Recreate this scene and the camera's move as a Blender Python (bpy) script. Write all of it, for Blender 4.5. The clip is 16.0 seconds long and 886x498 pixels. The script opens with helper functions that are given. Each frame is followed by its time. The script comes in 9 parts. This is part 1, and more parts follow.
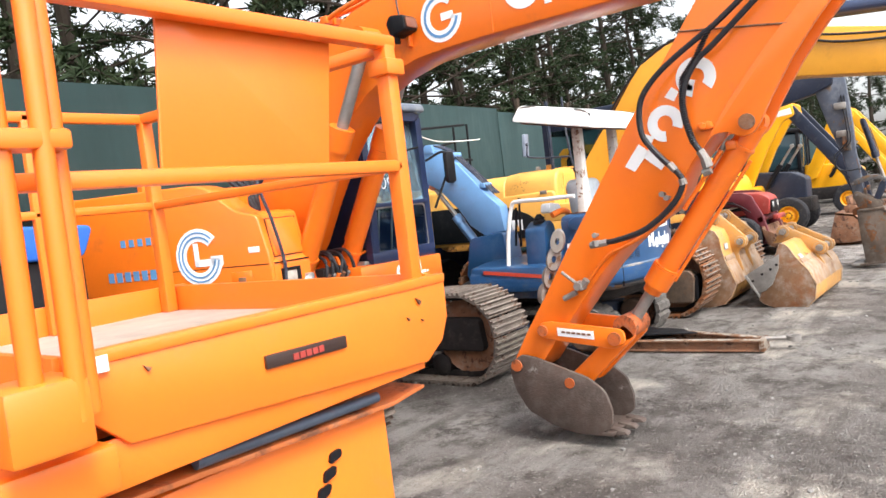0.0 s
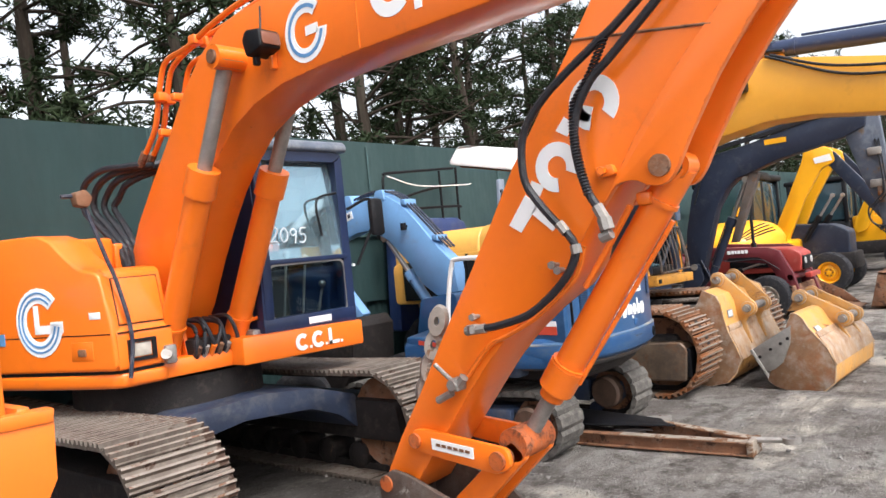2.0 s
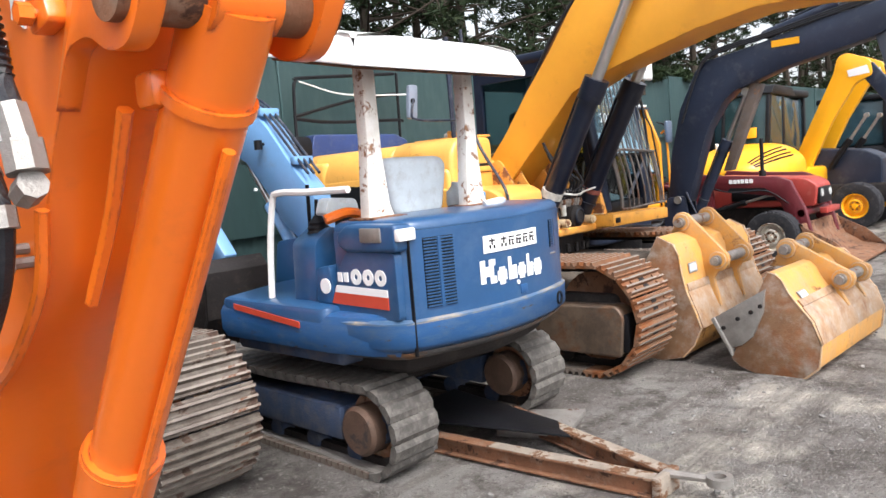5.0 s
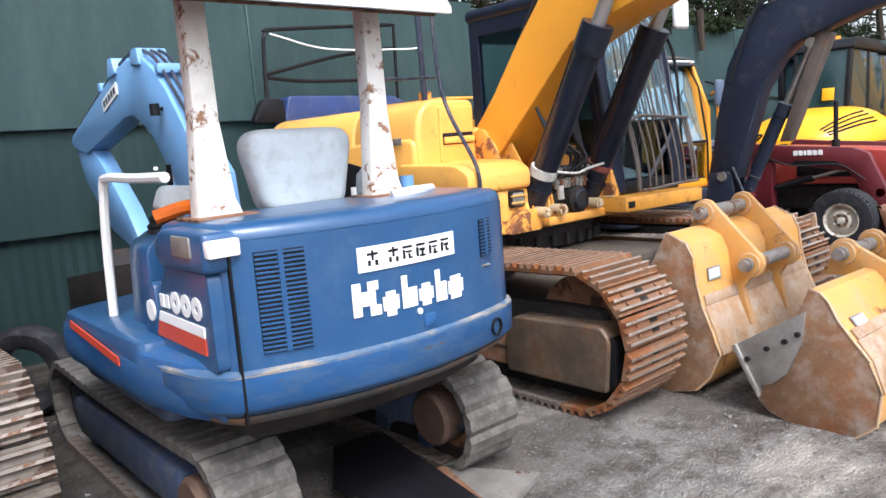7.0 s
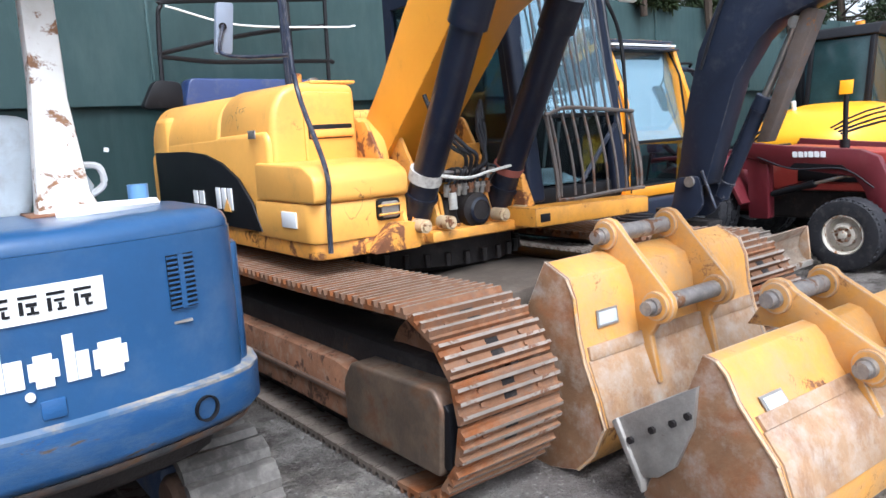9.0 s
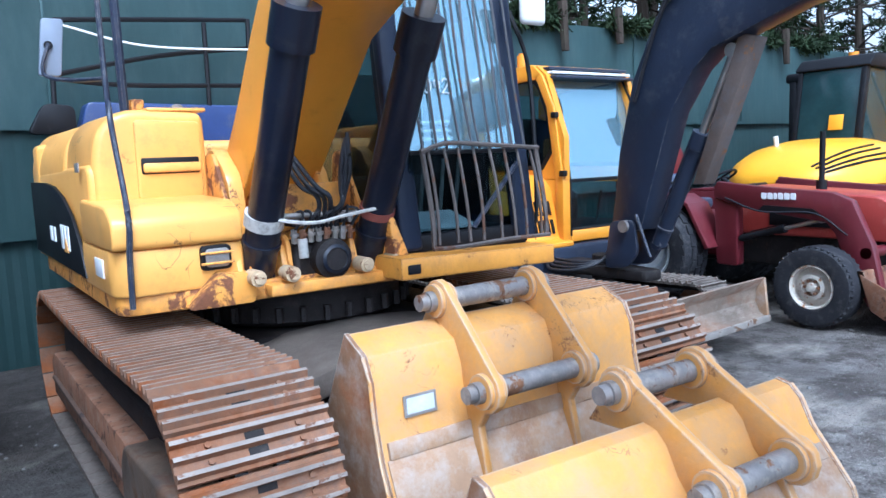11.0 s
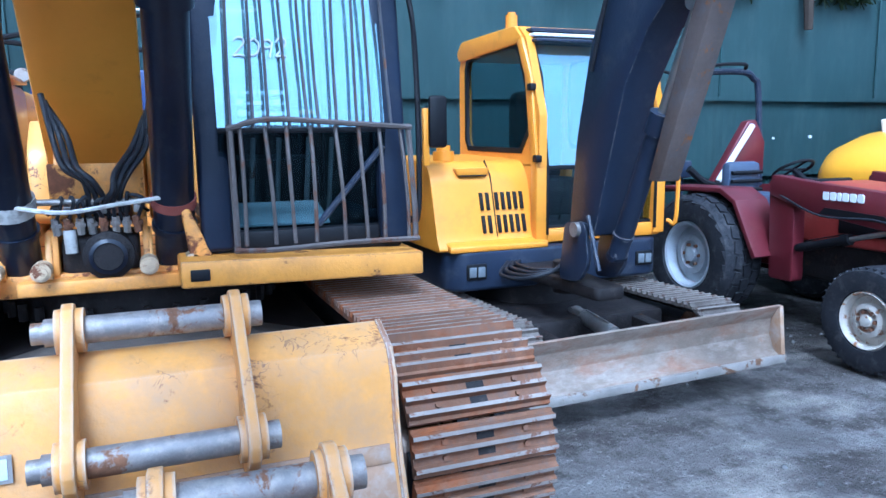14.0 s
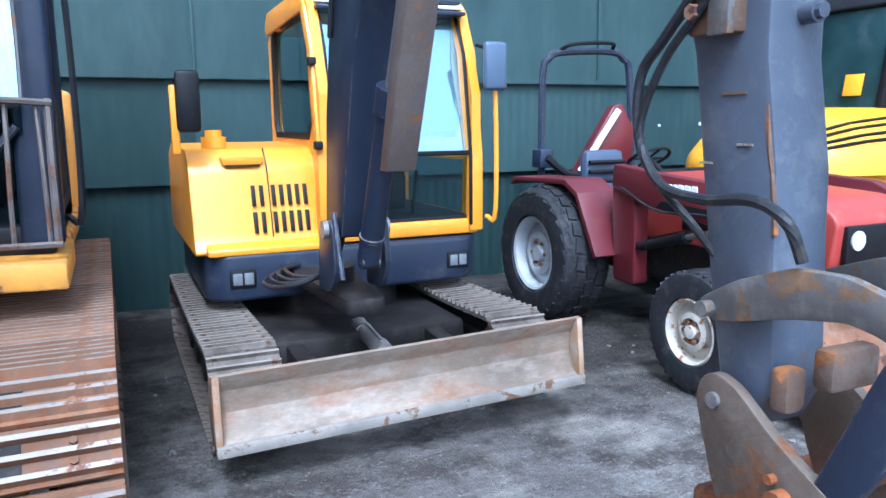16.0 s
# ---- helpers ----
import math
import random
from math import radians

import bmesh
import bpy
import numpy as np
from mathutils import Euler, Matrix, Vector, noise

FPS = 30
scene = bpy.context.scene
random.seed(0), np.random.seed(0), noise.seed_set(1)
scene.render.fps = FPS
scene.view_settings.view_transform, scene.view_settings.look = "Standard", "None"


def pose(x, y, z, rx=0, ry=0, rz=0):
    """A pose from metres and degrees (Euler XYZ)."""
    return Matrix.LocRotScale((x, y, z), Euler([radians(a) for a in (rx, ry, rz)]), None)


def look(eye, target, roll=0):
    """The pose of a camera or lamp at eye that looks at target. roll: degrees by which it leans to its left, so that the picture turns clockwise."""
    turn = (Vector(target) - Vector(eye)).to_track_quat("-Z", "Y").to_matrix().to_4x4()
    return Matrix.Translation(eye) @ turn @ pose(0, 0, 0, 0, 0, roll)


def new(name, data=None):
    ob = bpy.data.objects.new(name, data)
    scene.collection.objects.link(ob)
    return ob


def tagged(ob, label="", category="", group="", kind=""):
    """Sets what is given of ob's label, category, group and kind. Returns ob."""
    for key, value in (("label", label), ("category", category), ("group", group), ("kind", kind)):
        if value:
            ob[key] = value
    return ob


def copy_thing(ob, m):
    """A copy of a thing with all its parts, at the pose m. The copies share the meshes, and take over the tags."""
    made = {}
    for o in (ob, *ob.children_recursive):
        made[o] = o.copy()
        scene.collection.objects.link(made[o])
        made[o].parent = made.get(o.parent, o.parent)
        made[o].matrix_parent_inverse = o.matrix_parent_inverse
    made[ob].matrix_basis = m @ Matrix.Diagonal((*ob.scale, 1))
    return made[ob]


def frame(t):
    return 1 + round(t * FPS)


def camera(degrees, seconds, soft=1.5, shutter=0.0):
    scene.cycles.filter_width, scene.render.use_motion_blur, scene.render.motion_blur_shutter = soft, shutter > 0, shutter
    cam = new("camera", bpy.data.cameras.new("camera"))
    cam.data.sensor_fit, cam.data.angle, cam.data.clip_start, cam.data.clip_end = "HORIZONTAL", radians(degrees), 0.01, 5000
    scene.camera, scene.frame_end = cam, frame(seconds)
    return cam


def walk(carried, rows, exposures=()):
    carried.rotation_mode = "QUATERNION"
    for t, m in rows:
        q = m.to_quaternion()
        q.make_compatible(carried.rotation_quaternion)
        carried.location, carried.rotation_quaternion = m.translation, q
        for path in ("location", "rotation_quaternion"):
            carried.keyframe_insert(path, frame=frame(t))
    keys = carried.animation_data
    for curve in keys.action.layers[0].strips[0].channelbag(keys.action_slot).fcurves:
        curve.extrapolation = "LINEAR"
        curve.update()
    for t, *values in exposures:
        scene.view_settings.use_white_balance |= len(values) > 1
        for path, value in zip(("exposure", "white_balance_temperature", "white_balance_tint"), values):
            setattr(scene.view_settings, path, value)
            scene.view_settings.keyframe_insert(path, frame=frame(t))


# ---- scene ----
cam = camera(62.0, 16.0)
ROWS = [
    (0, 0.917, -0.307, 1.628, 86.51, 6.81, -53.48),
    (0.5, 1.413, -0.357, 1.650, 86.45, 5.67, -56.94),
    (1, 1.795, -0.354, 1.644, 88.32, 7.77, -56.99),
    (1.5, 2.177, -0.409, 1.633, 89.76, 6.73, -53.25),
    (2, 2.475, -0.421, 1.632, 90.26, 5.76, -49.50),
    (2.5, 2.809, -0.395, 1.635, 90.36, 5.91, -45.84),
    (3, 3.156, -0.420, 1.622, 89.82, 3.45, -44.49),
    (3.5, 3.551, -0.376, 1.598, 87.35, 4.46, -45.42),
    (4, 3.919, -0.285, 1.606, 86.13, 6.46, -47.28),
    (4.5, 4.309, -0.260, 1.603, 84.98, 5.29, -46.80),
    (4.7, 4.447, -0.251, 1.607, 84.57, 4.98, -47.03),
    (6.8, 5.965, 0.054, 1.610, 81.62, 3.84, -41.06),
    (7, 6.117, 0.086, 1.621, 81.52, 4.32, -41.17),
    (7.5, 6.528, 0.106, 1.612, 82.32, 2.33, -38.96),
    (8, 6.889, 0.170, 1.586, 81.66, 2.46, -38.06),
    (8.5, 7.254, 0.237, 1.594, 81.27, 4.14, -38.63),
    (9, 7.599, 0.181, 1.586, 80.87, 3.25, -37.82),
    (9.5, 7.909, 0.129, 1.582, 79.46, 4.39, -39.03),
    (9.7, 8.029, 0.124, 1.597, 80.91, 2.35, -41.15),
    (11.8, 9.159, 0.102, 1.609, 83.21, 2.37, -27.34),
    (12, 9.278, 0.093, 1.607, 82.87, 2.63, -24.89),
    (12.5, 9.599, 0.065, 1.611, 81.52, 3.05, -20.19),
    (13, 9.896, 0.125, 1.582, 82.75, 1.63, -20.81),
    (13.5, 10.259, 0.147, 1.592, 82.96, 2.35, -22.95),
    (14, 10.628, 0.096, 1.615, 81.08, 0.60, -21.98),
    (14.5, 11.006, 0.148, 1.587, 81.69, 0.51, -22.98),
    (15, 11.338, 0.208, 1.571, 81.46, 1.73, -24.09),
    (15.5, 11.709, 0.243, 1.564, 80.11, 0.10, -23.30),
    (16, 12.005, 0.297, 1.553, 80.38, 0.55, -24.37),
]
walk(cam, [(t, pose(x, y, z, rx, ry, rz)) for t, x, y, z, rx, ry, rz in ROWS],
     exposures=[(0, 0.74, 6450, 10), (1, 0.45, 6400, 10), (4.7, 0.58, 6300, 10), (7, 0.56, 5950, 10), (9.7, 0.52, 5450, 8), (11.8, 0.46, 4450, 6), (14.5, 0.60, 4200, 5), (16, 0.84, 4750, 6)])

# ---- light: bright overcast ----
world = bpy.data.worlds.new("sky")
scene.world = world
world.use_nodes = True
wn, wl = world.node_tree.nodes, world.node_tree.links
sky = wn.new("ShaderNodeTexSky")
sky.sky_type, sky.sun_disc = "NISHITA", False
sky.sun_elevation, sky.sun_rotation = radians(48), radians(200)
sky.air_density, sky.dust_density, sky.ozone_density = 1.0, 4.0, 1.0
pale = wn.new("ShaderNodeHueSaturation")
pale.inputs["Saturation"].default_value = 0.22
wl.new(sky.outputs["Color"], pale.inputs["Color"])
wl.new(pale.outputs["Color"], wn["Background"].inputs["Color"])
wn["Background"].inputs["Strength"].default_value = 0.24
sun_data = bpy.data.lights.new("sun", "SUN")
sun_data.energy, sun_data.angle, sun_data.color = 2.2, radians(16), (1.0, 0.96, 0.9)
sun = new("sun", sun_data)
sun.matrix_world = look((0, 0, 30), (6.8, 18.0, 0))


# ---- materials ----
def surface(name, colour, rough=0.5, metal=0.0, vary=0.15, scale=3.0, wear=None, wear_at=0.62, wear_scale=6.0,
            dirt=None, dirt_amount=0.0, bump=0.15, bump_scale=60.0, random_tint=0.0, coat=0.0, stretch=(1, 1, 1), scratch=None, soft=0.05, edge=None, spec=0.5):
    """Paint or bulk material: tone at two scales, patches of wear (chips, rust), a film of dirt, fine relief."""
    m = bpy.data.materials.new(name)
    m.use_nodes = True
    nt = m.node_tree
    n, l = nt.nodes, nt.links
    b = n["Principled BSDF"]
    tc = n.new("ShaderNodeTexCoord")
    mp = n.new("ShaderNodeMapping")
    mp.inputs["Scale"].default_value = stretch
    l.new(tc.outputs["Object"], mp.inputs["Vector"])
    co = mp.outputs["Vector"]

    def noise_tex(sc, detail=5, rough_=0.6, dist=0.0):
        t = n.new("ShaderNodeTexNoise")
        t.inputs["Scale"].default_value, t.inputs["Detail"].default_value = sc, detail
        t.inputs["Roughness"].default_value, t.inputs["Distortion"].default_value = rough_, dist
        l.new(co, t.inputs["Vector"])
        return t.outputs["Fac"]

    def ramp(fac, lo, hi):
        r = n.new("ShaderNodeMapRange")
        r.inputs["From Min"].default_value, r.inputs["From Max"].default_value = lo, hi
        l.new(fac, r.inputs["Value"])
        return r.outputs["Result"]

    def mix(fac, a, c):
        x = n.new("ShaderNodeMix")
        x.data_type = "RGBA"
        for sock, val in ((x.inputs["Factor"], fac), (x.inputs["A"], a), (x.inputs["B"], c)):
            if hasattr(val, "links"):
                l.new(val, sock)
            else:
                sock.default_value = val if isinstance(val, float) else (*val, 1)
        return x.outputs["Result"]

    dark = tuple(c * (1 - vary) for c in colour)
    light = tuple(min(1, c * (1 + vary * 0.8)) for c in colour)
    col = mix(ramp(noise_tex(scale), 0.3, 0.7), dark, light)
    fine = noise_tex(scale * 14, 3)
    col = mix(ramp(fine, 0.35, 0.75), col, mix(0.35, col, dark))
    if random_tint:
        oi = n.new("ShaderNodeObjectInfo")
        hs = n.new("ShaderNodeHueSaturation")
        mr = n.new("ShaderNodeMapRange")
        mr.inputs["To Min"].default_value, mr.inputs["To Max"].default_value = 1 - random_tint, 1 + random_tint
        l.new(oi.outputs["Random"], mr.inputs["Value"])
        l.new(mr.outputs["Result"], hs.inputs["Value"])
        l.new(col, hs.inputs["Color"])
        col = hs.outputs["Color"]
    rough_sock = None
    if dirt:
        d = ramp(noise_tex(scale * 2.3, 6, 0.7), 0.65 - dirt_amount * 0.5, 0.95 - dirt_amount * 0.4)
        col = mix(d, col, dirt)
    if wear:
        w = ramp(noise_tex(wear_scale, 8, 0.7, 0.4), wear_at, wear_at + soft)
        w2 = mix(ramp(noise_tex(wear_scale * 5, 3), 0.3, 0.7), tuple(c * 0.6 for c in wear), wear)
        col = mix(w, col, w2)
        rr = n.new("ShaderNodeMapRange")
        rr.inputs["To Min"].default_value, rr.inputs["To Max"].default_value = rough, 0.85
        l.new(w, rr.inputs["Value"])
        rough_sock = rr.outputs["Result"]
    if scratch:
        # thin curling lines where the paint has lifted, in patches
        line_colour, line_scale, line_width, patch_at = scratch
        away = n.new("ShaderNodeMath")
        away.operation = "SUBTRACT"
        away.inputs[1].default_value = 0.5
        l.new(noise_tex(line_scale, 4, 0.55, 0.8), away.inputs[0])
        near = n.new("ShaderNodeMath")
        near.operation = "ABSOLUTE"
        l.new(away.outputs[0], near.inputs[0])
        both = n.new("ShaderNodeMath")
        both.operation = "MULTIPLY"
        l.new(ramp(near.outputs[0], line_width, line_width * 0.4), both.inputs[0])
        l.new(ramp(noise_tex(line_scale * 0.45, 3), patch_at, patch_at + 0.06), both.inputs[1])
        col = mix(both.outputs[0], col, line_colour)
    if edge:
        # paint rubbed off along the corners
        edge_colour, edge_radius, edge_at = edge
        bev = n.new("ShaderNodeBevel")
        bev.samples = 4
        bev.inputs["Radius"].default_value = edge_radius
        geo = n.new("ShaderNodeNewGeometry")
        dot = n.new("ShaderNodeVectorMath")
        dot.operation = "DOT_PRODUCT"
        l.new(bev.outputs["Normal"], dot.inputs[0])
        l.new(geo.outputs["Normal"], dot.inputs[1])
        rub = n.new("ShaderNodeMath")
        rub.operation = "MULTIPLY"
        l.new(ramp(dot.outputs["Value"], 0.985, 0.90), rub.inputs[0])
        l.new(ramp(noise_tex(17, 5, 0.7), edge_at, edge_at + 0.12), rub.inputs[1])
        col = mix(rub.outputs[0], col, edge_colour)
    l.new(col, b.inputs["Base Color"])
    if rough_sock is not None:
        l.new(rough_sock, b.inputs["Roughness"])
    else:
        b.inputs["Roughness"].default_value = rough
    b.inputs["Metallic"].default_value = metal
    b.inputs["Specular IOR Level"].default_value = spec
    if coat:
        b.inputs["Coat Weight"].default_value, b.inputs["Coat Roughness"].default_value = coat, 0.15
    if bump:
        bp = n.new("ShaderNodeBump")
        bp.inputs["Strength"].default_value, bp.inputs["Distance"].default_value = bump, 0.01
        l.new(noise_tex(bump_scale, 4), bp.inputs["Height"])
        l.new(bp.outputs["Normal"], b.inputs["Normal"])
    return m


RUST = (0.16, 0.055, 0.02)
orange = surface("orange_paint", (0.85, 0.175, 0.012), 0.32, vary=0.07, scale=1.5, wear=(0.30, 0.05, 0.012), wear_at=0.72, wear_scale=9, dirt=(0.55, 0.13, 0.03), dirt_amount=0.14, bump=0.05, coat=0.3, edge=((0.34, 0.055, 0.012), 0.008, 0.47))
orange_lift = surface("orange_platform_paint", (0.87, 0.185, 0.014), 0.38, vary=0.08, scale=1.2, wear=(0.12, 0.04, 0.02), wear_at=0.735, wear_scale=7, dirt=(0.62, 0.19, 0.05), dirt_amount=0.12, bump=0.05, coat=0.2, edge=((0.30, 0.07, 0.02), 0.008, 0.5))
navy = surface("navy_cab_paint", (0.010, 0.021, 0.066), 0.4, spec=0.35, vary=0.25, dirt=(0.024, 0.036, 0.075), dirt_amount=0.2, bump=0.05, coat=0.2)
digger_yellow = surface("digger_yellow_paint", (0.80, 0.405, 0.085), 0.36, vary=0.10, scale=1.6, wear=RUST, wear_at=0.685, wear_scale=6, dirt=(0.50, 0.25, 0.07), dirt_amount=0.2, bump=0.05, coat=0.2, scratch=((0.25, 0.11, 0.04), 6.0, 0.012, 0.57), edge=((0.20, 0.085, 0.035), 0.010, 0.46))
mini_yellow = surface("mini_digger_yellow_paint", (0.79, 0.315, 0.014), 0.36, vary=0.10, scale=2, wear=(0.5, 0.2, 0.02), wear_at=0.74, dirt=(0.45, 0.21, 0.03), dirt_amount=0.2, bump=0.05, coat=0.2, edge=((0.40, 0.17, 0.03), 0.008, 0.5))
jcb_yellow = surface("bright_yellow_paint", (0.86, 0.40, 0.008), 0.35, vary=0.06, scale=2, dirt=(0.5, 0.3, 0.05), dirt_amount=0.08, bump=0.04, coat=0.2)
bucket_yellow = surface("worn_bucket_paint", (0.59, 0.285, 0.058), 0.55, vary=0.2, scale=3, wear=(0.20, 0.085, 0.04), wear_at=0.60, wear_scale=4, dirt=(0.42, 0.255, 0.125), dirt_amount=0.5, bump=0.3, bump_scale=40, scratch=((0.27, 0.14, 0.06), 9.0, 0.012, 0.545), edge=((0.42, 0.35, 0.28), 0.018, 0.33))
bucket_steel = surface("bare_bucket_steel", (0.36, 0.225, 0.13), 0.55, 0.1, vary=0.25, scale=4, wear=(0.26, 0.115, 0.05), wear_at=0.50, wear_scale=3, soft=0.22, dirt=(0.42, 0.38, 0.34), dirt_amount=0.4, bump=0.35, bump_scale=35)
rusty = surface("rusty_steel", (0.21, 0.10, 0.055), 0.75, 0.1, vary=0.35, scale=5, wear=(0.09, 0.045, 0.03), wear_at=0.55, wear_scale=8, dirt=(0.24, 0.19, 0.15), dirt_amount=0.3, bump=0.4, bump_scale=50, spec=0.3)
shoe_steel = surface("worn_track_steel", (0.19, 0.100, 0.058), 0.78, 0.05, vary=0.3, scale=6, wear=(0.22, 0.075, 0.025), wear_at=0.47, soft=0.15, wear_scale=3, dirt=(0.11, 0.09, 0.08), dirt_amount=0.3, bump=0.35, bump_scale=45, random_tint=0.25, spec=0.15)
shoe_mud = surface("muddy_track_steel", (0.13, 0.105, 0.088), 0.65, 0.2, vary=0.3, scale=6, wear=(0.09, 0.055, 0.04), wear_at=0.56, wear_scale=6, dirt=(0.20, 0.175, 0.15), dirt_amount=0.4, bump=0.45, bump_scale=40, random_tint=0.2, spec=0.3)
under_dark = surface("greasy_undercarriage", (0.020, 0.017, 0.017), 0.6, vary=0.35, scale=4, wear=(0.08, 0.05, 0.035), wear_at=0.62, dirt=(0.065, 0.054, 0.046), dirt_amount=0.25, bump=0.4, spec=0.2)
steel = surface("bright_steel", (0.55, 0.54, 0.52), 0.28, 0.9, vary=0.15, scale=8, bump=0.1)
dull_steel = surface("dull_steel", (0.33, 0.31, 0.29), 0.5, 0.6, vary=0.3, scale=8, wear=RUST, wear_at=0.62, bump=0.3)
boom_grey = surface("grey_boom_paint", (0.019, 0.026, 0.048), 0.44, spec=0.3, vary=0.25, scale=2, wear=(0.20, 0.12, 0.07), wear_at=0.70, wear_scale=5, dirt=(0.08, 0.08, 0.09), dirt_amount=0.2, bump=0.15, coat=0.1, edge=((0.16, 0.15, 0.15), 0.010, 0.45))
black_cyl = surface("black_cylinder_paint", (0.008, 0.011, 0.022), 0.30, vary=0.3, scale=4, dirt=(0.035, 0.035, 0.04), dirt_amount=0.2, bump=0.1, spec=0.45)
black = surface("black_plastic", (0.007, 0.007, 0.009), 0.5, vary=0.3, dirt=(0.03, 0.028, 0.027), dirt_amount=0.15, bump=0.15, spec=0.25)
rubber = surface("tyre_rubber", (0.020, 0.020, 0.024), 0.72, vary=0.3, scale=5, dirt=(0.085, 0.08, 0.08), dirt_amount=0.28, bump=0.4, bump_scale=30, spec=0.25)
hose_mat = surface("hose_rubber", (0.020, 0.021, 0.026), 0.45, vary=0.3, scale=12, dirt=(0.08, 0.07, 0.06), dirt_amount=0.2, bump=0.3, bump_scale=120, spec=0.3)
blue = surface("blue_paint", (0.018, 0.070, 0.175), 0.30, vary=0.15, scale=2, wear=(0.08, 0.10, 0.14), wear_at=0.69, wear_scale=10, dirt=(0.06, 0.11, 0.20), dirt_amount=0.3, bump=0.08, coat=0.25)
blue_light = surface("faded_blue_paint", (0.17, 0.35, 0.63), 0.34, vary=0.12, scale=2, wear=(0.25, 0.2, 0.17), wear_at=0.70, wear_scale=10, dirt=(0.2, 0.25, 0.35), dirt_amount=0.2, bump=0.08, coat=0.2)
white_worn = surface("white_paint_peeling", (0.78, 0.76, 0.72), 0.45, vary=0.08, scale=3, wear=(0.33, 0.17, 0.09), wear_at=0.56, wear_scale=11, dirt=(0.6, 0.55, 0.47), dirt_amount=0.3, bump=0.2)
white = surface("white_paint", (0.80, 0.80, 0.79), 0.4, vary=0.05, dirt=(0.6, 0.58, 0.55), dirt_amount=0.12, bump=0.05)
plastic_grey = surface("dusty_seat_cover", (0.56, 0.62, 0.66), 0.6, vary=0.15, scale=5, dirt=(0.36, 0.36, 0.36), dirt_amount=0.3, bump=0.2, bump_scale=12)
red = surface("dark_red_paint", (0.105, 0.012, 0.018), 0.42, vary=0.2, scale=2, wear=(0.16, 0.05, 0.035), wear_at=0.66, dirt=(0.13, 0.035, 0.035), dirt_amount=0.2, bump=0.08, coat=0.15)
red_bright = surface("red_bonnet_paint", (0.34, 0.045, 0.035), 0.42, vary=0.18, scale=2.5, wear=(0.5, 0.22, 0.16), wear_at=0.64, dirt=(0.40, 0.15, 0.11), dirt_amount=0.2, bump=0.08)
logo_white = surface("white_vinyl", (0.78, 0.79, 0.80), 0.45, vary=0.05, wear=(0.6, 0.5, 0.4), wear_at=0.74, bump=0.0)
logo_blue = surface("blue_vinyl", (0.10, 0.24, 0.45), 0.45, vary=0.05, bump=0.0)
chalk = surface("chalk_marks", (0.62, 0.66, 0.70), 0.9, vary=0.1, scale=20, bump=0.0)
lamp_glass = surface("headlamp_lens", (0.50, 0.51, 0.50), 0.12, vary=0.1, scale=20, bump=0.2, bump_scale=90)
amber = surface("amber_lens", (0.75, 0.28, 0.02), 0.2, vary=0.05, bump=0.0)
trunk_mat = surface("pine_bark", (0.05, 0.038, 0.03), 0.9, vary=0.4, scale=6, dirt=(0.075, 0.068, 0.05), dirt_amount=0.3, bump=0.8, bump_scale=25, stretch=(1, 1, 0.25), spec=0.15)
leaf_mat = surface("pine_needles", (0.022, 0.036, 0.015), 0.7, vary=0.5, scale=1.3, dirt=(0.045, 0.058, 0.022), dirt_amount=0.3, bump=0.0, spec=0.15)
deck_steel = surface("scuffed_deck_plate", (0.40, 0.37, 0.32), 0.55, 0.1, vary=0.2, scale=5, wear=(0.4, 0.2, 0.1), wear_at=0.66, dirt=(0.5, 0.44, 0.36), dirt_amount=0.3, bump=0.35, bump_scale=40)


def pane_material(name, tint, rough=0.03, clear=1.0, ior=1.5):
    m = bpy.data.materials.new(name)
    m.use_nodes = True
    n, l = m.node_tree.nodes, m.node_tree.links
    b = n["Principled BSDF"]
    b.inputs["Base Color"].default_value = (*tint, 1)
    b.inputs["Transmission Weight"].default_value = clear
    b.inputs["Roughness"].default_value = rough
    b.inputs["IOR"].default_value = ior
    b.inputs["Specular IOR Level"].default_value = 0.5
    b.inputs["Specular Tint"].default_value = (0.62, 0.86, 1.0, 1)
    return m


glass = pane_material("cab_glass", (0.34, 0.46, 0.50), 0.02, 1.0, 1.48)
dusty_glass = pane_material("dusty_cab_glass", (0.52, 0.72, 0.82), 0.03, 0.90, 2.8)

# ground: compacted grey yard dirt with tracks, damp and dusty patches
ground_mat = bpy.data.materials.new("yard_dirt")
ground_mat.use_nodes = True
gn, gl = ground_mat.node_tree.nodes, ground_mat.node_tree.links
gb = gn["Principled BSDF"]
gtc = gn.new("ShaderNodeTexCoord")


def g_noise(sc, detail, rough_=0.6, vec=None):
    t = gn.new("ShaderNodeTexNoise")
    t.inputs["Scale"].default_value, t.inputs["Detail"].default_value, t.inputs["Roughness"].default_value = sc, detail, rough_
    gl.new(vec or gtc.outputs["Object"], t.inputs["Vector"])
    return t.outputs["Fac"]


def g_range(fac, a, b_):
    r = gn.new("ShaderNodeMapRange")
    r.inputs["From Min"].default_value, r.inputs["From Max"].default_value = a, b_
    gl.new(fac, r.inputs["Value"])
    return r.outputs["Result"]


def g_mix(fac, a, c):
    x = gn.new("ShaderNodeMix")
    x.data_type = "RGBA"
    gl.new(fac, x.inputs["Factor"])
    for s, v in ((x.inputs["A"], a), (x.inputs["B"], c)):
        if hasattr(v, "links"):
            gl.new(v, s)
        else:
            s.default_value = (*v, 1)
    return x.outputs["Result"]


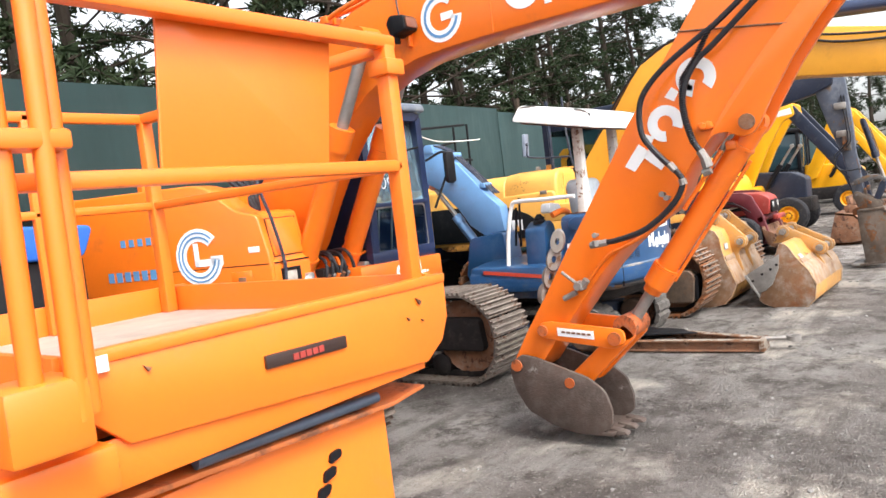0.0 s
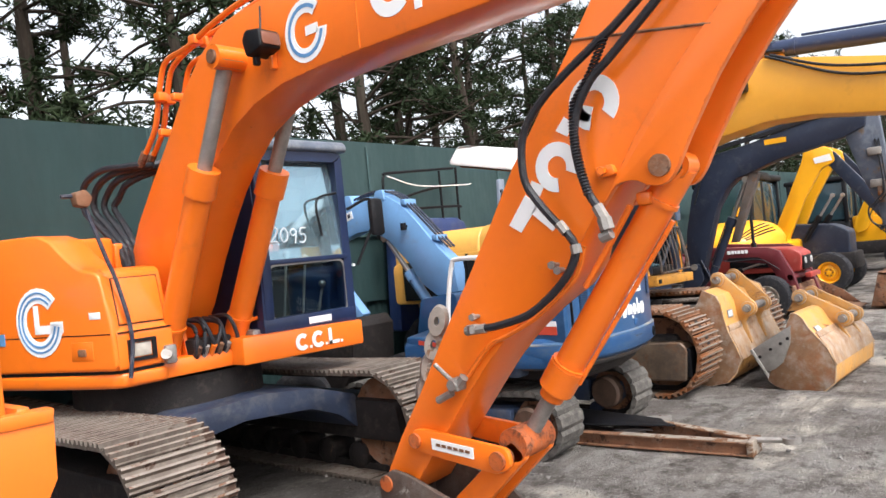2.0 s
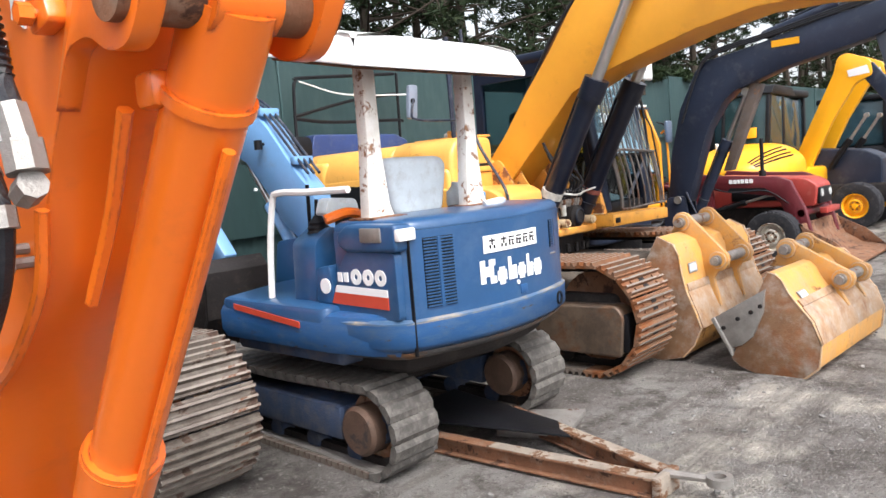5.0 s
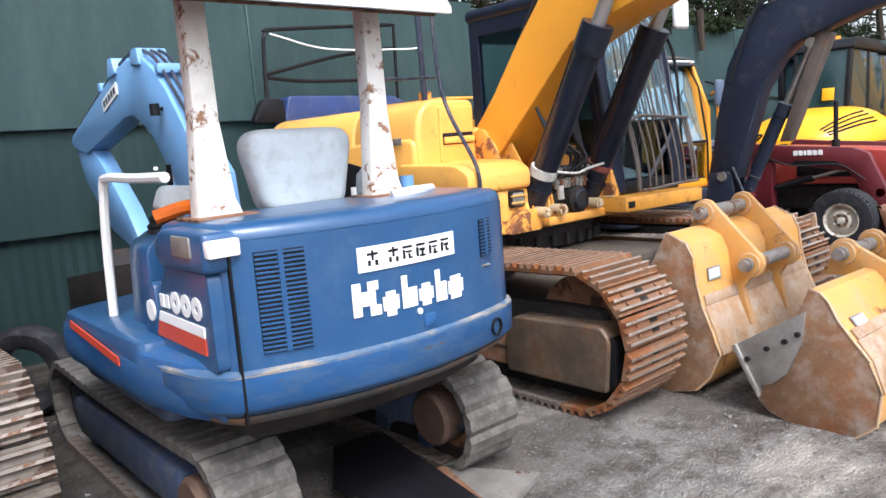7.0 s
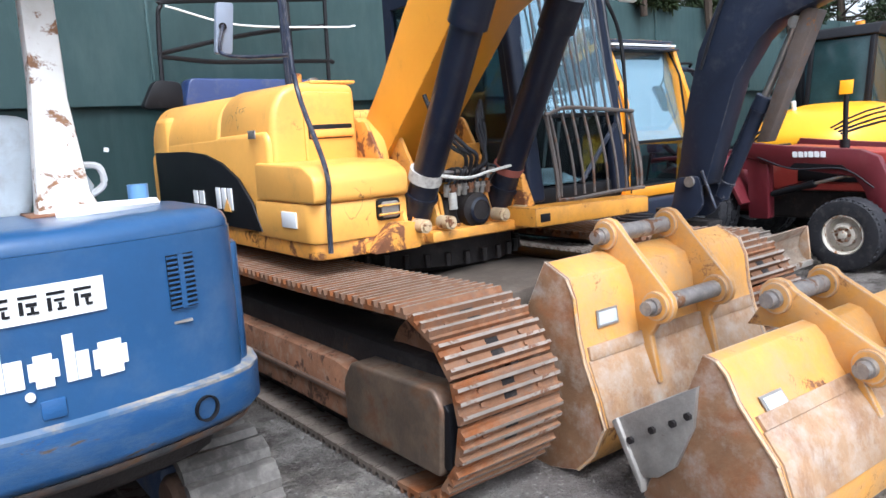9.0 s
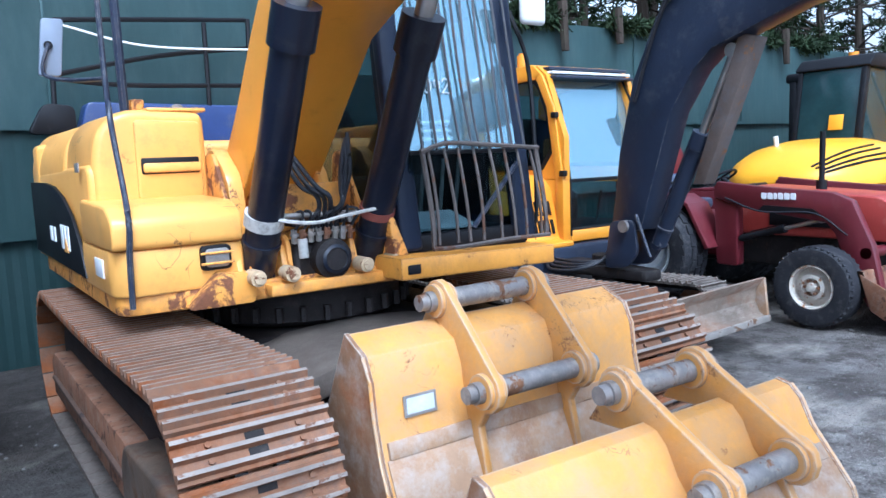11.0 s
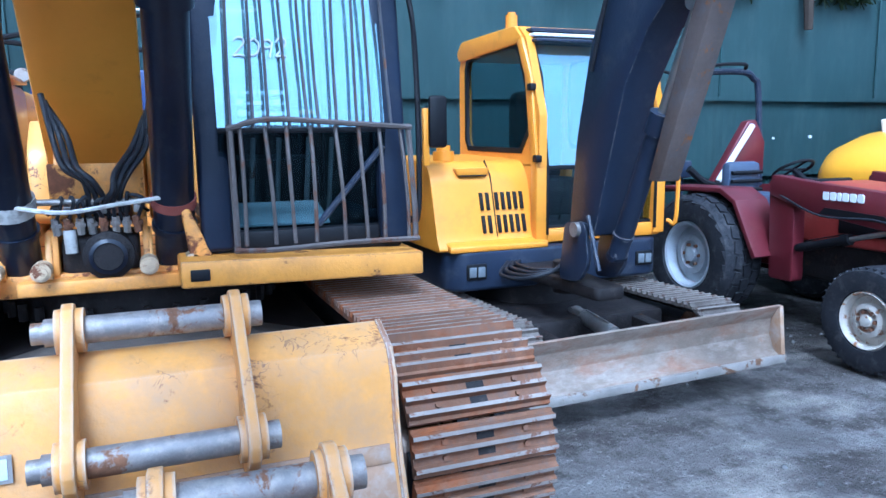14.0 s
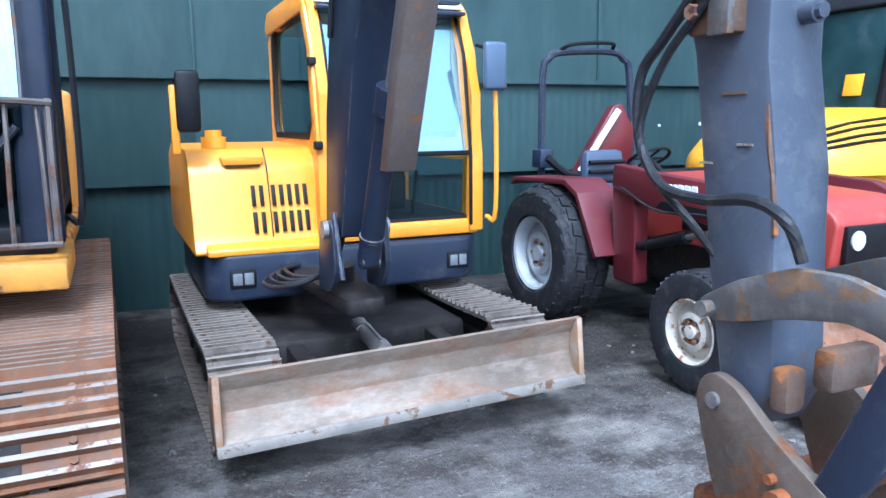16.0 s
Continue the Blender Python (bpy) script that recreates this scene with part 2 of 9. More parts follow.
gcol = g_mix(g_range(g_noise(0.45, 6), 0.36, 0.64), (0.062, 0.055, 0.052), (0.19, 0.184, 0.18))
gcol = g_mix(g_range(g_noise(2.6, 7, 0.75), 0.46, 0.60), gcol, (0.052, 0.046, 0.043))
gcol = g_mix(g_range(g_noise(1.1, 5), 0.54, 0.66), gcol, (0.25, 0.235, 0.215))
gmap = gn.new("ShaderNodeMapping")
gmap.inputs["Scale"].default_value = (0.22, 1.9, 1.0)
gmap.inputs["Rotation"].default_value = (0, 0, radians(-6))
gl.new(gtc.outputs["Object"], gmap.inputs["Vector"])
gcol = g_mix(g_range(g_noise(1.6, 5, 0.65, gmap.outputs["Vector"]), 0.50, 0.70), gcol, (0.075, 0.068, 0.064))
gcol = g_mix(g_range(g_noise(38, 3), 0.58, 0.86), gcol, (0.26, 0.25, 0.24))
gcol = g_mix(g_range(g_noise(90, 2), 0.60, 0.72), gcol, (0.04, 0.037, 0.035))
# open lane lightened, machine bays darkened: light and shade put into the colour
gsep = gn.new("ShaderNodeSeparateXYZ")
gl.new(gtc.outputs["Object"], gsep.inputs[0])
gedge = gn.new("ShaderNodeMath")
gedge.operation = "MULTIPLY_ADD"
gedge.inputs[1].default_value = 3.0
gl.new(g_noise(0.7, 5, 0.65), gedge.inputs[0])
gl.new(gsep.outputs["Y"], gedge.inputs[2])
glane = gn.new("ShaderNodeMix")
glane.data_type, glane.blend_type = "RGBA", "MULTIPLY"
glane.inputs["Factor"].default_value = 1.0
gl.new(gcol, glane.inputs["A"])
# lane multiplier, lighter still towards larger x
glane_tone = g_mix(g_range(gsep.outputs["X"], 7.5, 13.0), (2.25, 2.20, 2.12), (2.75, 2.64, 2.54))
gl.new(g_mix(g_range(gedge.outputs[0], 3.9, 6.0), glane_tone, (0.80, 0.75, 0.70)), glane.inputs["B"])
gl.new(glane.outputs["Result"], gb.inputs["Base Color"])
gb.inputs["Roughness"].default_value = 0.85
gbp = gn.new("ShaderNodeBump")
gbp.inputs["Strength"].default_value, gbp.inputs["Distance"].default_value = 1.0, 0.065
gb.inputs["Specular IOR Level"].default_value = 0.25
gsum = gn.new("ShaderNodeMath")
gsum.operation = "ADD"
gl.new(g_noise(14, 6, 0.75), gsum.inputs[0])
gl.new(g_noise(70, 3), gsum.inputs[1])
glump = gn.new("ShaderNodeMath")
glump.operation = "MULTIPLY_ADD"
glump.inputs[1].default_value = 2.3
gl.new(g_noise(4.5, 6, 0.7), glump.inputs[0])
gl.new(gsum.outputs[0], glump.inputs[2])
gwave = gn.new("ShaderNodeTexWave")
gwave.wave_type, gwave.bands_direction = "BANDS", "DIAGONAL"
gwave.inputs["Scale"].default_value, gwave.inputs["Distortion"].default_value = 1.5, 2.2
gwave.inputs["Detail"].default_value, gwave.inputs["Detail Scale"].default_value = 3.0, 2.5
gl.new(gtc.outputs["Object"], gwave.inputs["Vector"])
gprint = gn.new("ShaderNodeMath")
gprint.operation = "MULTIPLY"
gl.new(gwave.outputs["Fac"], gprint.inputs[0])
gl.new(g_range(g_noise(0.55, 4), 0.46, 0.60), gprint.inputs[1])
gtread = gn.new("ShaderNodeMath")
gtread.operation = "MULTIPLY_ADD"
gtread.inputs[1].default_value = 0.55
gl.new(gprint.outputs[0], gtread.inputs[0])
gl.new(glump.outputs[0], gtread.inputs[2])
gl.new(gtread.outputs[0], gbp.inputs["Height"])
gl.new(gbp.outputs["Normal"], gb.inputs["Normal"])

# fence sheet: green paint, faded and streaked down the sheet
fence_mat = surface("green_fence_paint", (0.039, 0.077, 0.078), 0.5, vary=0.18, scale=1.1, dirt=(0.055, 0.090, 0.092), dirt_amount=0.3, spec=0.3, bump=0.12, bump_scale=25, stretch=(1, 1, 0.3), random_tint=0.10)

# paler copy of the fence green, with brighter light put into the colour
fence_pale = surface("brightened_green_fence_paint", (0.066, 0.118, 0.120), 0.5, vary=0.15, scale=1.1, dirt=(0.10, 0.155, 0.155), dirt_amount=0.35, spec=0.3, bump=0.12, bump_scale=25, stretch=(1, 1, 0.3), random_tint=0.10)

# ---- building blocks ----
PLACE = {}


def thing(name, at, label, category, group=""):
    ob = new(name)
    ob.empty_display_size = 0.2
    ob.location = at
    PLACE[ob.name] = Vector(at)
    return tagged(ob, label, category, group)


def finish(bm, name, material, smooth=40):
    bmesh.ops.recalc_face_normals(bm, faces=bm.faces)
    me = bpy.data.meshes.new(name)
    if smooth:
        cut = radians(smooth)
        for e in bm.edges:
            e.smooth = len(e.link_faces) == 2 and e.calc_face_angle(0) < cut
        for f in bm.faces:
            f.smooth = True
    bm.to_mesh(me)
    bm.free()
    me.materials.append(material)
    return me


def part(name, bm, material, parent, label="", smooth=40):
    """One mesh, built in world metres, as a part of a thing or of a part."""
    base = PLACE[parent.name]
    bmesh.ops.translate(bm, verts=bm.verts, vec=-base)
    ob = new(name, finish(bm, name, material, smooth))
    ob.parent = parent
    PLACE[ob.name] = base
    return tagged(ob, label)


def solo(name, bm, material, label, category, group="", kind="", smooth=40):
    """A thing or a piece of the setting that is one mesh."""
    if not kind:
        lo = Vector((min(v.co.x for v in bm.verts) + max(v.co.x for v in bm.verts), min(v.co.y for v in bm.verts) + max(v.co.y for v in bm.verts), 0)) / 2
        lo.z = min(v.co.z for v in bm.verts)
        bmesh.ops.translate(bm, verts=bm.verts, vec=-lo)
    else:
        lo = Vector()
    ob = new(name, finish(bm, name, material, smooth))
    ob.location = lo
    PLACE[ob.name] = lo
    return tagged(ob, label, category, group, kind)


def bevel_new(bm, verts, w, seg=2):
    if w <= 0:
        return
    es = list({e for v in verts for e in v.link_edges})
    es = [e for e in es if len(e.link_faces) == 2 and e.calc_face_angle(0) > 0.5]
    bmesh.ops.bevel(bm, geom=es, offset=w, segments=seg, affect="EDGES", profile=0.5, clamp_overlap=True)


def box(bm, lo, hi, bevel=0.01, m=None, seg=2):
    t = bmesh.new()
    lo, hi = Vector(lo), Vector(hi)
    bmesh.ops.create_cube(t, size=1, matrix=Matrix.Translation((lo + hi) / 2) @ Matrix.Diagonal((*(hi - lo), 1)))
    bevel_new(t, t.verts, bevel, seg)
    merge(bm, t, m)
    return bm


def merge(bm, t, m=None):
    if m is not None:
        bmesh.ops.transform(t, matrix=m, verts=t.verts)
    me = bpy.data.meshes.new("tmp")
    t.to_mesh(me)
    t.free()
    bm.from_mesh(me)
    bpy.data.meshes.remove(me)


AXES = {"x": lambda a, b, d: (d, a, b), "y": lambda a, b, d: (a, d, b), "z": lambda a, b, d: (a, b, d)}


def prism(bm, outline, axis, d0, d1, bevel=0.01, seg=2, m=None):
    """A flat outline swept along an axis: x: (y, z), y: (x, z), z: (x, y)."""
    t = bmesh.new()
    f = AXES[axis]
    a = [t.verts.new(f(p[0], p[1], d0)) for p in outline]
    b = [t.verts.new(f(p[0], p[1], d1)) for p in outline]
    t.faces.new(a)
    t.faces.new(b[::-1])
    k = len(a)
    for i in range(k):
        t.faces.new((a[i], b[i], b[(i + 1) % k], a[(i + 1) % k]))
    bmesh.ops.recalc_face_normals(t, faces=t.faces)
    bevel_new(t, t.verts, bevel, seg)
    merge(bm, t, m)
    return bm


def rod(bm, p, q, r0, r1=None, seg=16, cap=True):
    p, q = Vector(p), Vector(q)
    r1 = r0 if r1 is None else r1
    d = q - p
    bmesh.ops.create_cone(bm, cap_ends=cap, segments=seg, radius1=r0, radius2=r1, depth=d.length,
                          matrix=Matrix.Translation((p + q) / 2) @ d.to_track_quat("Z", "Y").to_matrix().to_4x4())
    return bm


def smooth_path(pts, n=8):
    pts = [Vector(p) for p in pts]
    out = []
    ext = [pts[0] * 2 - pts[1]] + pts + [pts[-1] * 2 - pts[-2]]
    for i in range(1, len(ext) - 2):
        a, b, c, d = ext[i - 1:i + 3]
        for k in range(n):
            t = k / n
            out.append(0.5 * ((2 * b) + (c - a) * t + (2 * a - 5 * b + 4 * c - d) * t * t + (3 * b - a - 3 * c + d) * t ** 3))
    out.append(pts[-1])
    return out


def tube(bm, pts, r, seg=8, n=8, smoothed=True, taper=None):
    path = smooth_path(pts, n) if smoothed else [Vector(p) for p in pts]
    rings = []
    up = Vector((0.13, 0.31, 0.94))
    for i, p in enumerate(path):
        d = (path[min(i + 1, len(path) - 1)] - path[max(i - 1, 0)]).normalized()
        s = d.cross(up)
        s = s.normalized() if s.length > 1e-3 else d.cross(Vector((1, 0, 0))).normalized()
        u = s.cross(d)
        rr = r if taper is None else r + (taper - r) * i / (len(path) - 1)
        rings.append([bm.verts.new(p + (s * math.cos(a) + u * math.sin(a)) * rr) for a in (2 * math.pi * k / seg for k in range(seg))])
    for a, b in zip(rings, rings[1:]):
        for k in range(seg):
            bm.faces.new((a[k], a[(k + 1) % seg], b[(k + 1) % seg], b[k]))
    bm.faces.new(rings[0][::-1])
    bm.faces.new(rings[-1])
    return bm


def lathe(bm, profile, centre, axis, seg=32):
    """Turn (radius, along) pairs round an axis through centre."""
    q = Vector(axis).to_track_quat("Z", "Y").to_matrix()
    c = Vector(centre)
    rings = []
    for r, h in profile:
        rings.append([bm.verts.new(c + q @ Vector((r * math.cos(a), r * math.sin(a), h))) for a in (2 * math.pi * k / seg for k in range(seg))] if r > 1e-5 else [bm.verts.new(c + q @ Vector((0, 0, h)))])
    for a, b in zip(rings, rings[1:]):
        for k in range(seg):
            k2 = (k + 1) % seg
            if len(a) == 1 and len(b) == 1:
                continue
            if len(a) == 1:
                bm.faces.new((a[0], b[k], b[k2]))
            elif len(b) == 1:
                bm.faces.new((a[k], b[0], a[k2]))
            else:
                bm.faces.new((a[k], b[k], b[k2], a[k2]))
    return bm


def strip(bm, inner, outer, axis, d0, d1):
    """A closed band between two outlines of equal length, swept along an axis (a frame with a hole)."""
    f = AXES[axis]
    k = len(inner)
    v = [[bm.verts.new(f(p[0], p[1], d)) for p in ring] for ring in (inner, outer) for d in (d0, d1)]
    i0, i1, o0, o1 = v
    for j in range(k):
        n_ = (j + 1) % k
        bm.faces.new((i0[j], i0[n_], o0[n_], o0[j]))
        bm.faces.new((i1[j], o1[j], o1[n_], i1[n_]))
        bm.faces.new((i0[j], i1[j], i1[n_], i0[n_]))
        bm.faces.new((o0[j], o0[n_], o1[n_], o1[j]))
    return bm


def loft(bm, plan, levels, m=None):
    """A closed plan outline carried up through (inset, z) levels, capped at both ends."""
    t = bmesh.new()
    rings = [[t.verts.new((*p, z)) for p in shrink(plan, w)] for w, z in levels]
    k = len(plan)
    for a, b in zip(rings, rings[1:]):
        for i in range(k):
            t.faces.new((a[i], a[(i + 1) % k], b[(i + 1) % k], b[i]))
    t.faces.new(rings[0][::-1])
    t.faces.new(rings[-1])
    merge(bm, t, m)
    return bm


def shrink(outline, w):
    """The outline moved inwards by w."""
    k = len(outline)
    area = sum(outline[i][0] * outline[(i + 1) % k][1] - outline[(i + 1) % k][0] * outline[i][1] for i in range(k))
    s = 1 if area > 0 else -1
    out = []
    for i in range(k):
        p, c, n_ = Vector(outline[i - 1]), Vector(outline[i]), Vector(outline[(i + 1) % k])
        d1, d2 = (c - p).normalized(), (n_ - c).normalized()
        n1, n2 = Vector((-d1.y, d1.x)) * s, Vector((-d2.y, d2.x)) * s
        b = (n1 + n2)
        b = b / max(0.35, b.length_squared / 2) if b.length > 1e-6 else n1
        out.append(tuple(c + b * w))
    return out


def rounded(outline, r, seg=4):
    """The outline with rounded corners."""
    out = []
    k = len(outline)
    for i in range(k):
        p, c, n_ = Vector(outline[i - 1]), Vector(outline[i]), Vector(outline[(i + 1) % k])
        a = c + (p - c).normalized() * min(r, (p - c).length * 0.45)
        b = c + (n_ - c).normalized() * min(r, (n_ - c).length * 0.45)
        for j in range(seg + 1):
            t = j / seg
            out.append(tuple(a * (1 - t) ** 2 + c * 2 * t * (1 - t) + b * t * t))
    return out


def B():
    return bmesh.new()


def slab_pane(parent, outline, axis, d, thick, material, frame_w=0.0, frame_mat=None, name="window"):
    """A pane of glass in its rubber frame."""
    bm = prism(B(), outline, axis, d, d + thick, 0)
    w = part(name, bm, material, parent)
    w.visible_shadow = False
    return w


def leaning_pane(parent, x0, x1, foot, head, material, name="windscreen"):
    """A flat pane between x0 and x1, from its foot (y, z) to its head."""
    (y0, z0), (y1, z1) = foot, head
    w = part(name, prism(B(), [(y0, z0), (y1, z1), (y1 + 0.006, z1), (y0 + 0.006, z0)], "x", x0, x1, 0), material, parent)
    w.visible_shadow = False
    return w


# ---- setting ----
gbm = B()
grid_x = [-300, -120, -50, -20, -8] + [-4 + 0.2 * i for i in range(141)] + [26, 30, 36, 45, 60, 100, 200, 400]
grid_y = [-300, -120, -50, -20, -8] + [-4 + 0.2 * i for i in range(61)] + [9, 12, 16, 25, 45, 90, 200, 400]


def ground_z(x, y):
    h = noise.noise(Vector((x * 0.6, y * 0.6, 0))) * 0.018 + noise.noise(Vector((x * 2.7, y * 2.7, 3))) * 0.010 + noise.noise(Vector((x * 6, y * 6, 5))) * 0.005
    return (h - 0.012) if -6 < x < 28 and -6 < y < 9 else -0.02


gv = [[gbm.verts.new((x, y, ground_z(x, y))) for x in grid_x] for y in grid_y]
for j in range(len(grid_y) - 1):
    for i in range(len(grid_x) - 1):
        gbm.faces.new((gv[j][i], gv[j][i + 1], gv[j + 1][i + 1], gv[j + 1][i]))
solo("ground", gbm, ground_mat, "grey compacted dirt yard with dusty and damp patches, shade painted into the bays", "ground", kind="structure", smooth=80)

# clods of dirt and loose stones
rng = random.Random(4)
cv, cf = [], []
for k in range(5200):
    x, y = rng.uniform(2.5, 19), rng.uniform(-0.6, 6.2)
    if noise.noise(Vector((x * 0.9, y * 0.9, 4))) < rng.uniform(-0.3, 0.35):
        continue
    s = rng.uniform(0.008, 0.026)
    a = rng.uniform(0, 6.28)
    z = ground_z(x, y)
    i = len(cv)
    for j in range(6):
        q = a + j * math.pi / 3
        r = s * rng.uniform(0.75, 1.3)
        cv.append((x + r * math.cos(q), y + r * math.sin(q) * 0.8, z - 0.006))
    for j in range(6):
        q = a + j * math.pi / 3 + 0.3
        r = s * rng.uniform(0.3, 0.65)
        cv.append((x + r * math.cos(q), y + r * math.sin(q) * 0.8, z + s * rng.uniform(0.2, 0.5)))
    cf += [(i + j, i + (j + 1) % 6, i + 6 + (j + 1) % 6, i + 6 + j) for j in range(6)] + [tuple(range(i + 6, i + 12))]
cme = bpy.data.meshes.new("dirt_clods")
cme.from_pydata(cv, [], cf)
cme.materials.append(ground_mat)
tagged(new("dirt_clods", cme), "crumbled clods of grey dirt on the yard", "dirt", kind="stuff")
sbm = B()
for k in range(1500):
    x, y = rng.uniform(2.5, 19), rng.uniform(-0.8, 5.5)
    s = rng.choice((0.006, 0.008, 0.009, 0.011, 0.016)) * rng.uniform(0.7, 1.4)
    t = bmesh.new()
    bmesh.ops.create_icosphere(t, subdivisions=1, radius=s)
    for v in t.verts:
        v.co *= rng.uniform(0.7, 1.2)
    merge(sbm, t, Matrix.Translation((x, y, ground_z(x, y) + s * 0.3)) @ Matrix.Rotation(rng.uniform(0, 6), 4, "Z") @ Matrix.Diagonal((1, 1, 0.6, 1)))
stone_mat = surface("loose_stone", (0.19, 0.18, 0.17), 0.85, vary=0.4, scale=8, bump=0.3)
solo("loose_stones", sbm, stone_mat, "small grey stones scattered over dirt", "stones", kind="stuff")

SPLASH = ((8.587, 1.554, 0.02), (9.206, 1.587, 0.022), (18.256, 1.526, 0.022), (17.661, 1.514, 0.015))

# ---- fence: three rows of lapped green sheets on posts ----
fence = thing("sheet_fence", (8, 7.0, 0), "tall green painted corrugated sheet-metal fence", "fence")
fence["kind"] = "structure"
SEAMS = [-6.0, -2.9, 0.2, 3.3, 6.5, 9.68, 12.73, 16.83, 19.33, 22.5, 25.6, 28.8, 32.0, 36.0, 40.0, 44.0]
ROWS_Z = [(-0.05, 1.12, 0.045), (1.06, 2.0, 0.0), (1.95, 3.27, -0.045)]
for (a, b) in zip(SEAMS, SEAMS[1:]):
    for r, (z0, z1, off) in enumerate(ROWS_Z):
        top = z1 - (0.06 if a > 12 and r == 2 else 0)
        bm = B()
        nx = int((b - a) / 0.05)
        amp = (0.004, 0.0010, 0.0003)[r]
        prev = None
        for i in range(nx + 1):
            x = a - 0.02 + (b - a + 0.04) * i / nx
            y = 7.0 + off + (amp if i % 2 else -amp) + 0.004 * math.sin(x * 1.7 + r)
            v = [bm.verts.new((x, y + 0.014 * q, z0 + (top - z0) * q)) for q in (0, 1)]
            if prev:
                bm.faces.new((prev[0], v[0], v[1], prev[1]))
            prev = v
        bmesh.ops.solidify(bm, geom=bm.faces[:], thickness=0.004)
        # upper and right-hand sheets get the copy with light in its colour
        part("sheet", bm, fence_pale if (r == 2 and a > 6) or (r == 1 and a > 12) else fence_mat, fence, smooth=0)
    part("post", box(B(), (a - 0.05, 7.06, -0.05), (a + 0.05, 7.16, 3.2), 0.008), rusty, fence)
    part("cover_strip", box(B(), (a - 0.012, 6.935, 2.0), (a + 0.012, 6.95, 3.2), 0.003), fence_mat, fence)

for (x_, z_, s_) in SPLASH:
    part("paint_splash", prism(B(), rounded([(x_ - s_, z_ - s_ * 0.7), (x_ + s_ * 0.8, z_ - s_), (x_ + s_, z_ + s_ * 0.6), (x_ - s_ * 0.6, z_ + s_)], s_ * 0.5, 3), "y", 6.91, 6.93, 0), logo_white, fence)

# ---- pines behind the fence ----
def make_tree(name, seed, height):
    rg = random.Random(seed)
    t = thing(name, (0, 0, 0), "tall dark pine with bare lower trunk and ragged crown", "tree", "pines behind the fence")
    bm = B()
    lean = Vector((rg.uniform(-0.05, 0.05), rg.uniform(-0.05, 0.05), 1))
    pts = [Vector((0, 0, -0.2))]
    for i in range(1, 8):
        pts.append(lean * height * i / 7 + Vector((rg.uniform(-0.1, 0.1), rg.uniform(-0.1, 0.1), 0)))
    tube(bm, pts, 0.19, 8, 3, taper=0.03)
    tips = []
    for k in range(46):
        u = rg.uniform(0.16, 0.97)
        base = pts[0].lerp(pts[-1], u)
        j = min(int(u * 7), 6)
        base = pts[j].lerp(pts[j + 1], u * 7 - j)
        a = rg.uniform(0, 2 * math.pi)
        ln = (1.0 + 2.0 * (1 - abs(u - 0.45))) * rg.uniform(0.45, 1.0)
        d = Vector((math.cos(a), math.sin(a), rg.uniform(-0.15, 0.45)))
        mid = base + d * ln * 0.5 + Vector((0, 0, rg.uniform(-0.1, 0.1)))
        end = base + d * ln + Vector((0, 0, rg.uniform(-0.45, 0.15)))
        tube(bm, [base, mid, end], 0.035, 5, 3, taper=0.008)
        tips.append((mid, end, ln))
        for s in range(3):
            q = mid.lerp(end, rg.random())
            e2 = q + Vector((rg.uniform(-0.6, 0.6), rg.uniform(-0.6, 0.6), rg.uniform(-0.35, 0.3)))
            tube(bm, [q, (q + e2) / 2 + Vector((0, 0, 0.05)), e2], 0.014, 4, 2, taper=0.005)
            tips.append((q, e2, 0.6))
    part("trunk", bm, trunk_mat, t)
    verts, faces = [], []
    for (m_, e, ln) in tips:
        if rg.random() < 0.24:
            continue
        for c in range(rg.randint(3, 6)):
            o = m_.lerp(e, rg.uniform(0.25, 1.08)) + Vector((rg.gauss(0, 0.10), rg.gauss(0, 0.10), rg.gauss(0, 0.08)))
            for s in range(16):
                d = Vector((rg.gauss(0, 1), rg.gauss(0, 1), rg.gauss(0.15, 0.7))).normalized()
                L = rg.uniform(0.07, 0.17)
                w = d.cross(Vector((rg.gauss(0, 1), rg.gauss(0, 1), rg.gauss(0, 1)))).normalized() * rg.uniform(0.010, 0.022)
                o2 = o + d * 0.03
                i = len(verts)
                verts += [o2 - w, o2 + w, o2 + d * L + w * 0.6, o2 + d * L - w * 0.6]
                faces.append((i, i + 1, i + 2, i + 3))
    me = bpy.data.meshes.new("crown")
    me.from_pydata([tuple(v) for v in verts], [], faces)
    me.materials.append(leaf_mat)
    c = new("crown", me)
    c.parent = t
    return t


pine_kinds = [make_tree("pine_tree", 11 + i, h) for i, h in enumerate((8.5, 9.5, 7.8, 10.0))]
rg = random.Random(77)
x = -5.0
count = 0
while x < 34:
    y = 9.9 + rg.uniform(-0.6, 2.2)
    m = pose(x, y, 0, 0, 0, rg.uniform(0, 360))
    src = pine_kinds[count % 4]
    if count < 4:
        src.matrix_basis = m
    else:
        copy_thing(src, m)
    count += 1
    x += rg.uniform(1.0, 1.9)
for k in range(14):
    copy_thing(pine_kinds[k % 4], pose(34 + k * 2.2, 8.6 + rg.uniform(-1, 3), 0, 0, 0, rg.uniform(0, 360)))
for k in range(9):
    copy_thing(pine_kinds[k % 4], pose(-4 + k * 4.6, 14.0 + rg.uniform(-1, 2.5), 0, 0, 0, rg.uniform(0, 360)))

for k in range(7):
    copy_thing(pine_kinds[k % 4], pose(-4.5 + k * 1.25, 12.5 + rg.uniform(-0.5, 1.2), 0, 0, 0, rg.uniform(0, 360)))

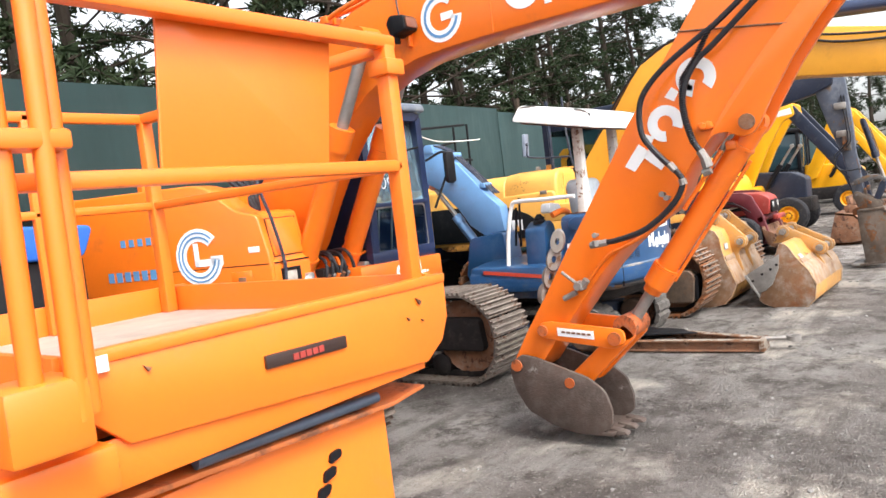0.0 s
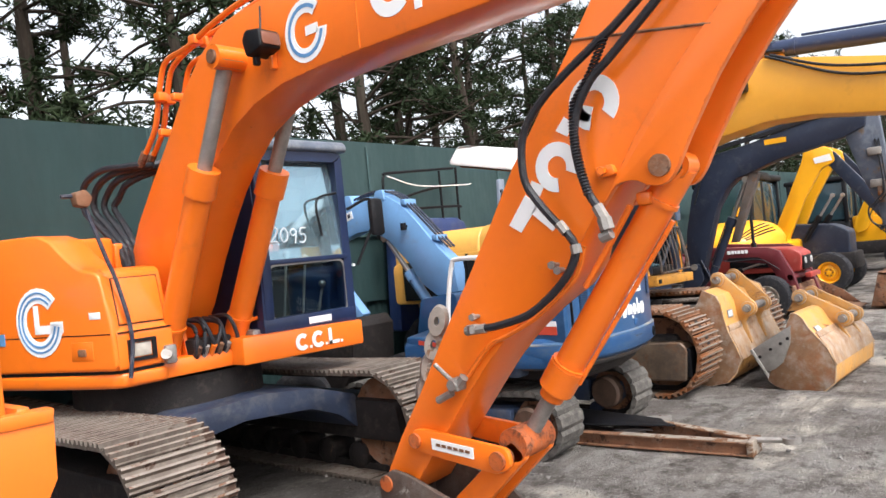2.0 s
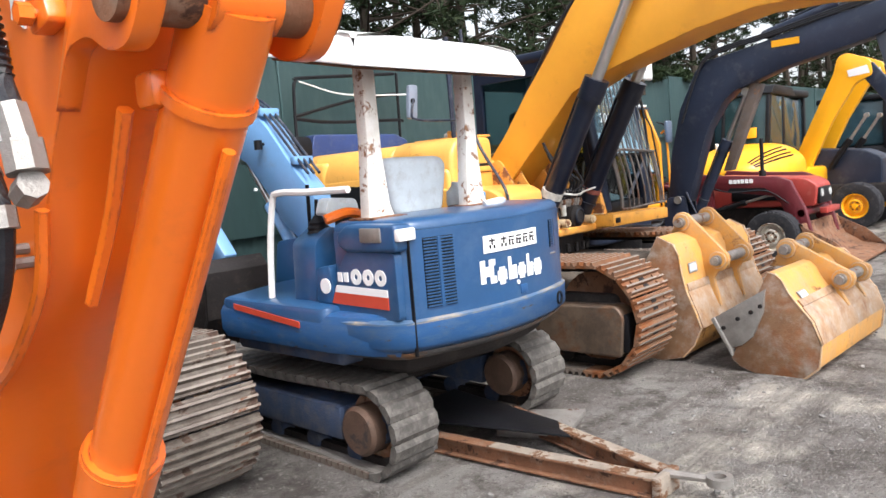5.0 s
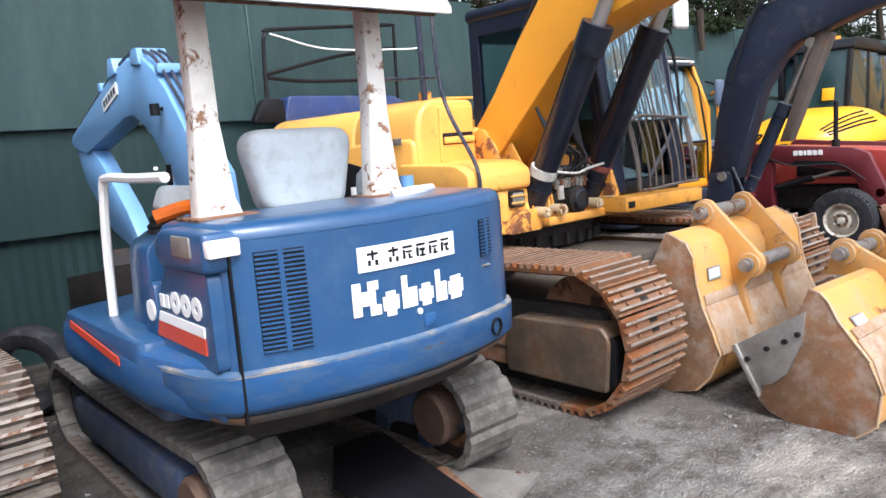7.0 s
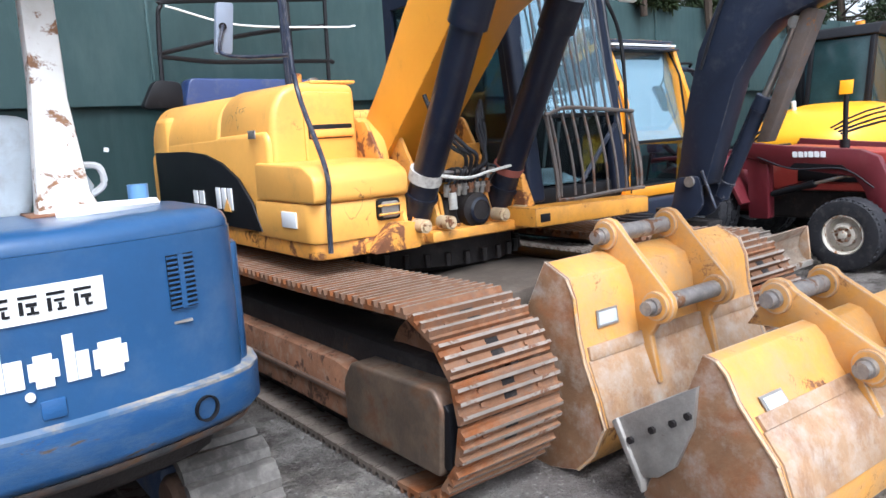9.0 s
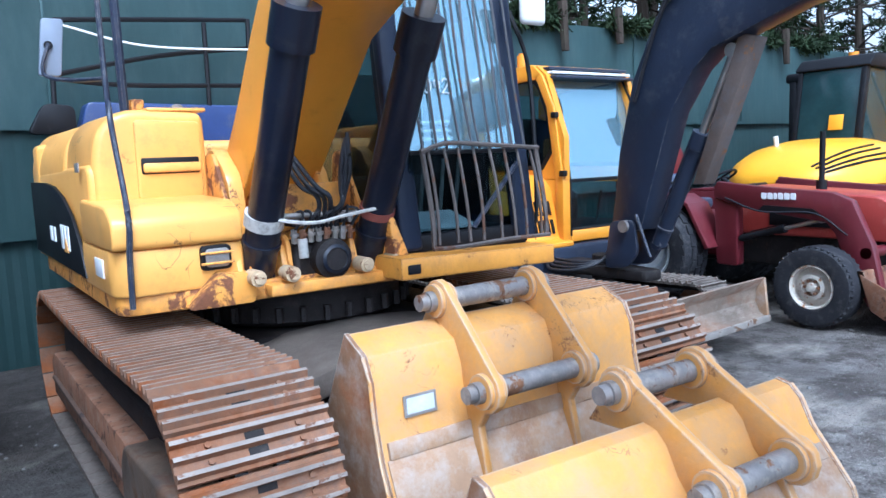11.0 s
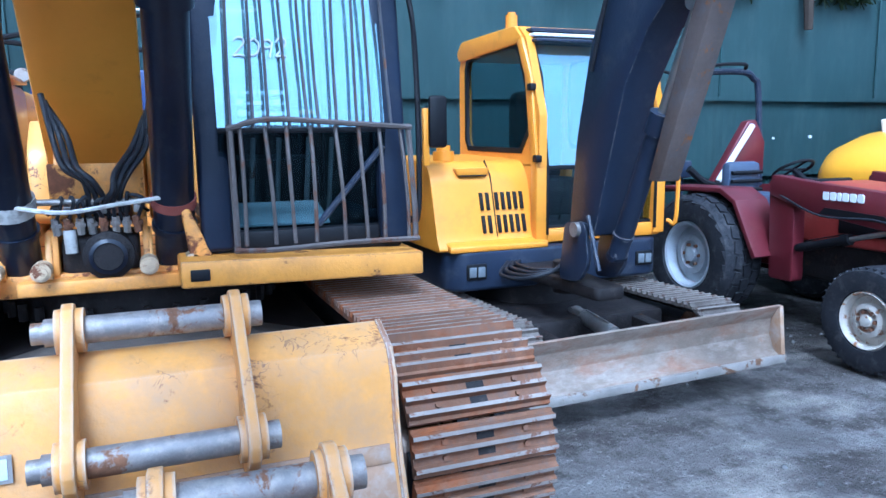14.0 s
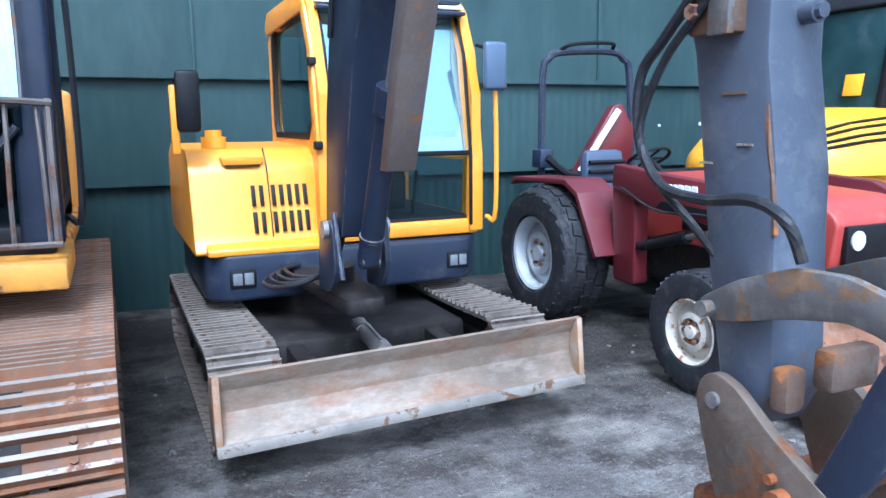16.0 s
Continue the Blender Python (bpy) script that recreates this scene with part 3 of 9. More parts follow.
# foliage and dead stubs hanging over the top of the fence
hbm = B()
for k in range(5):
    x0 = (15.4, 18.0, 16.4, 13.3, 20.4)[k]
    rod(hbm, (x0, 6.86, 3.45), (x0 + 0.03, 6.84, (2.86, 2.78, 3.0, 3.05, 2.9)[k]), 0.07, 0.05, 7)
solo("dead_branch_stubs", hbm, trunk_mat, "broken brown pine stubs hanging over the fence", "branches", kind="stuff")
vs, fs = [], []
for k in range(900):
    o = Vector((rg.uniform(14.2, 22), rg.uniform(6.85, 7.1), 3.33 - min(0.15, abs(rg.gauss(0, 0.10)))))
    if noise.noise(Vector((o.x * 1.1, 0, 7))) < 0.0:
        continue
    for s in range(12):
        d = Vector((rg.gauss(0, 1), rg.gauss(0, 1), rg.gauss(-0.2, 0.8))).normalized()
        w = d.cross(Vector((rg.gauss(0, 1), rg.gauss(0, 1), rg.gauss(0, 1)))).normalized() * 0.014
        i = len(vs)
        vs += [o - w, o + w, o + d * 0.14 + w * 0.5, o + d * 0.14 - w * 0.5]
        fs.append((i, i + 1, i + 2, i + 3))
me = bpy.data.meshes.new("overhanging_foliage")
me.from_pydata([tuple(v) for v in vs], [], fs)
me.materials.append(leaf_mat)
tagged(new("overhanging_foliage", me), "dark pine needles hanging over the fence top", "foliage", kind="stuff")


# ---- machine building blocks ----
def cylinder(parent, p, q, r, paint, frac=0.55, rod_r=None, name="cylinder", rod_mat=None):
    """Hydraulic cylinder from p (barrel eye) to q (rod eye)."""
    p, q = Vector(p), Vector(q)
    d = (q - p).normalized()
    e = p.lerp(q, frac)
    bm = B()
    rod(bm, p, e, r, seg=20)
    rod(bm, e - d * r * 2.0, e + d * r * 0.15, r * 1.22, seg=20)
    rod(bm, p + Vector((-r * 0.8, 0, 0)), p + Vector((r * 0.8, 0, 0)), r * 0.8, seg=16)
    rod(bm, p + d * r * 2.2, p + d * r * 2.5, r * 1.12, seg=20)
    side = d.cross(Vector((1, 0, 0))).normalized()
    rod(bm, p + d * r * 3 + side * r * 1.25, e - d * r * 1.2 + side * r * 1.25, r * 0.16, seg=8)
    barrel = part(name, bm, paint, parent)
    part("piston_rod", rod(rod(B(), e, q, rod_r or r * 0.55, seg=16), q + Vector((-r * 0.9, 0, 0)), q + Vector((r * 0.9, 0, 0)), r * 0.85), rod_mat or steel, barrel, "polished steel rod")
    return barrel


SHOE_MESH = {}
ridge_steel = surface("rubbed_ridge_steel", (0.25, 0.21, 0.18), 0.55, 0.2, vary=0.3, scale=7, wear=(0.20, 0.10, 0.06), wear_at=0.58, wear_scale=9, dirt=(0.2, 0.18, 0.16), dirt_amount=0.3, bump=0.3)


def holed_shoe(me, p, width):
    """The shoe with two dark clean-out slots in line and four bolt heads."""
    bm = B()
    bm.from_mesh(me)
    me.materials.append(under_dark)
    k = len(bm.faces)
    for sy in (-1, 1):
        box(bm, (-0.034, sy * p / 6 - p * 0.075, 0.0), (0.034, sy * p / 6 + p * 0.075, 0.0245), 0)
    bm.faces.ensure_lookup_table()
    for f in bm.faces[k:]:
        f.material_index = 2
    for sx in (-1, 1):
        for sy in (-1, 1):
            rod(bm, (sx * 0.16, sy * p * 0.17, 0.0), (sx * 0.16, sy * p * 0.17, 0.034), 0.012, seg=6)
    bm.to_mesh(me)
    bm.free()
    return me


def shoe_mesh(key, width, pitch, h, ridges, material):
    if key in SHOE_MESH:
        return SHOE_MESH[key]
    bm = B()
    p = pitch * 0.97
    prof = [(-p / 2, 0), (-p / 2, 0.02)]
    for i in range(ridges):
        c = -p / 2 + p * (i + 0.5) / ridges
        w = p * (0.045 if ridges > 1 else 0.3)
        prof += [(c - w * 1.9, 0.022), (c - w, 0.022 + h), (c + w, 0.022 + h), (c + w * 1.9, 0.022)]
    prof += [(p / 2, 0.02), (p / 2, 0)]
    a = [bm.verts.new((-width / 2, u, v)) for u, v in prof]
    b = [bm.verts.new((width / 2, u, v)) for u, v in prof]
    for i in range(len(a)):
        j = (i + 1) % len(a)
        bm.faces.new((a[i], b[i], b[j], a[j]))
    bm.faces.new(a[::-1])
    bm.faces.new(b)
    me = finish(bm, "shoe", material, 0)
    me.materials.append(ridge_steel if ridges > 1 else material)
    for f in me.polygons:
        if f.center.z > 0.021 + h:
            f.material_index = 1
    if ridges == 3 and key == "yellow_shoe":
        me = holed_shoe(me, p, width)
    SHOE_MESH[key] = me
    return SHOE_MESH[key]


def crawler(parent, xc, width, y0, y1, height, pitch, ridge, ridges, shoe_mat, frame_mat, key, rollers=6, guard=None):
    """A crawler track: side frame, idler, sprocket, rollers and single shoes round it."""
    r = height / 2 - 0.03
    zc = height / 2
    t = part("track", prism(B(), rounded([(y0 + r * 0.5, zc - r * 0.35), (y1 - r * 0.5, zc - r * 0.35), (y1 - r * 0.6, zc + r * 0.45), (y0 + r * 0.6, zc + r * 0.45)], 0.06), "x", xc - width * 0.27, xc + width * 0.27, 0.015), frame_mat, parent)
    for nm, yc in (("idler", y0 + r), ("sprocket", y1 - r)):
        bm = B()
        lathe(bm, [(0, -width * 0.2), (r * 0.35, -width * 0.2), (r * 0.4, -width * 0.13), (r * 0.85, -width * 0.13), (r * 0.93, -width * 0.16), (r * 0.93, width * 0.16), (r * 0.85, width * 0.13), (r * 0.4, width * 0.13), (r * 0.35, width * 0.2), (0, width * 0.2)], (xc, yc, zc), (1, 0, 0), 24)
        part(nm, bm, rusty, t)
    for k in range(rollers):
        yy = y0 + r * 1.9 + (y1 - y0 - r * 3.8) * k / max(1, rollers - 1)
        part("roller", lathe(B(), [(0, -width * 0.24), (0.06, -width * 0.24), (height * 0.13, -width * 0.2), (height * 0.13, width * 0.2), (0.06, width * 0.24), (0, width * 0.24)], (xc, yy, height * 0.16), (1, 0, 0), 14), frame_mat, t)
    # chain links joined, shoes single
    L = (y1 - y0) - 2 * r
    per = 2 * L + 2 * math.pi * r
    n = round(per / pitch)
    cb = B()
    base = PLACE[parent.name]
    me = shoe_mesh(key, width, per / n, ridge, ridges, shoe_mat)
    low = shoe_mesh(key + "_low", width, per / n, ridge, ridges, shoe_mud)
    for i in range(n):
        s = per * i / n
        if s < L:
            y, z, ang = y0 + r + s, zc + r - 0.022 * math.sin(math.pi * s / L), 0.0
        elif s < L + math.pi * r:
            a = (s - L) / r
            y, z, ang = y1 - r + r * math.sin(a), zc + r * math.cos(a), -a
        elif s < 2 * L + math.pi * r:
            y, z, ang = y1 - r - (s - L - math.pi * r), zc - r, -math.pi
        else:
            a = (s - 2 * L - math.pi * r) / r
            y, z, ang = y0 + r - r * math.sin(a), zc - r * math.cos(a), -math.pi - a
        m = Matrix.Translation((xc, y, z)) @ Matrix.Rotation(ang, 4, "X")
        o = new("shoe", low if ang == -math.pi else me)
        o.parent = t
        o.matrix_basis = Matrix.Translation(-base) @ m
        for sx in (-1, 1):
            box(cb, (sx * width * 0.13 - 0.022, -pitch * 0.52, -0.05), (sx * width * 0.13 + 0.022, pitch * 0.52, 0.004), 0, m)
    tagged(part("chain", cb, under_dark, t), kind="stuff")
    return t


def hose(parent, pts, r=0.02, material=None, name="hose"):
    return part(name, tube(B(), pts, r, 8, 7), material or hose_mat, parent)


def arc_band(bm, c, r0, r1, a0, a1, plane, d, thick=0.004, seg=20):
    """A flat ring sector: plane x: (y, z) at x = d; plane y: (x, z) at y = d."""
    f = AXES[plane]
    o = []
    for i in range(seg + 1):
        a = radians(a0 + (a1 - a0) * i / seg)
        for dd in (d, d + thick):
            o.append([bm.verts.new(f(c[0] + r * math.cos(a), c[1] + r * math.sin(a), dd)) for r in (r0, r1)])
    for i in range(seg):
        a, b, c2, e = o[2 * i], o[2 * i + 1], o[2 * i + 2], o[2 * i + 3]
        bm.faces.new((a[0], a[1], c2[1], c2[0]))
        bm.faces.new((b[0], e[0], e[1], b[1]))
        bm.faces.new((a[1], b[1], e[1], c2[1]))
        bm.faces.new((a[0], c2[0], e[0], b[0]))
    return bm


pin_grey = surface("scraped_edge_steel", (0.30, 0.27, 0.24), 0.5, 0.2, vary=0.3, scale=6, wear=(0.2, 0.11, 0.06), wear_at=0.55, bump=0.2)
STROKES = {"2": [[(0, .8), (.12, .98), (.42, .95), (.5, .72), (.3, .4), (0, .02), (.3, .06), (.58, 0)]],
           "0": [[(.3, .95), (.05, .7), (.02, .3), (.22, .02), (.5, .2), (.55, .65), (.3, .95)]],
           "9": [[(.5, .8), (.28, .96), (.05, .78), (.2, .52), (.48, .66), (.5, .85), (.46, .4), (.4, 0)]],
           "5": [[(.55, .98), (.15, .94), (.1, .56), (.42, .55), (.52, .25), (.3, 0), (.02, .06)]],
           "1": [[(.2, .92), (.24, .5), (.22, 0)]],
           "7": [[(.02, .95), (.55, .93), (.3, .4), (.2, 0)]]}


def chalked(parent, text, m, size, label):
    """A number written by hand with a paint stick, as one mesh of thin rounded strokes."""
    bm = B()
    for i, ch in enumerate(text):
        for st in STROKES[ch]:
            pts = [m @ Vector(((i * 0.74 - 0.37 * len(text) + x + 0.08 * y) * size, (y - 0.5 + 0.04 * math.sin(i * 2.3)) * size, 0)) for x, y in st]
            tube(bm, pts, size * 0.052, 6, 5)
    return part("chalk_number", bm, chalk, parent, label)


# ---- orange excavator ----
mini_lens_amber = surface("clouded_lamp_lens", (0.42, 0.38, 0.33), 0.25, vary=0.2, scale=20, bump=0.2, bump_scale=90)
rusty_orange = surface("rust_stained_orange_paint", (0.45, 0.10, 0.02), 0.6, vary=0.25, scale=6, wear=(0.13, 0.05, 0.025), wear_at=0.50, wear_scale=14, soft=0.12, dirt=(0.2, 0.12, 0.08), dirt_amount=0.3, bump=0.35)


def orange_excavator():
    t = thing("excavator", (5.25, 4.6, 0), "large orange tracked excavator with navy cab and lowered arm", "excavator", "parked machines")
    # undercarriage
    crawler(t, 4.42, 0.56, 3.12, 6.45, 0.82, 0.165, 0.022, 3, shoe_mud, under_dark, "orange_shoe")
    crawler(t, 6.42, 0.56, 3.2, 6.5, 0.82, 0.165, 0.022, 3, shoe_mud, under_dark, "orange_shoe")
    bm = prism(B(), rounded([(4.6, 0.36), (4.78, 0.44), (5.0, 0.61), (5.3, 0.645), (5.85, 0.60), (6.1, 0.50), (6.28, 0.36), (6.28, 0.62), (5.9, 0.74), (5.45, 0.79), (4.9, 0.78), (4.6, 0.64)], 0.03), "y", 3.85, 5.6, 0.02)
    part("lower_frame", bm, surface("blue_grey_frame", (0.020, 0.030, 0.06), 0.55, vary=0.3, scale=3, dirt=(0.10, 0.10, 0.10), dirt_amount=0.35, bump=0.2), t)
    part("slew_ring", lathe(B(), [(0, 0.72), (0.62, 0.72), (0.66, 0.76), (0.66, 0.98), (0, 0.98)], (5.28, 4.75, 0), (0, 0, 1), 40), under_dark, t)
    # house
    part("deck", prism(B(), rounded([(4.50, 4.4), (4.62, 4.06), (5.4, 4.04), (6.44, 4.0), (6.44, 6.2), (5.9, 6.75), (4.7, 6.75), (4.12, 6.2)], 0.10), "z", 1.0, 1.12, 0.02), orange, t)
    # tank casing: a side wall turned a little off the machine's axis, meeting a sloped front
    tm = Matrix.Translation((4.54, 4.05, 0)) @ Matrix.Rotation(radians(14.5), 4, "Z")
    plan = rounded([(4.94, 4.03), (4.56, 4.03), (4.40, 4.55), (4.02, 6.1), (4.3, 6.55), (4.94, 6.6)], 0.10, 6)
    part("lower_sill", prism(B(), shrink(plan, 0.012), "z", 0.995, 1.095, 0.03, 3), orange, t)
    part("panel_seam", prism(B(), shrink(plan, 0.02), "z", 1.09, 1.112, 0), black, t)
    wall = rounded([(-0.03, 1.11), (-0.01, 1.40), (0.06, 1.715), (0.24, 1.755), (0.38, 1.86), (0.48, 1.955), (0.62, 2.0), (2.2, 2.03), (2.3, 1.9), (2.3, 1.11)], 0.05, 4)
    side = part("side_casing", prism(B(), wall, "x", 0.0, 0.26, 0.022, 3, m=tm), orange, t, "orange tank casing with curved shoulder")
    part("casing_seam", prism(B(), [(0.0, 1.335), (1.5, 1.345), (1.5, 1.352), (0.0, 1.342)], "x", -0.002, 0.01, 0, m=tm), black, side)
    front = rounded([(4.03, 1.11), (4.03, 1.335), (4.05, 1.35), (4.125, 1.71), (4.17, 1.735), (4.62, 1.74), (4.62, 1.11)], 0.02, 3)
    fc = part("front_casing", prism(B(), front, "x", 4.57, 4.93, 0.02, 3), orange, t)
    slope = Matrix.Translation((4.75, 4.087, 1.53)) @ Matrix.Rotation(math.atan2(0.36, 0.075), 4, "X")
    part("casing_panel", prism(B(), rounded([(-0.145, -0.145), (0.145, -0.145), (0.145, 0.145), (-0.145, 0.145)], 0.02), "z", 0.0, 0.012, 0.004, m=slope), orange, fc)
    part("panel_gap", strip(B(), [(-0.146, -0.146), (0.146, -0.146), (0.146, 0.146), (-0.146, 0.146)], [(-0.152, -0.152), (0.152, -0.152), (0.152, 0.152), (-0.152, 0.152)], "z", 0.0, 0.004), under_dark, fc)
    fc.children[-1].matrix_basis = Matrix.Translation(-PLACE[t.name]) @ slope @ Matrix.Translation(PLACE[t.name])
    part("casing_seam", box(B(), (4.575, 4.024, 1.336), (4.925, 4.04, 1.344), 0), black, fc)
    part("filler_box", box(B(), (4.57, 4.62, 1.72), (4.89, 5.2, 1.965), 0.03, seg=3), orange, t)
    part("filler_box", box(B(), (4.95, 4.75, 1.70), (5.06, 5.0, 1.93), 0.02, seg=3), orange, t)
    part("casing_top", box(B(), (4.5, 4.3, 1.70), (4.95, 6.5, 1.745), 0.015), orange, t)
    part("lifting_post", box(B(), (4.30, 5.2, 1.98), (4.37, 5.27, 2.13), 0.012), orange, t)
    part("drain_cover", box(B(), (-0.004, 0.16, 1.18), (0.01, 0.36, 1.30), 0.006, tm), orange, side)
    part("drain_latch", box(B(), (-0.014, 0.22, 1.21), (0.0, 0.29, 1.255), 0.006, tm), rusty, side)
    part("warning_sticker", box(B(), (-0.003, 0.07, 1.435), (0.002, 0.17, 1.478), 0.001, tm), logo_white, side)
    part("mirror_stalk", tube(B(), [(4.62, 4.005, 1.06), (4.65, 4.0, 1.32), (4.60, 4.02, 1.64), (4.55, 4.03, 1.81), (4.49, 4.04, 2.02), (4.455, 4.05, 2.15), (4.42, 4.05, 2.18), (4.33, 4.05, 2.18)], 0.013, 7, 6), boom_grey, t)
    part("stalk_lamp", prism(B(), rounded([(4.40, 2.12), (4.47, 2.11), (4.50, 2.17), (4.46, 2.22), (4.39, 2.20)], 0.02), "y", 4.0, 4.08, 0.012), rusty, t, "rusty brown lamp on a bent stalk")
    part("engine_cover", prism(B(), rounded([(4.9, 1.1), (5.6, 1.1), (5.6, 1.92), (4.9, 1.97)], 0.04), "y", 5.25, 6.6, 0.04, 3), orange, t)
    part("counterweight", prism(B(), rounded([(4.05, 6.0), (6.44, 6.0), (6.44, 6.35), (5.95, 6.82), (4.6, 6.82), (4.05, 6.35)], 0.15, 5), "z", 1.02, 1.9, 0.05, 3), orange, t)
    # headlamp recess and sticker
    part("headlamp", strip(B(), [(4.655, 1.175), (4.785, 1.175), (4.785, 1.27), (4.655, 1.27)], [(4.63, 1.155), (4.81, 1.155), (4.81, 1.29), (4.63, 1.29)], "y", 4.012, 4.04), black, t)
    part("headlamp_lens", box(B(), (4.66, 4.02, 1.18), (4.78, 4.036, 1.265), 0.006), mini_lens_amber, t)
    # round mark on the casing side: two ring sectors and a bar, plain shapes
    em = tm @ Matrix.Translation((0, 0.64, 1.44))
    lg = B()
    arc_band(lg, (0, 0), 0.125, 0.225, 185, 500, "x", -0.005)
    box(lg, (-0.005, -0.14, -0.075), (-0.001, 0.04, -0.02), 0)
    box(lg, (-0.005, 0.0, -0.075), (-0.001, 0.045, 0.11), 0)
    box(lg, (-0.005, -0.225, -0.075), (-0.001, -0.11, 0.0), 0)
    bmesh.ops.transform(lg, matrix=em, verts=lg.verts)
    part("round_mark", lg, logo_white, t, "white ring shaped mark")
    for r0, r1 in ((0.152, 0.166), (0.188, 0.200)):
        lb = B()
        arc_band(lb, (0, 0), r0, r1, 190, 495, "x", -0.009)
        bmesh.ops.transform(lb, matrix=em, verts=lb.verts)
        part("round_mark_line", lb, logo_blue, t, "blue line inside the ring mark")
    # rows of illegible lettering on the casing side
    for i in range(7):
        part("lettering_bar", box(B(), (-0.005, 1.0 + i * 0.09, 1.30), (-0.001, 1.06 + i * 0.09, 1.38), 0, tm), logo_blue, t, "small blue bar of lettering")
    for i in range(4):
        part("lettering_bar", box(B(), (-0.005, 1.1 + i * 0.09, 1.58), (-0.001, 1.15 + i * 0.09, 1.64), 0, tm), logo_blue, t, "small blue bar of lettering")
    # cab
    cab = part("cab", prism(B(), rounded([(3.95, 1.18), (3.93, 1.7), (4.02, 2.5), (4.15, 2.58), (5.3, 2.58), (5.35, 1.18)], 0.05), "x", 5.60, 5.68, 0.012), navy, t, "dark navy cab with dusty glass")
    fr = rounded([(5.58, 1.2), (6.46, 1.2), (6.46, 2.5), (5.62, 2.5)], 0.06, 3)
    strip(bmx := B(), shrink(fr, 0.075), fr, "y", 3.95, 4.02)
    part("front_frame", bmx, navy, cab)
    part("front_sill", box(B(), (5.58, 3.945, 1.17), (6.46, 4.03, 1.28), 0.01), navy, cab)
    part("front_crossbar", box(B(), (5.63, 3.94, 1.665), (6.42, 3.985, 1.70), 0.006), navy, cab)
    for w in (leaning_pane(cab, 5.64, 6.41, (3.958, 1.69), (4.035, 2.45), dusty_glass, "windscreen"),
              leaning_pane(cab, 5.66, 6.40, (3.99, 1.24), (3.962, 1.67), glass, "lower_windscreen")):
        pass
    trim = rounded([(5.66, 1.24), (6.40, 1.24), (6.40, 1.67), (5.66, 1.67)], 0.08, 4)
    strip(bmy := B(), shrink(trim, 0.018), trim, "y", 3.955, 3.965)
    part("window_rubber", bmy, dull_steel, cab)
    side = rounded([(3.98, 1.18), (5.34, 1.18), (5.3, 2.52), (4.06, 2.52)], 0.05, 3)
    strip(bmz := B(), shrink(side, 0.09), side, "x", 6.40, 6.46)
    part("side_frame", bmz, navy, cab)
    slab_pane(cab, shrink(side, 0.08), "x", 6.425, 0.006, glass, name="side_window")
    part("door_panel", box(B(), (6.41, 4.0, 1.16), (6.455, 5.33, 1.62), 0.02), navy, cab)
    part("back_wall", box(B(), (5.62, 5.28, 1.18), (6.44, 5.34, 1.75), 0.01), navy, cab)
    part("back_frame", strip(B(), [(5.72, 1.8), (6.34, 1.8), (6.34, 2.4), (5.72, 2.4)], [(5.62, 1.72), (6.44, 1.72), (6.44, 2.52), (5.62, 2.52)], "y", 5.28, 5.34), navy, cab)
    part("roof", prism(B(), rounded([(3.90, 2.50), (5.36, 2.50), (5.34, 2.60), (4.2, 2.63), (3.92, 2.58)], 0.05), "x", 5.57, 6.49, 0.03, 3), surface("pale_roof_paint", (0.10, 0.12, 0.16), 0.4, vary=0.2, dirt=(0.25, 0.26, 0.27), dirt_amount=0.45, bump=0.1), cab)
    part("floor", box(B(), (5.62, 3.98, 1.13), (6.44, 5.32, 1.2), 0.01), black, cab)
    seat = B()
    box(seat, (5.82, 4.55, 1.2), (6.3, 5.0, 1.55), 0.05)
    box(seat, (5.84, 4.92, 1.5), (6.28, 5.06, 2.15), 0.06)
    part("seat", seat, black, cab)
    lev = B()
    for x_, h_ in ((5.80, 1.50), (5.98, 1.72), (6.16, 1.68), (6.31, 1.46)):
        rod(lev, (x_, 4.25, 1.2), (x_ + 0.04, 4.2, h_), 0.010, seg=8)
        bmesh.ops.create_uvsphere(lev, u_segments=8, v_segments=6, radius=0.03, matrix=Matrix.Translation((x_ + 0.04, 4.2, h_ + 0.02)))
    part("control_levers", lev, dull_steel, cab)
    mir = B()
    tube(mir, [(6.47, 3.95, 2.05), (6.62, 3.85, 2.12), (6.66, 3.82, 2.0), (6.5, 3.92, 1.6)], 0.012, 6, 6)
    box(mir, (6.58, 3.78, 1.82), (6.72, 3.84, 2.12), 0.03)
    part("mirror", mir, black, cab)
    wip = B()
    tube(wip, [(6.36, 3.935, 2.18), (6.15, 3.93, 2.12), (6.17, 3.93, 1.85)], 0.01, 6, 5)
    part("wiper", wip, black, cab)
    chalked(cab, "2095", pose(5.885, 3.957, 1.872, 84, 3, 0), 0.115, "white chalked number 2095")
    part("cab_base", prism(B(), [(5.36, 1.0), (6.47, 0.98), (6.47, 1.17), (5.36, 1.19)], "y", 3.90, 5.4, 0.015), orange, t)
    lt = B()
    for i, w_ in enumerate((0.10, 0.10, 0.10)):
        c0 = 5.86 + i * 0.15
        if i < 2:
            arc_band(lt, (c0, 1.085), 0.03, 0.062, 45, 320, "y", 3.892)
        else:
            box(lt, (c0 - 0.05, 3.892, 1.03), (c0 - 0.02, 3.897, 1.15), 0)
            box(lt, (c0 - 0.05, 3.892, 1.03), (c0 + 0.05, 3.897, 1.055), 0)
        box(lt, (c0 + 0.065, 3.892, 1.03), (c0 + 0.085, 3.897, 1.05), 0)
    part("white_lettering", lt, logo_white, t)
    part("notice_plate", box(B(), (5.98, 3.944, 1.2), (6.2, 3.95, 1.25), 0.002), logo_white, t)
    # boom
    BX0, BX1 = 5.07, 5.40
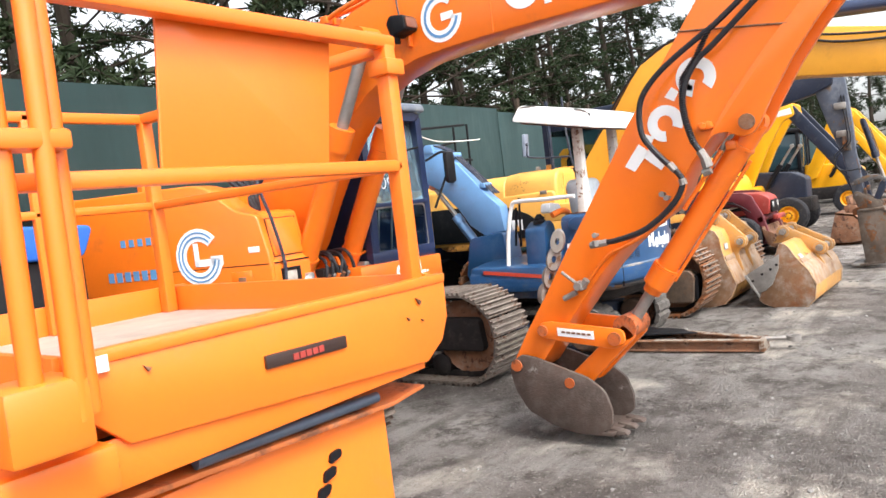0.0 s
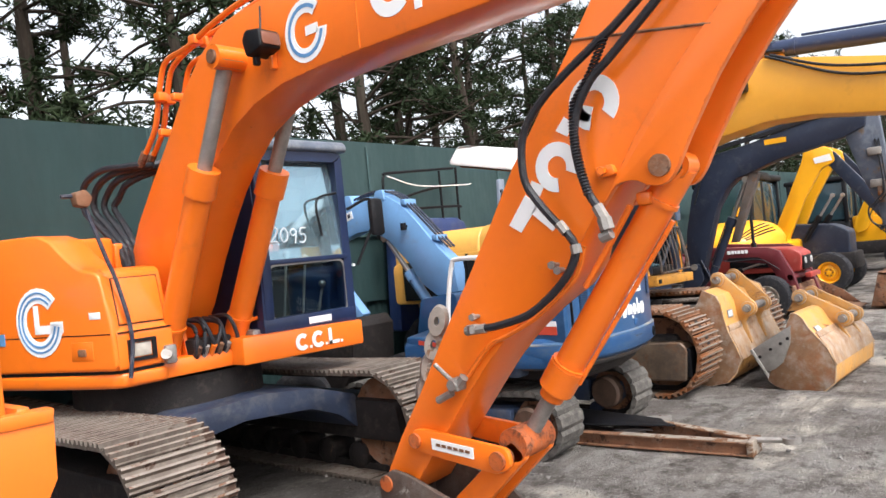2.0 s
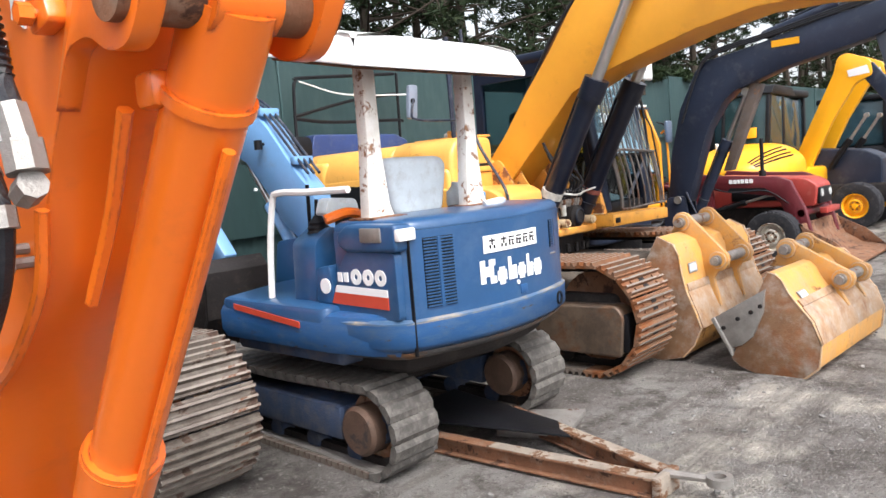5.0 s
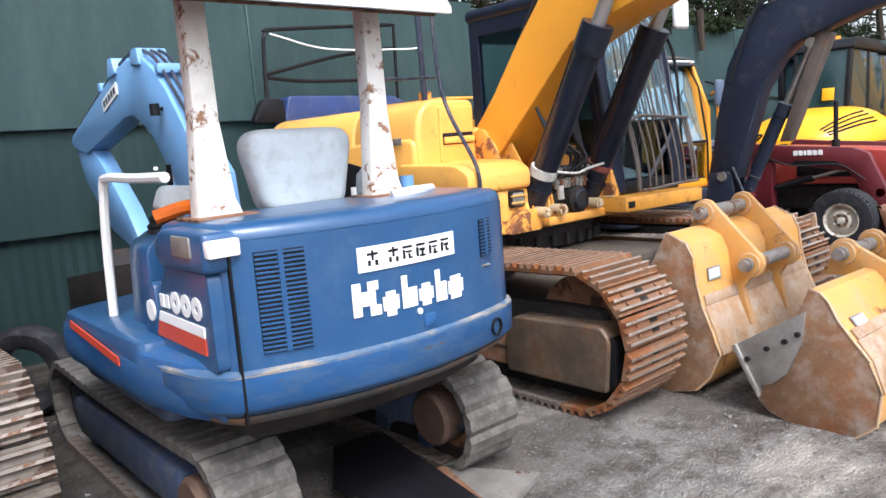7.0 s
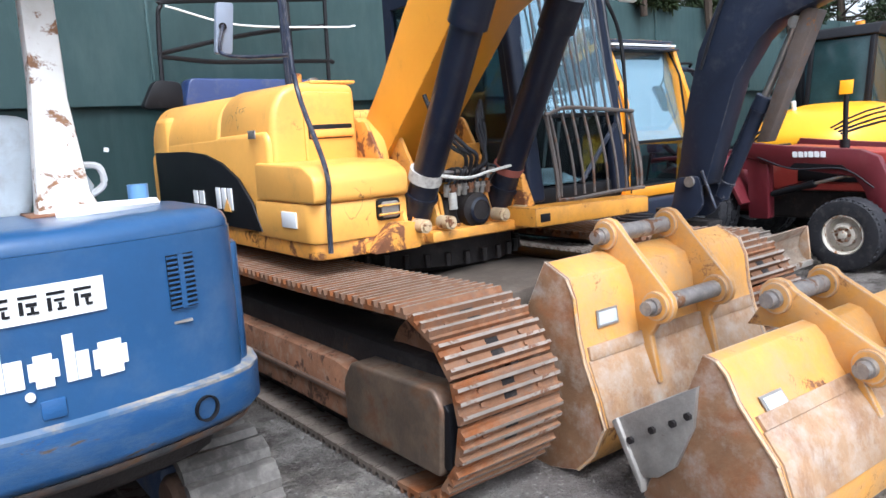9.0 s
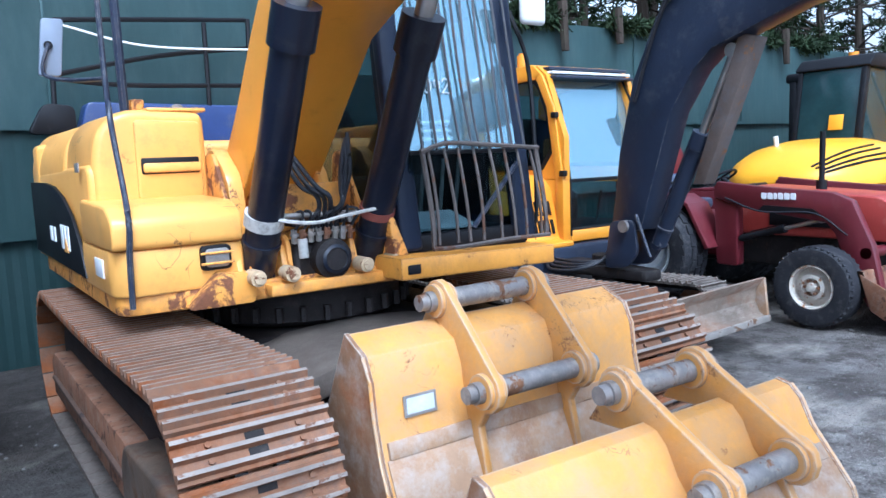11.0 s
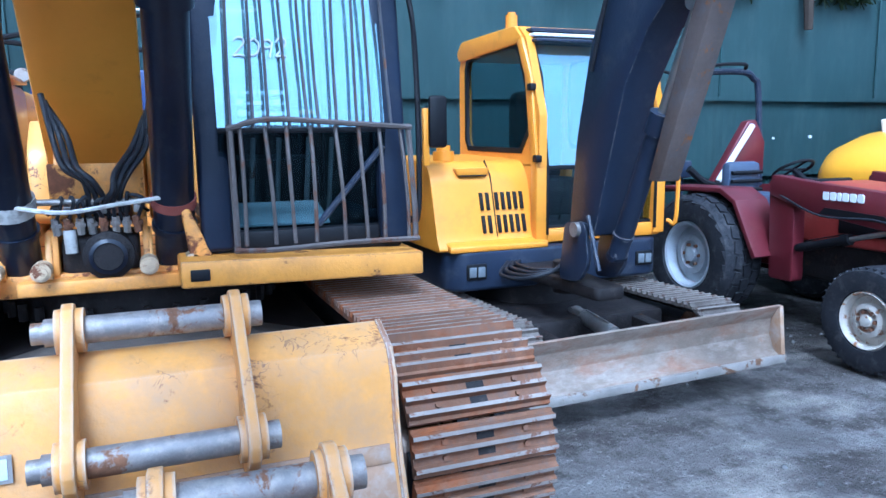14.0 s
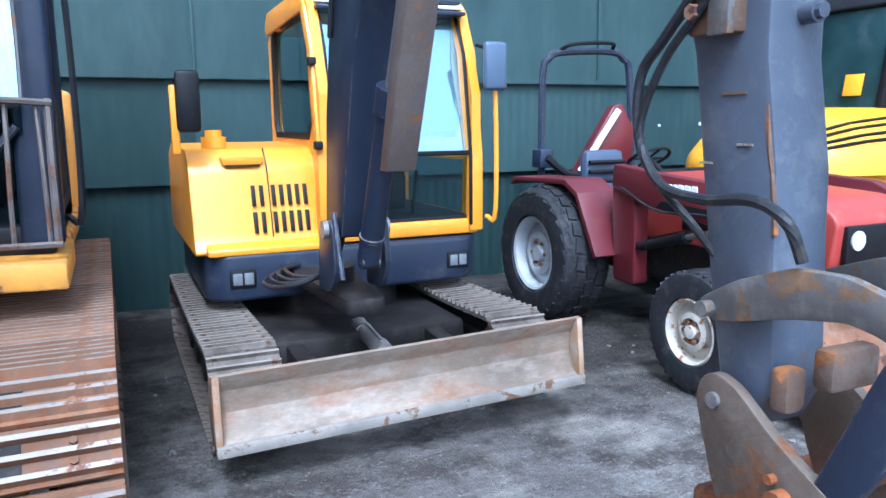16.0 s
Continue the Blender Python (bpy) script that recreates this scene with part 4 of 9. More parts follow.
    boom = [(4.72, 1.25), (4.45, 1.20), (4.25, 1.42), (4.05, 1.74), (3.88, 1.98), (3.731, 2.165), (3.574, 2.321), (3.36, 2.493), (3.113, 2.595), (2.837, 2.654), (2.543, 2.672), (2.276, 2.68), (1.302, 2.68), (0.664, 2.69), (0.079, 2.703), (-0.102, 2.82), (-0.027, 3.033), (0.983, 3.12), (2.046, 3.165), (2.79, 3.17), (3.174, 3.155), (3.409, 3.115), (3.64, 3.0), (3.84, 2.84), (4.08, 2.58), (4.362, 2.301), (4.60, 2.05), (4.80, 1.75), (4.85, 1.45)]
    bm_ = part("boom", prism(B(), boom, "x", BX0, BX1, 0.012), orange, t)
    part("boom_seam", box(B(), (BX0 - 0.004, 2.20, 2.69), (BX0, 2.208, 3.16), 0), orange, bm_)
    for (c0, s0) in (((2.60, 2.885), 0.17),):
        lg = B()
        arc_band(lg, c0, s0 * 0.55, s0, 185, 495, "x", BX0 - 0.004)
        box(lg, (BX0 - 0.004, c0[0] - 0.10, c0[1] - 0.03), (BX0, c0[0] - 0.0, c0[1] + 0.02), 0)
        part("ring_mark", lg, logo_white, bm_)
        lg = B()
        arc_band(lg, c0, s0 * 0.72, s0 * 0.84, 190, 490, "x", BX0 - 0.006)
        part("ring_mark_line", lg, logo_blue, bm_)
    lg = B()
    for i in range(3):
        cy = 1.96 - i * 0.32
        if i < 2:
            arc_band(lg, (cy, 2.92), 0.07, 0.14, 225, 495, "x", BX0 - 0.004)
        else:
            box(lg, (BX0 - 0.004, cy + 0.03, 2.77), (BX0, cy + 0.1, 3.03), 0)
            box(lg, (BX0 - 0.004, cy - 0.1, 2.77), (BX0, cy + 0.1, 2.83), 0)
        box(lg, (BX0 - 0.004, cy - 0.19, 2.77), (BX0, cy - 0.145, 2.815), 0)
    part("white_lettering", lg, logo_white, bm_)
    lamp = prism(B(), rounded([(2.79, 2.83), (2.93, 2.80), (2.96, 2.90), (2.92, 2.95), (2.80, 2.93)], 0.02), "x", 4.91, 5.05, 0.012)
    box(lamp, (4.95, 2.90, 2.76), (4.99, 2.93, 2.82), 0.008)
    wl_ = part("work_lamp", lamp, black, bm_)
    part("work_lamp_lens", prism(B(), rounded([(-0.06, -0.035), (0.06, -0.035), (0.06, 0.035), (-0.06, 0.035)], 0.012), "y", 0, 0.01, 0.003, m=Matrix.Translation((4.98, 2.782, 2.88)) @ Matrix.Rotation(radians(-6), 4, "X")), surface("brown_lens", (0.2, 0.08, 0.05), 0.2, bump=0.0), wl_)
    part("lamp_bracket", box(B(), (5.03, 2.86, 2.74), (5.07, 2.89, 2.86), 0.006), orange, wl_)
    part("lamp_cable", tube(B(), [(5.0, 2.9, 2.94), (5.03, 2.93, 3.02), (5.06, 2.96, 3.12)], 0.006, 5, 4), hose_mat, wl_)
    # lift cylinders either side of the boom
    for x_ in (4.975, 5.495):
        lc = cylinder(t, (x_, 4.20, 1.16), (x_, 3.20, 2.87), 0.082, orange, 0.65, name="lift_cylinder", rod_mat=dull_steel)
        for q in (0.5, 0.68):
            part("gland_bolt", rod(B(), (x_ - 0.09, 4.20 - 0.65 + 0.03, 1.16 + 1.1115 - q * 0.08), (x_ + 0.09, 4.20 - 0.65 + 0.03, 1.16 + 1.1115 - q * 0.08), 0.016, seg=6), orange, lc)
        part("cylinder_bracket", prism(B(), rounded([(4.12, 1.1), (4.38, 1.1), (4.31, 1.32), (4.18, 1.32)], 0.04), "x", x_ - 0.13, x_ - 0.1, 0.005), orange, t)
        part("cylinder_bracket", prism(B(), rounded([(4.12, 1.1), (4.38, 1.1), (4.31, 1.32), (4.18, 1.32)], 0.04), "x", x_ + 0.1, x_ + 0.13, 0.005), orange, t)
    part("boom_boss", rod(B(), (4.88, 3.20, 2.87), (5.59, 3.20, 2.87), 0.07, seg=24), orange, bm_)
    part("boss_pin", rod(B(), (4.865, 3.20, 2.87), (5.605, 3.20, 2.87), 0.04, seg=20), rusty, bm_, "rusty brown pin")
    # boom foot brackets and swivel clutter
    part("foot_bracket", prism(B(), rounded([(4.15, 1.0), (4.95, 1.0), (4.82, 1.52), (4.45, 1.48)], 0.06), "x", 5.03, 5.07, 0.006), orange, t)
    part("foot_bracket", prism(B(), rounded([(4.15, 1.0), (4.95, 1.0), (4.82, 1.52), (4.45, 1.48)], 0.06), "x", 5.40, 5.44, 0.006), orange, t)
    rg_ = random.Random(3)
    for k in range(6):
        x_ = 5.10 + 0.055 * k
        hose(t, [(x_, 4.12, 1.06), (x_ + rg_.uniform(-.03, .03), 4.02, 1.16), (x_ + rg_.uniform(-.05, .05), 4.06, 1.30 + 0.02 * (k % 3)), (x_, 4.3, 1.34)], 0.014)
        part("hose_fitting", rod(B(), (x_, 4.06, 1.10), (x_ + 0.005, 4.01, 1.17), 0.02, seg=6), (rusty, dull_steel, orange)[k % 3], t)
    part("valve_block", box(B(), (5.08, 4.05, 1.1), (5.38, 4.2, 1.22), 0.02), under_dark, t)
    for x_, nm in ((4.90, -0.05), (5.56, 0.05)):
        bl = B()
        rod(bl, (x_, 4.06, 1.14), (x_ + nm, 3.98, 1.17), 0.035, seg=10)
        box(bl, (x_ - 0.04, 4.0, 1.10), (x_ + 0.04, 4.12, 1.22), 0.015)
        part("hose_coupling", bl, dull_steel, t)
        part("bent_strap", tube(B(), [(x_ - 0.10, 4.10, 1.30), (x_ - 0.02, 4.05, 1.29), (x_ + 0.08, 4.06, 1.32), (x_ + 0.12, 4.10, 1.40)], 0.013, 6, 4), orange, t)
    # pipes over the back of the boom, standing off it, and the hose loops behind
    for k, x_ in enumerate((5.085, 5.17, 5.27, 5.36)):
        o = 0.05 * (k % 2)
        part("boom_pipe", tube(B(), [(x_, 4.46 + o, 2.50), (x_, 4.36 + o, 2.58), (x_, 4.25 + o, 2.70), (x_, 4.13 + o, 2.98), (x_, 4.03 + o, 3.08), (x_, 3.78, 3.10 + o), (x_, 3.45, 3.17), (x_, 3.05, 3.215), (x_, 2.4, 3.22), (x_, 1.6, 3.20)], 0.019, 7, 5), orange, bm_)
        for (y_, z_) in ((4.16 + o, 2.86), (3.68, 3.12)):
            part("pipe_clamp", box(B(), (x_ - 0.035, y_ - 0.04, z_ - 0.03), (x_ + 0.035, y_ + 0.03, z_ + 0.03), 0.008), orange, bm_)
        part("pipe_elbow", rod(B(), (x_, 4.43 + o, 2.53), (x_, 4.52 + o, 2.45), 0.028, seg=8), rusty, bm_)
    for (y_, z_) in ((3.95, 2.80), (4.15, 2.60)):
        part("clamp_bar", box(B(), (5.06, y_, z_), (5.41, y_ + 0.05, z_ + 0.05), 0.01), orange, bm_)
    for k in range(4):
        hose(t, [(5.085 + k * 0.09, 4.50, 2.46), (5.02 + k * 0.06, 4.62, 2.46 - k * 0.015), (4.95 + k * 0.05, 4.82 - k * 0.02, 2.46 - k * 0.035), (4.92 + k * 0.06, 5.05 - k * 0.05, 2.38 - k * 0.035), (4.93 + k * 0.05, 5.10 - k * 0.05, 2.20), (4.97 + k * 0.04, 4.95 - k * 0.04, 2.05), (5.0 + k * 0.03, 4.78 - k * 0.02, 1.90), (5.02 + k * 0.03, 4.72, 1.72)], 0.024)
    # arm (dipper)
    AX0, AX1 = 5.09, 5.39
    arm = [(2.35, 0.50), (2.26, 0.42), (2.16, 0.47), (1.989, 0.68), (1.863, 0.826), (1.725, 0.99), (1.62, 1.11), (1.50, 1.225), (1.355, 1.335), (1.20, 1.43), (1.12, 1.52), (1.09, 1.60), (1.02, 1.70), (0.88, 1.85), (0.72, 2.06), (0.559, 2.228), (0.394, 2.391), (-0.32, 3.05), (-0.45, 3.2), (-0.25, 3.38), (0.50, 3.05), (0.80, 2.74), (0.931, 2.56), (1.066, 2.375), (1.244, 2.137), (1.385, 1.957), (1.52, 1.745), (1.715, 1.458), (1.88, 1.222), (2.045, 0.97), (2.21, 0.735), (2.312, 0.57)]
    ar = part("arm", prism(B(), arm, "x", AX0, AX1, 0.010), orange, t)
    ear = rounded([(0.98, 1.735), (0.90, 1.83), (0.82, 1.835), (0.765, 1.80), (0.70, 1.80), (0.655, 1.85), (0.60, 1.955), (0.476, 2.155), (0.35, 2.32), (0.10, 2.60), (0.20, 2.62), (0.42, 2.42), (0.60, 2.24), (0.80, 2.0)], 0.03)
    for x_ in (AX0 - 0.006, AX1 - 0.03):
        part("cylinder_ear", prism(B(), ear, "x", x_, x_ + 0.036, 0.006), orange, ar)
    part("arm_pin", rod(B(), (AX0 - 0.022, 0.715, 1.872), (AX1 + 0.024, 0.715, 1.872), 0.042, seg=24), rusty, ar, "rusty brown pin")
    part("weld_seam", tube(B(), [(AX0 - 0.001, 1.03, 2.42), (AX0 - 0.001, 0.75, 2.378), (AX0 - 0.001, 0.48, 2.335)], 0.006, 5, 3), rusty, ar)
    bc = cylinder(t, (5.24, 0.70, 1.872), (5.24, 1.545, 0.745), 0.066, orange, 0.78, name="bucket_cylinder", rod_mat=dull_steel)
    cd = Vector((0, 0.845, -1.127)).normalized()
    part("gland", rod(rod(B(), Vector((5.24, 0.70, 1.872)) + cd * 0.98, Vector((5.24, 0.70, 1.872)) + cd * 1.10, 0.083, 0.079, seg=22), Vector((5.24, 0.70, 1.872)) + cd * 1.09, Vector((5.24, 0.70, 1.872)) + cd * 1.16, 0.062, 0.055, seg=20), orange, bc)
    part("cylinder_port", box(B(), (5.155, 0.80, 1.735), (5.205, 0.86, 1.79), 0.012), orange, bc)
    part("cylinder_pipe", tube(B(), [(5.15, 0.88, 1.74), (5.16, 1.0, 1.585), (5.155, 1.12, 1.43)], 0.013, 6, 4), orange, bc)
    # white shapes along the arm: bar, open ring, dot, open ring, dot
    lg = B()
    for quad in ([(1.323, 1.838), (1.266, 1.788), (1.362, 1.682), (1.420, 1.718)], [(1.266, 1.800), (1.166, 1.712), (1.205, 1.673), (1.300, 1.756)], [(1.284, 1.894), (1.227, 1.863), (1.251, 1.823), (1.304, 1.854)], [(1.100, 2.127), (1.062, 2.095), (1.094, 2.046), (1.144, 2.078)]):
        prism(lg, quad, "x", AX0 - 0.004, AX0 + 0.001, 0)
    arc_band(lg, (1.156, 1.932), 0.045, 0.103, -90, 205, "x", AX0 - 0.004)
    arc_band(lg, (0.962, 2.157), 0.048, 0.110, -75, 225, "x", AX0 - 0.004)
    prism(lg, [(1.02, 2.16), (0.965, 2.14), (0.99, 2.085), (1.03, 2.10)], "x", AX0 - 0.004, AX0 + 0.001, 0)
    part("white_lettering", lg, logo_white, ar)
    # hoses on the arm's side
    HX = AX0 - 0.072
    hose(ar, [(HX, p, q) for p, q in ((0.45, 2.66), (0.775, 2.428), (0.9, 2.356), (1.033, 2.28), (1.146, 2.204), (1.24, 2.108), (1.274, 2.009), (1.272, 1.892), (1.233, 1.817), (1.163, 1.728), (1.093, 1.653), (1.066, 1.595), (1.089, 1.53), (1.141, 1.465), (1.23, 1.393), (1.334, 1.333), (1.485, 1.294), (1.56, 1.285))], 0.017)
    h2 = hose(ar, [(HX, p, q) for p, q in ((0.40, 2.64), (0.64, 2.45), (0.735, 2.376), (0.848, 2.289), (0.926, 2.233), (0.993, 2.139), (1.023, 2.034), (1.018, 1.923), (0.987, 1.808), (0.952, 1.745))], 0.017)
    sp = B()
    for k in range(46):
        q = 1.80 + 0.0125 * k
        y_ = 0.986 + 0.037 * math.sin(min(1.0, (q - 1.80) / 0.46) * math.pi) - max(0, q - 2.16) * 0.62
        lathe(sp, [(0.017, -0.004), (0.0215, 0.0), (0.017, 0.004)], (HX, y_, q), (0, 0.1, 1), 10)
    tagged(part("hose_spiral", sp, hose_mat, h2), kind="stuff")
    for (p_, q_, r_) in (((0.955, 1.75), (0.925, 1.69), 0.024), ((0.93, 1.70), (0.92, 1.655), 0.030), ((0.905, 1.64), (0.95, 1.625), 0.022), ((1.13, 1.70), (1.10, 1.66), 0.021), ((1.068, 1.61), (1.062, 1.575), 0.023), ((1.55, 1.285), (1.66, 1.272), 0.021), ((1.62, 1.30), (1.62, 1.265), 0.028)):
        part("hose_fitting", rod(B(), (HX, *p_), (HX, *q_), r_, seg=8), dull_steel, ar)
    for (y_, z_) in ((1.20, 1.535), (1.175, 1.512), (1.64, 1.33), (0.936, 1.882)):
        part("bolt_stud", rod(rod(B(), (AX0 - 0.045, y_, z_), (AX0 + 0.002, y_, z_), 0.010, seg=8), (AX0 - 0.055, y_, z_), (AX0 - 0.035, y_, z_), 0.017, seg=6), orange if y_ < 1 else dull_steel, ar)
    part("pipe_lug", prism(B(), rounded([(0.975, 1.90), (0.90, 1.905), (0.885, 1.865), (0.96, 1.855)], 0.012), "x", AX0 - 0.03, AX0, 0.004), orange, ar)
    vb = B()
    box(vb, (AX0 - 0.075, 1.745, 0.995), (AX0, 1.80, 1.055), 0.012)
    rod(vb, (AX0 - 0.05, 1.80, 1.045), (AX0 - 0.055, 1.885, 1.115), 0.011, seg=8)
    rod(vb, (AX0 - 0.05, 1.80, 0.985), (AX0 - 0.05, 1.89, 0.945), 0.018, seg=8)
    rod(vb, (AX0 - 0.05, 1.72, 1.06), (AX0 - 0.05, 1.76, 1.02), 0.024, seg=6)
    rod(vb, (AX0 - 0.085, 1.775, 1.025), (AX0 - 0.06, 1.775, 1.025), 0.026, seg=8)
    part("shut_off_valve", vb, dull_steel, ar)
    part("steel_pipe", tube(B(), [(AX0 - 0.015, 1.06, 1.60), (AX0 - 0.015, 1.12, 1.47), (AX0 - 0.015, 1.30, 1.33), (AX0 - 0.015, 1.47, 1.245), (AX0 - 0.015, 1.58, 1.20), (AX0 - 0.02, 1.72, 1.06)], 0.012, 6, 6), orange, ar)
    for k in range(4):
        a_ = Vector((AX0 + 0.10, 1.97 + 0.045 * k, 1.30 - 0.115 * k))
        m_ = Matrix.Translation(a_) @ Matrix.Rotation(radians(20 + 12 * k), 4, "Z") @ Matrix.Rotation(radians(14), 4, "X")
        lk = lathe(B(), [(0.018, -0.03), (0.055, -0.03), (0.062, 0), (0.055, 0.03), (0.018, 0.03), (0.018, -0.03)], (0, 0, 0), (1, 0, 0), 14)
        bmesh.ops.transform(lk, matrix=m_ @ Matrix.Diagonal((1, 0.8, 1.35, 1)), verts=lk.verts)
        part("shackle_link", lk, pin_grey, ar, "worn grey steel lifting link")
    # links and bucket
    for x_ in (AX0 - 0.035, AX1 + 0.005):
        part("tipping_link", prism(B(), rounded([(2.13, 0.70), (2.10, 0.785), (2.03, 0.795), (1.62, 0.755), (1.53, 0.745), (1.52, 0.66), (1.60, 0.625), (2.02, 0.675)], 0.035), "x", x_, x_ + 0.03, 0.006), orange, t)
    part("link_label", prism(B(), [(1.97, 0.705), (1.97, 0.757), (1.72, 0.735), (1.72, 0.683)], "x", AX0 - 0.040, AX0 - 0.036, 0), logo_white, t)
    lb = B()
    for k in range(6):
        y_ = 1.94 - k * 0.035
        prism(lb, [(y_, 0.737 - k * 0.003), (y_ - 0.026, 0.735 - k * 0.003), (y_ - 0.026, 0.722 - k * 0.003), (y_, 0.724 - k * 0.003)], "x", AX0 - 0.043, AX0 - 0.040, 0)
    part("label_bars", lb, rusty, t)
    part("rod_eye", rod(B(), (AX0 + 0.03, 1.545, 0.745), (AX1 - 0.03, 1.545, 0.745), 0.075, seg=20), rusty_orange, t)
    for x_ in (AX0 + 0.03, AX1 - 0.075):
        part("bucket_link", prism(B(), rounded([(1.55, 0.78), (1.47, 0.70), (1.83, 0.36), (1.93, 0.36), (1.94, 0.44)], 0.04), "x", x_, x_ + 0.045, 0.012), orange, t)
    for p, r_ in (((2.075, 0.737), 0.036), ((1.585, 0.69), 0.042), ((2.30, 0.50), 0.04), ((1.92, 0.40), 0.034)):
        part("link_pin", rod(B(), (AX0 - 0.05, *p), (AX1 + 0.05, *p), r_), rusty_orange, t, "rust brown pin")
    sidep = rounded([(2.365, 0.48), (2.27, 0.575), (2.15, 0.555), (2.0, 0.505), (1.80, 0.44), (1.69, 0.36), (1.65, 0.24), (1.66, 0.13), (1.76, 0.08), (1.91, 0.075), (2.09, 0.12), (2.25, 0.20), (2.33, 0.33)], 0.035)
    muddy = surface("muddy_bucket_steel", (0.080, 0.056, 0.046), 0.6, 0.1, vary=0.35, scale=5, wear=(0.24, 0.22, 0.20), wear_at=0.63, dirt=(0.13, 0.11, 0.095), dirt_amount=0.35, bump=0.4)
    bkt = part("bucket", prism(B(), [(2.34, 0.42), (2.325, 0.32), (2.24, 0.19), (2.08, 0.11), (1.90, 0.065), (1.66, 0.07), (1.65, 0.095), (1.88, 0.095), (2.06, 0.14), (2.21, 0.22), (2.28, 0.33), (2.30, 0.42)], "x", AX0 - 0.035, AX1 + 0.035, 0.004), muddy, t, "narrow rusty digging bucket on the ground")
    for x_ in (AX0 - 0.04, AX1 + 0.01):
        part("side_plate", prism(B(), sidep, "x", x_, x_ + 0.028, 0.005), muddy, bkt)
    for k in range(3):
        part("tooth", prism(B(), [(1.70, 0.065), (1.70, 0.11), (1.60, 0.095), (1.58, 0.075)], "x", AX0 + k * 0.13, AX0 + 0.06 + k * 0.13, 0.004), muddy, bkt)


orange_excavator()

# ---- yellow excavator with caged cab ----
rusty_yellow = surface("rust_eaten_yellow_paint", (0.72, 0.32, 0.05), 0.5, vary=0.15, scale=3, wear=(0.20, 0.075, 0.03), wear_at=0.53, wear_scale=5, dirt=(0.30, 0.16, 0.07), dirt_amount=0.35, bump=0.25)
strap_grey = surface("dirty_strap", (0.50, 0.49, 0.46), 0.7, vary=0.25, scale=12, dirt=(0.2, 0.18, 0.16), dirt_amount=0.35, bump=0.3)
cage_mat = surface("dark_cage_steel", (0.075, 0.073, 0.08), 0.5, 0.3, vary=0.3, scale=9, wear=(0.16, 0.08, 0.045), wear_at=0.6, bump=0.2)
bar_grey = surface("weathered_bar_steel", (0.10, 0.082, 0.073), 0.6, 0.2, vary=0.3, scale=9, wear=(0.13, 0.065, 0.04), wear_at=0.55, bump=0.3)
# digger yellow deepened for the boom: its underside shade put into the colour
boom_yellow = surface("boom_shaded_yellow_paint", (0.78, 0.35, 0.03), 0.4, vary=0.08, scale=1.6, wear=RUST, wear_at=0.70, wear_scale=6, dirt=(0.48, 0.22, 0.03), dirt_amount=0.15, bump=0.05, coat=0.1, edge=((0.20, 0.085, 0.035), 0.010, 0.46))
lower_glass = pane_material("dark_lower_glass", (0.16, 0.24, 0.28), 0.02, 1.0, 1.3)
dark_rust = surface("dark_rusty_bar", (0.10, 0.06, 0.042), 0.65, 0.2, vary=0.3, scale=9, wear=(0.05, 0.04, 0.04), wear_at=0.58, bump=0.3)
guard_steel = surface("rubbed_guard_steel", (0.17, 0.12, 0.085), 0.38, 0.45, vary=0.4, scale=3, wear=(0.22, 0.085, 0.03), wear_at=0.52, soft=0.2, wear_scale=3, dirt=(0.06, 0.05, 0.045), dirt_amount=0.4, bump=0.2)


cream_boss = surface("chipped_cream_boss", (0.48, 0.36, 0.22), 0.6, vary=0.25, scale=9, wear=RUST, wear_at=0.55, wear_scale=12, dirt=(0.3, 0.22, 0.15), dirt_amount=0.3, bump=0.3)
edge_yellow = surface("chipped_floor_edge_paint", (0.60, 0.27, 0.035), 0.45, vary=0.15, scale=3, wear=(0.14, 0.06, 0.03), wear_at=0.60, wear_scale=7, dirt=(0.36, 0.17, 0.04), dirt_amount=0.35, bump=0.15, edge=((0.13, 0.06, 0.03), 0.014, 0.40))
navy_cab = surface("navy_black_cab_paint", (0.010, 0.015, 0.032), 0.42, vary=0.25, scale=3, wear=(0.04, 0.04, 0.05), wear_at=0.66, dirt=(0.02, 0.024, 0.036), dirt_amount=0.3, bump=0.12, spec=0.25)


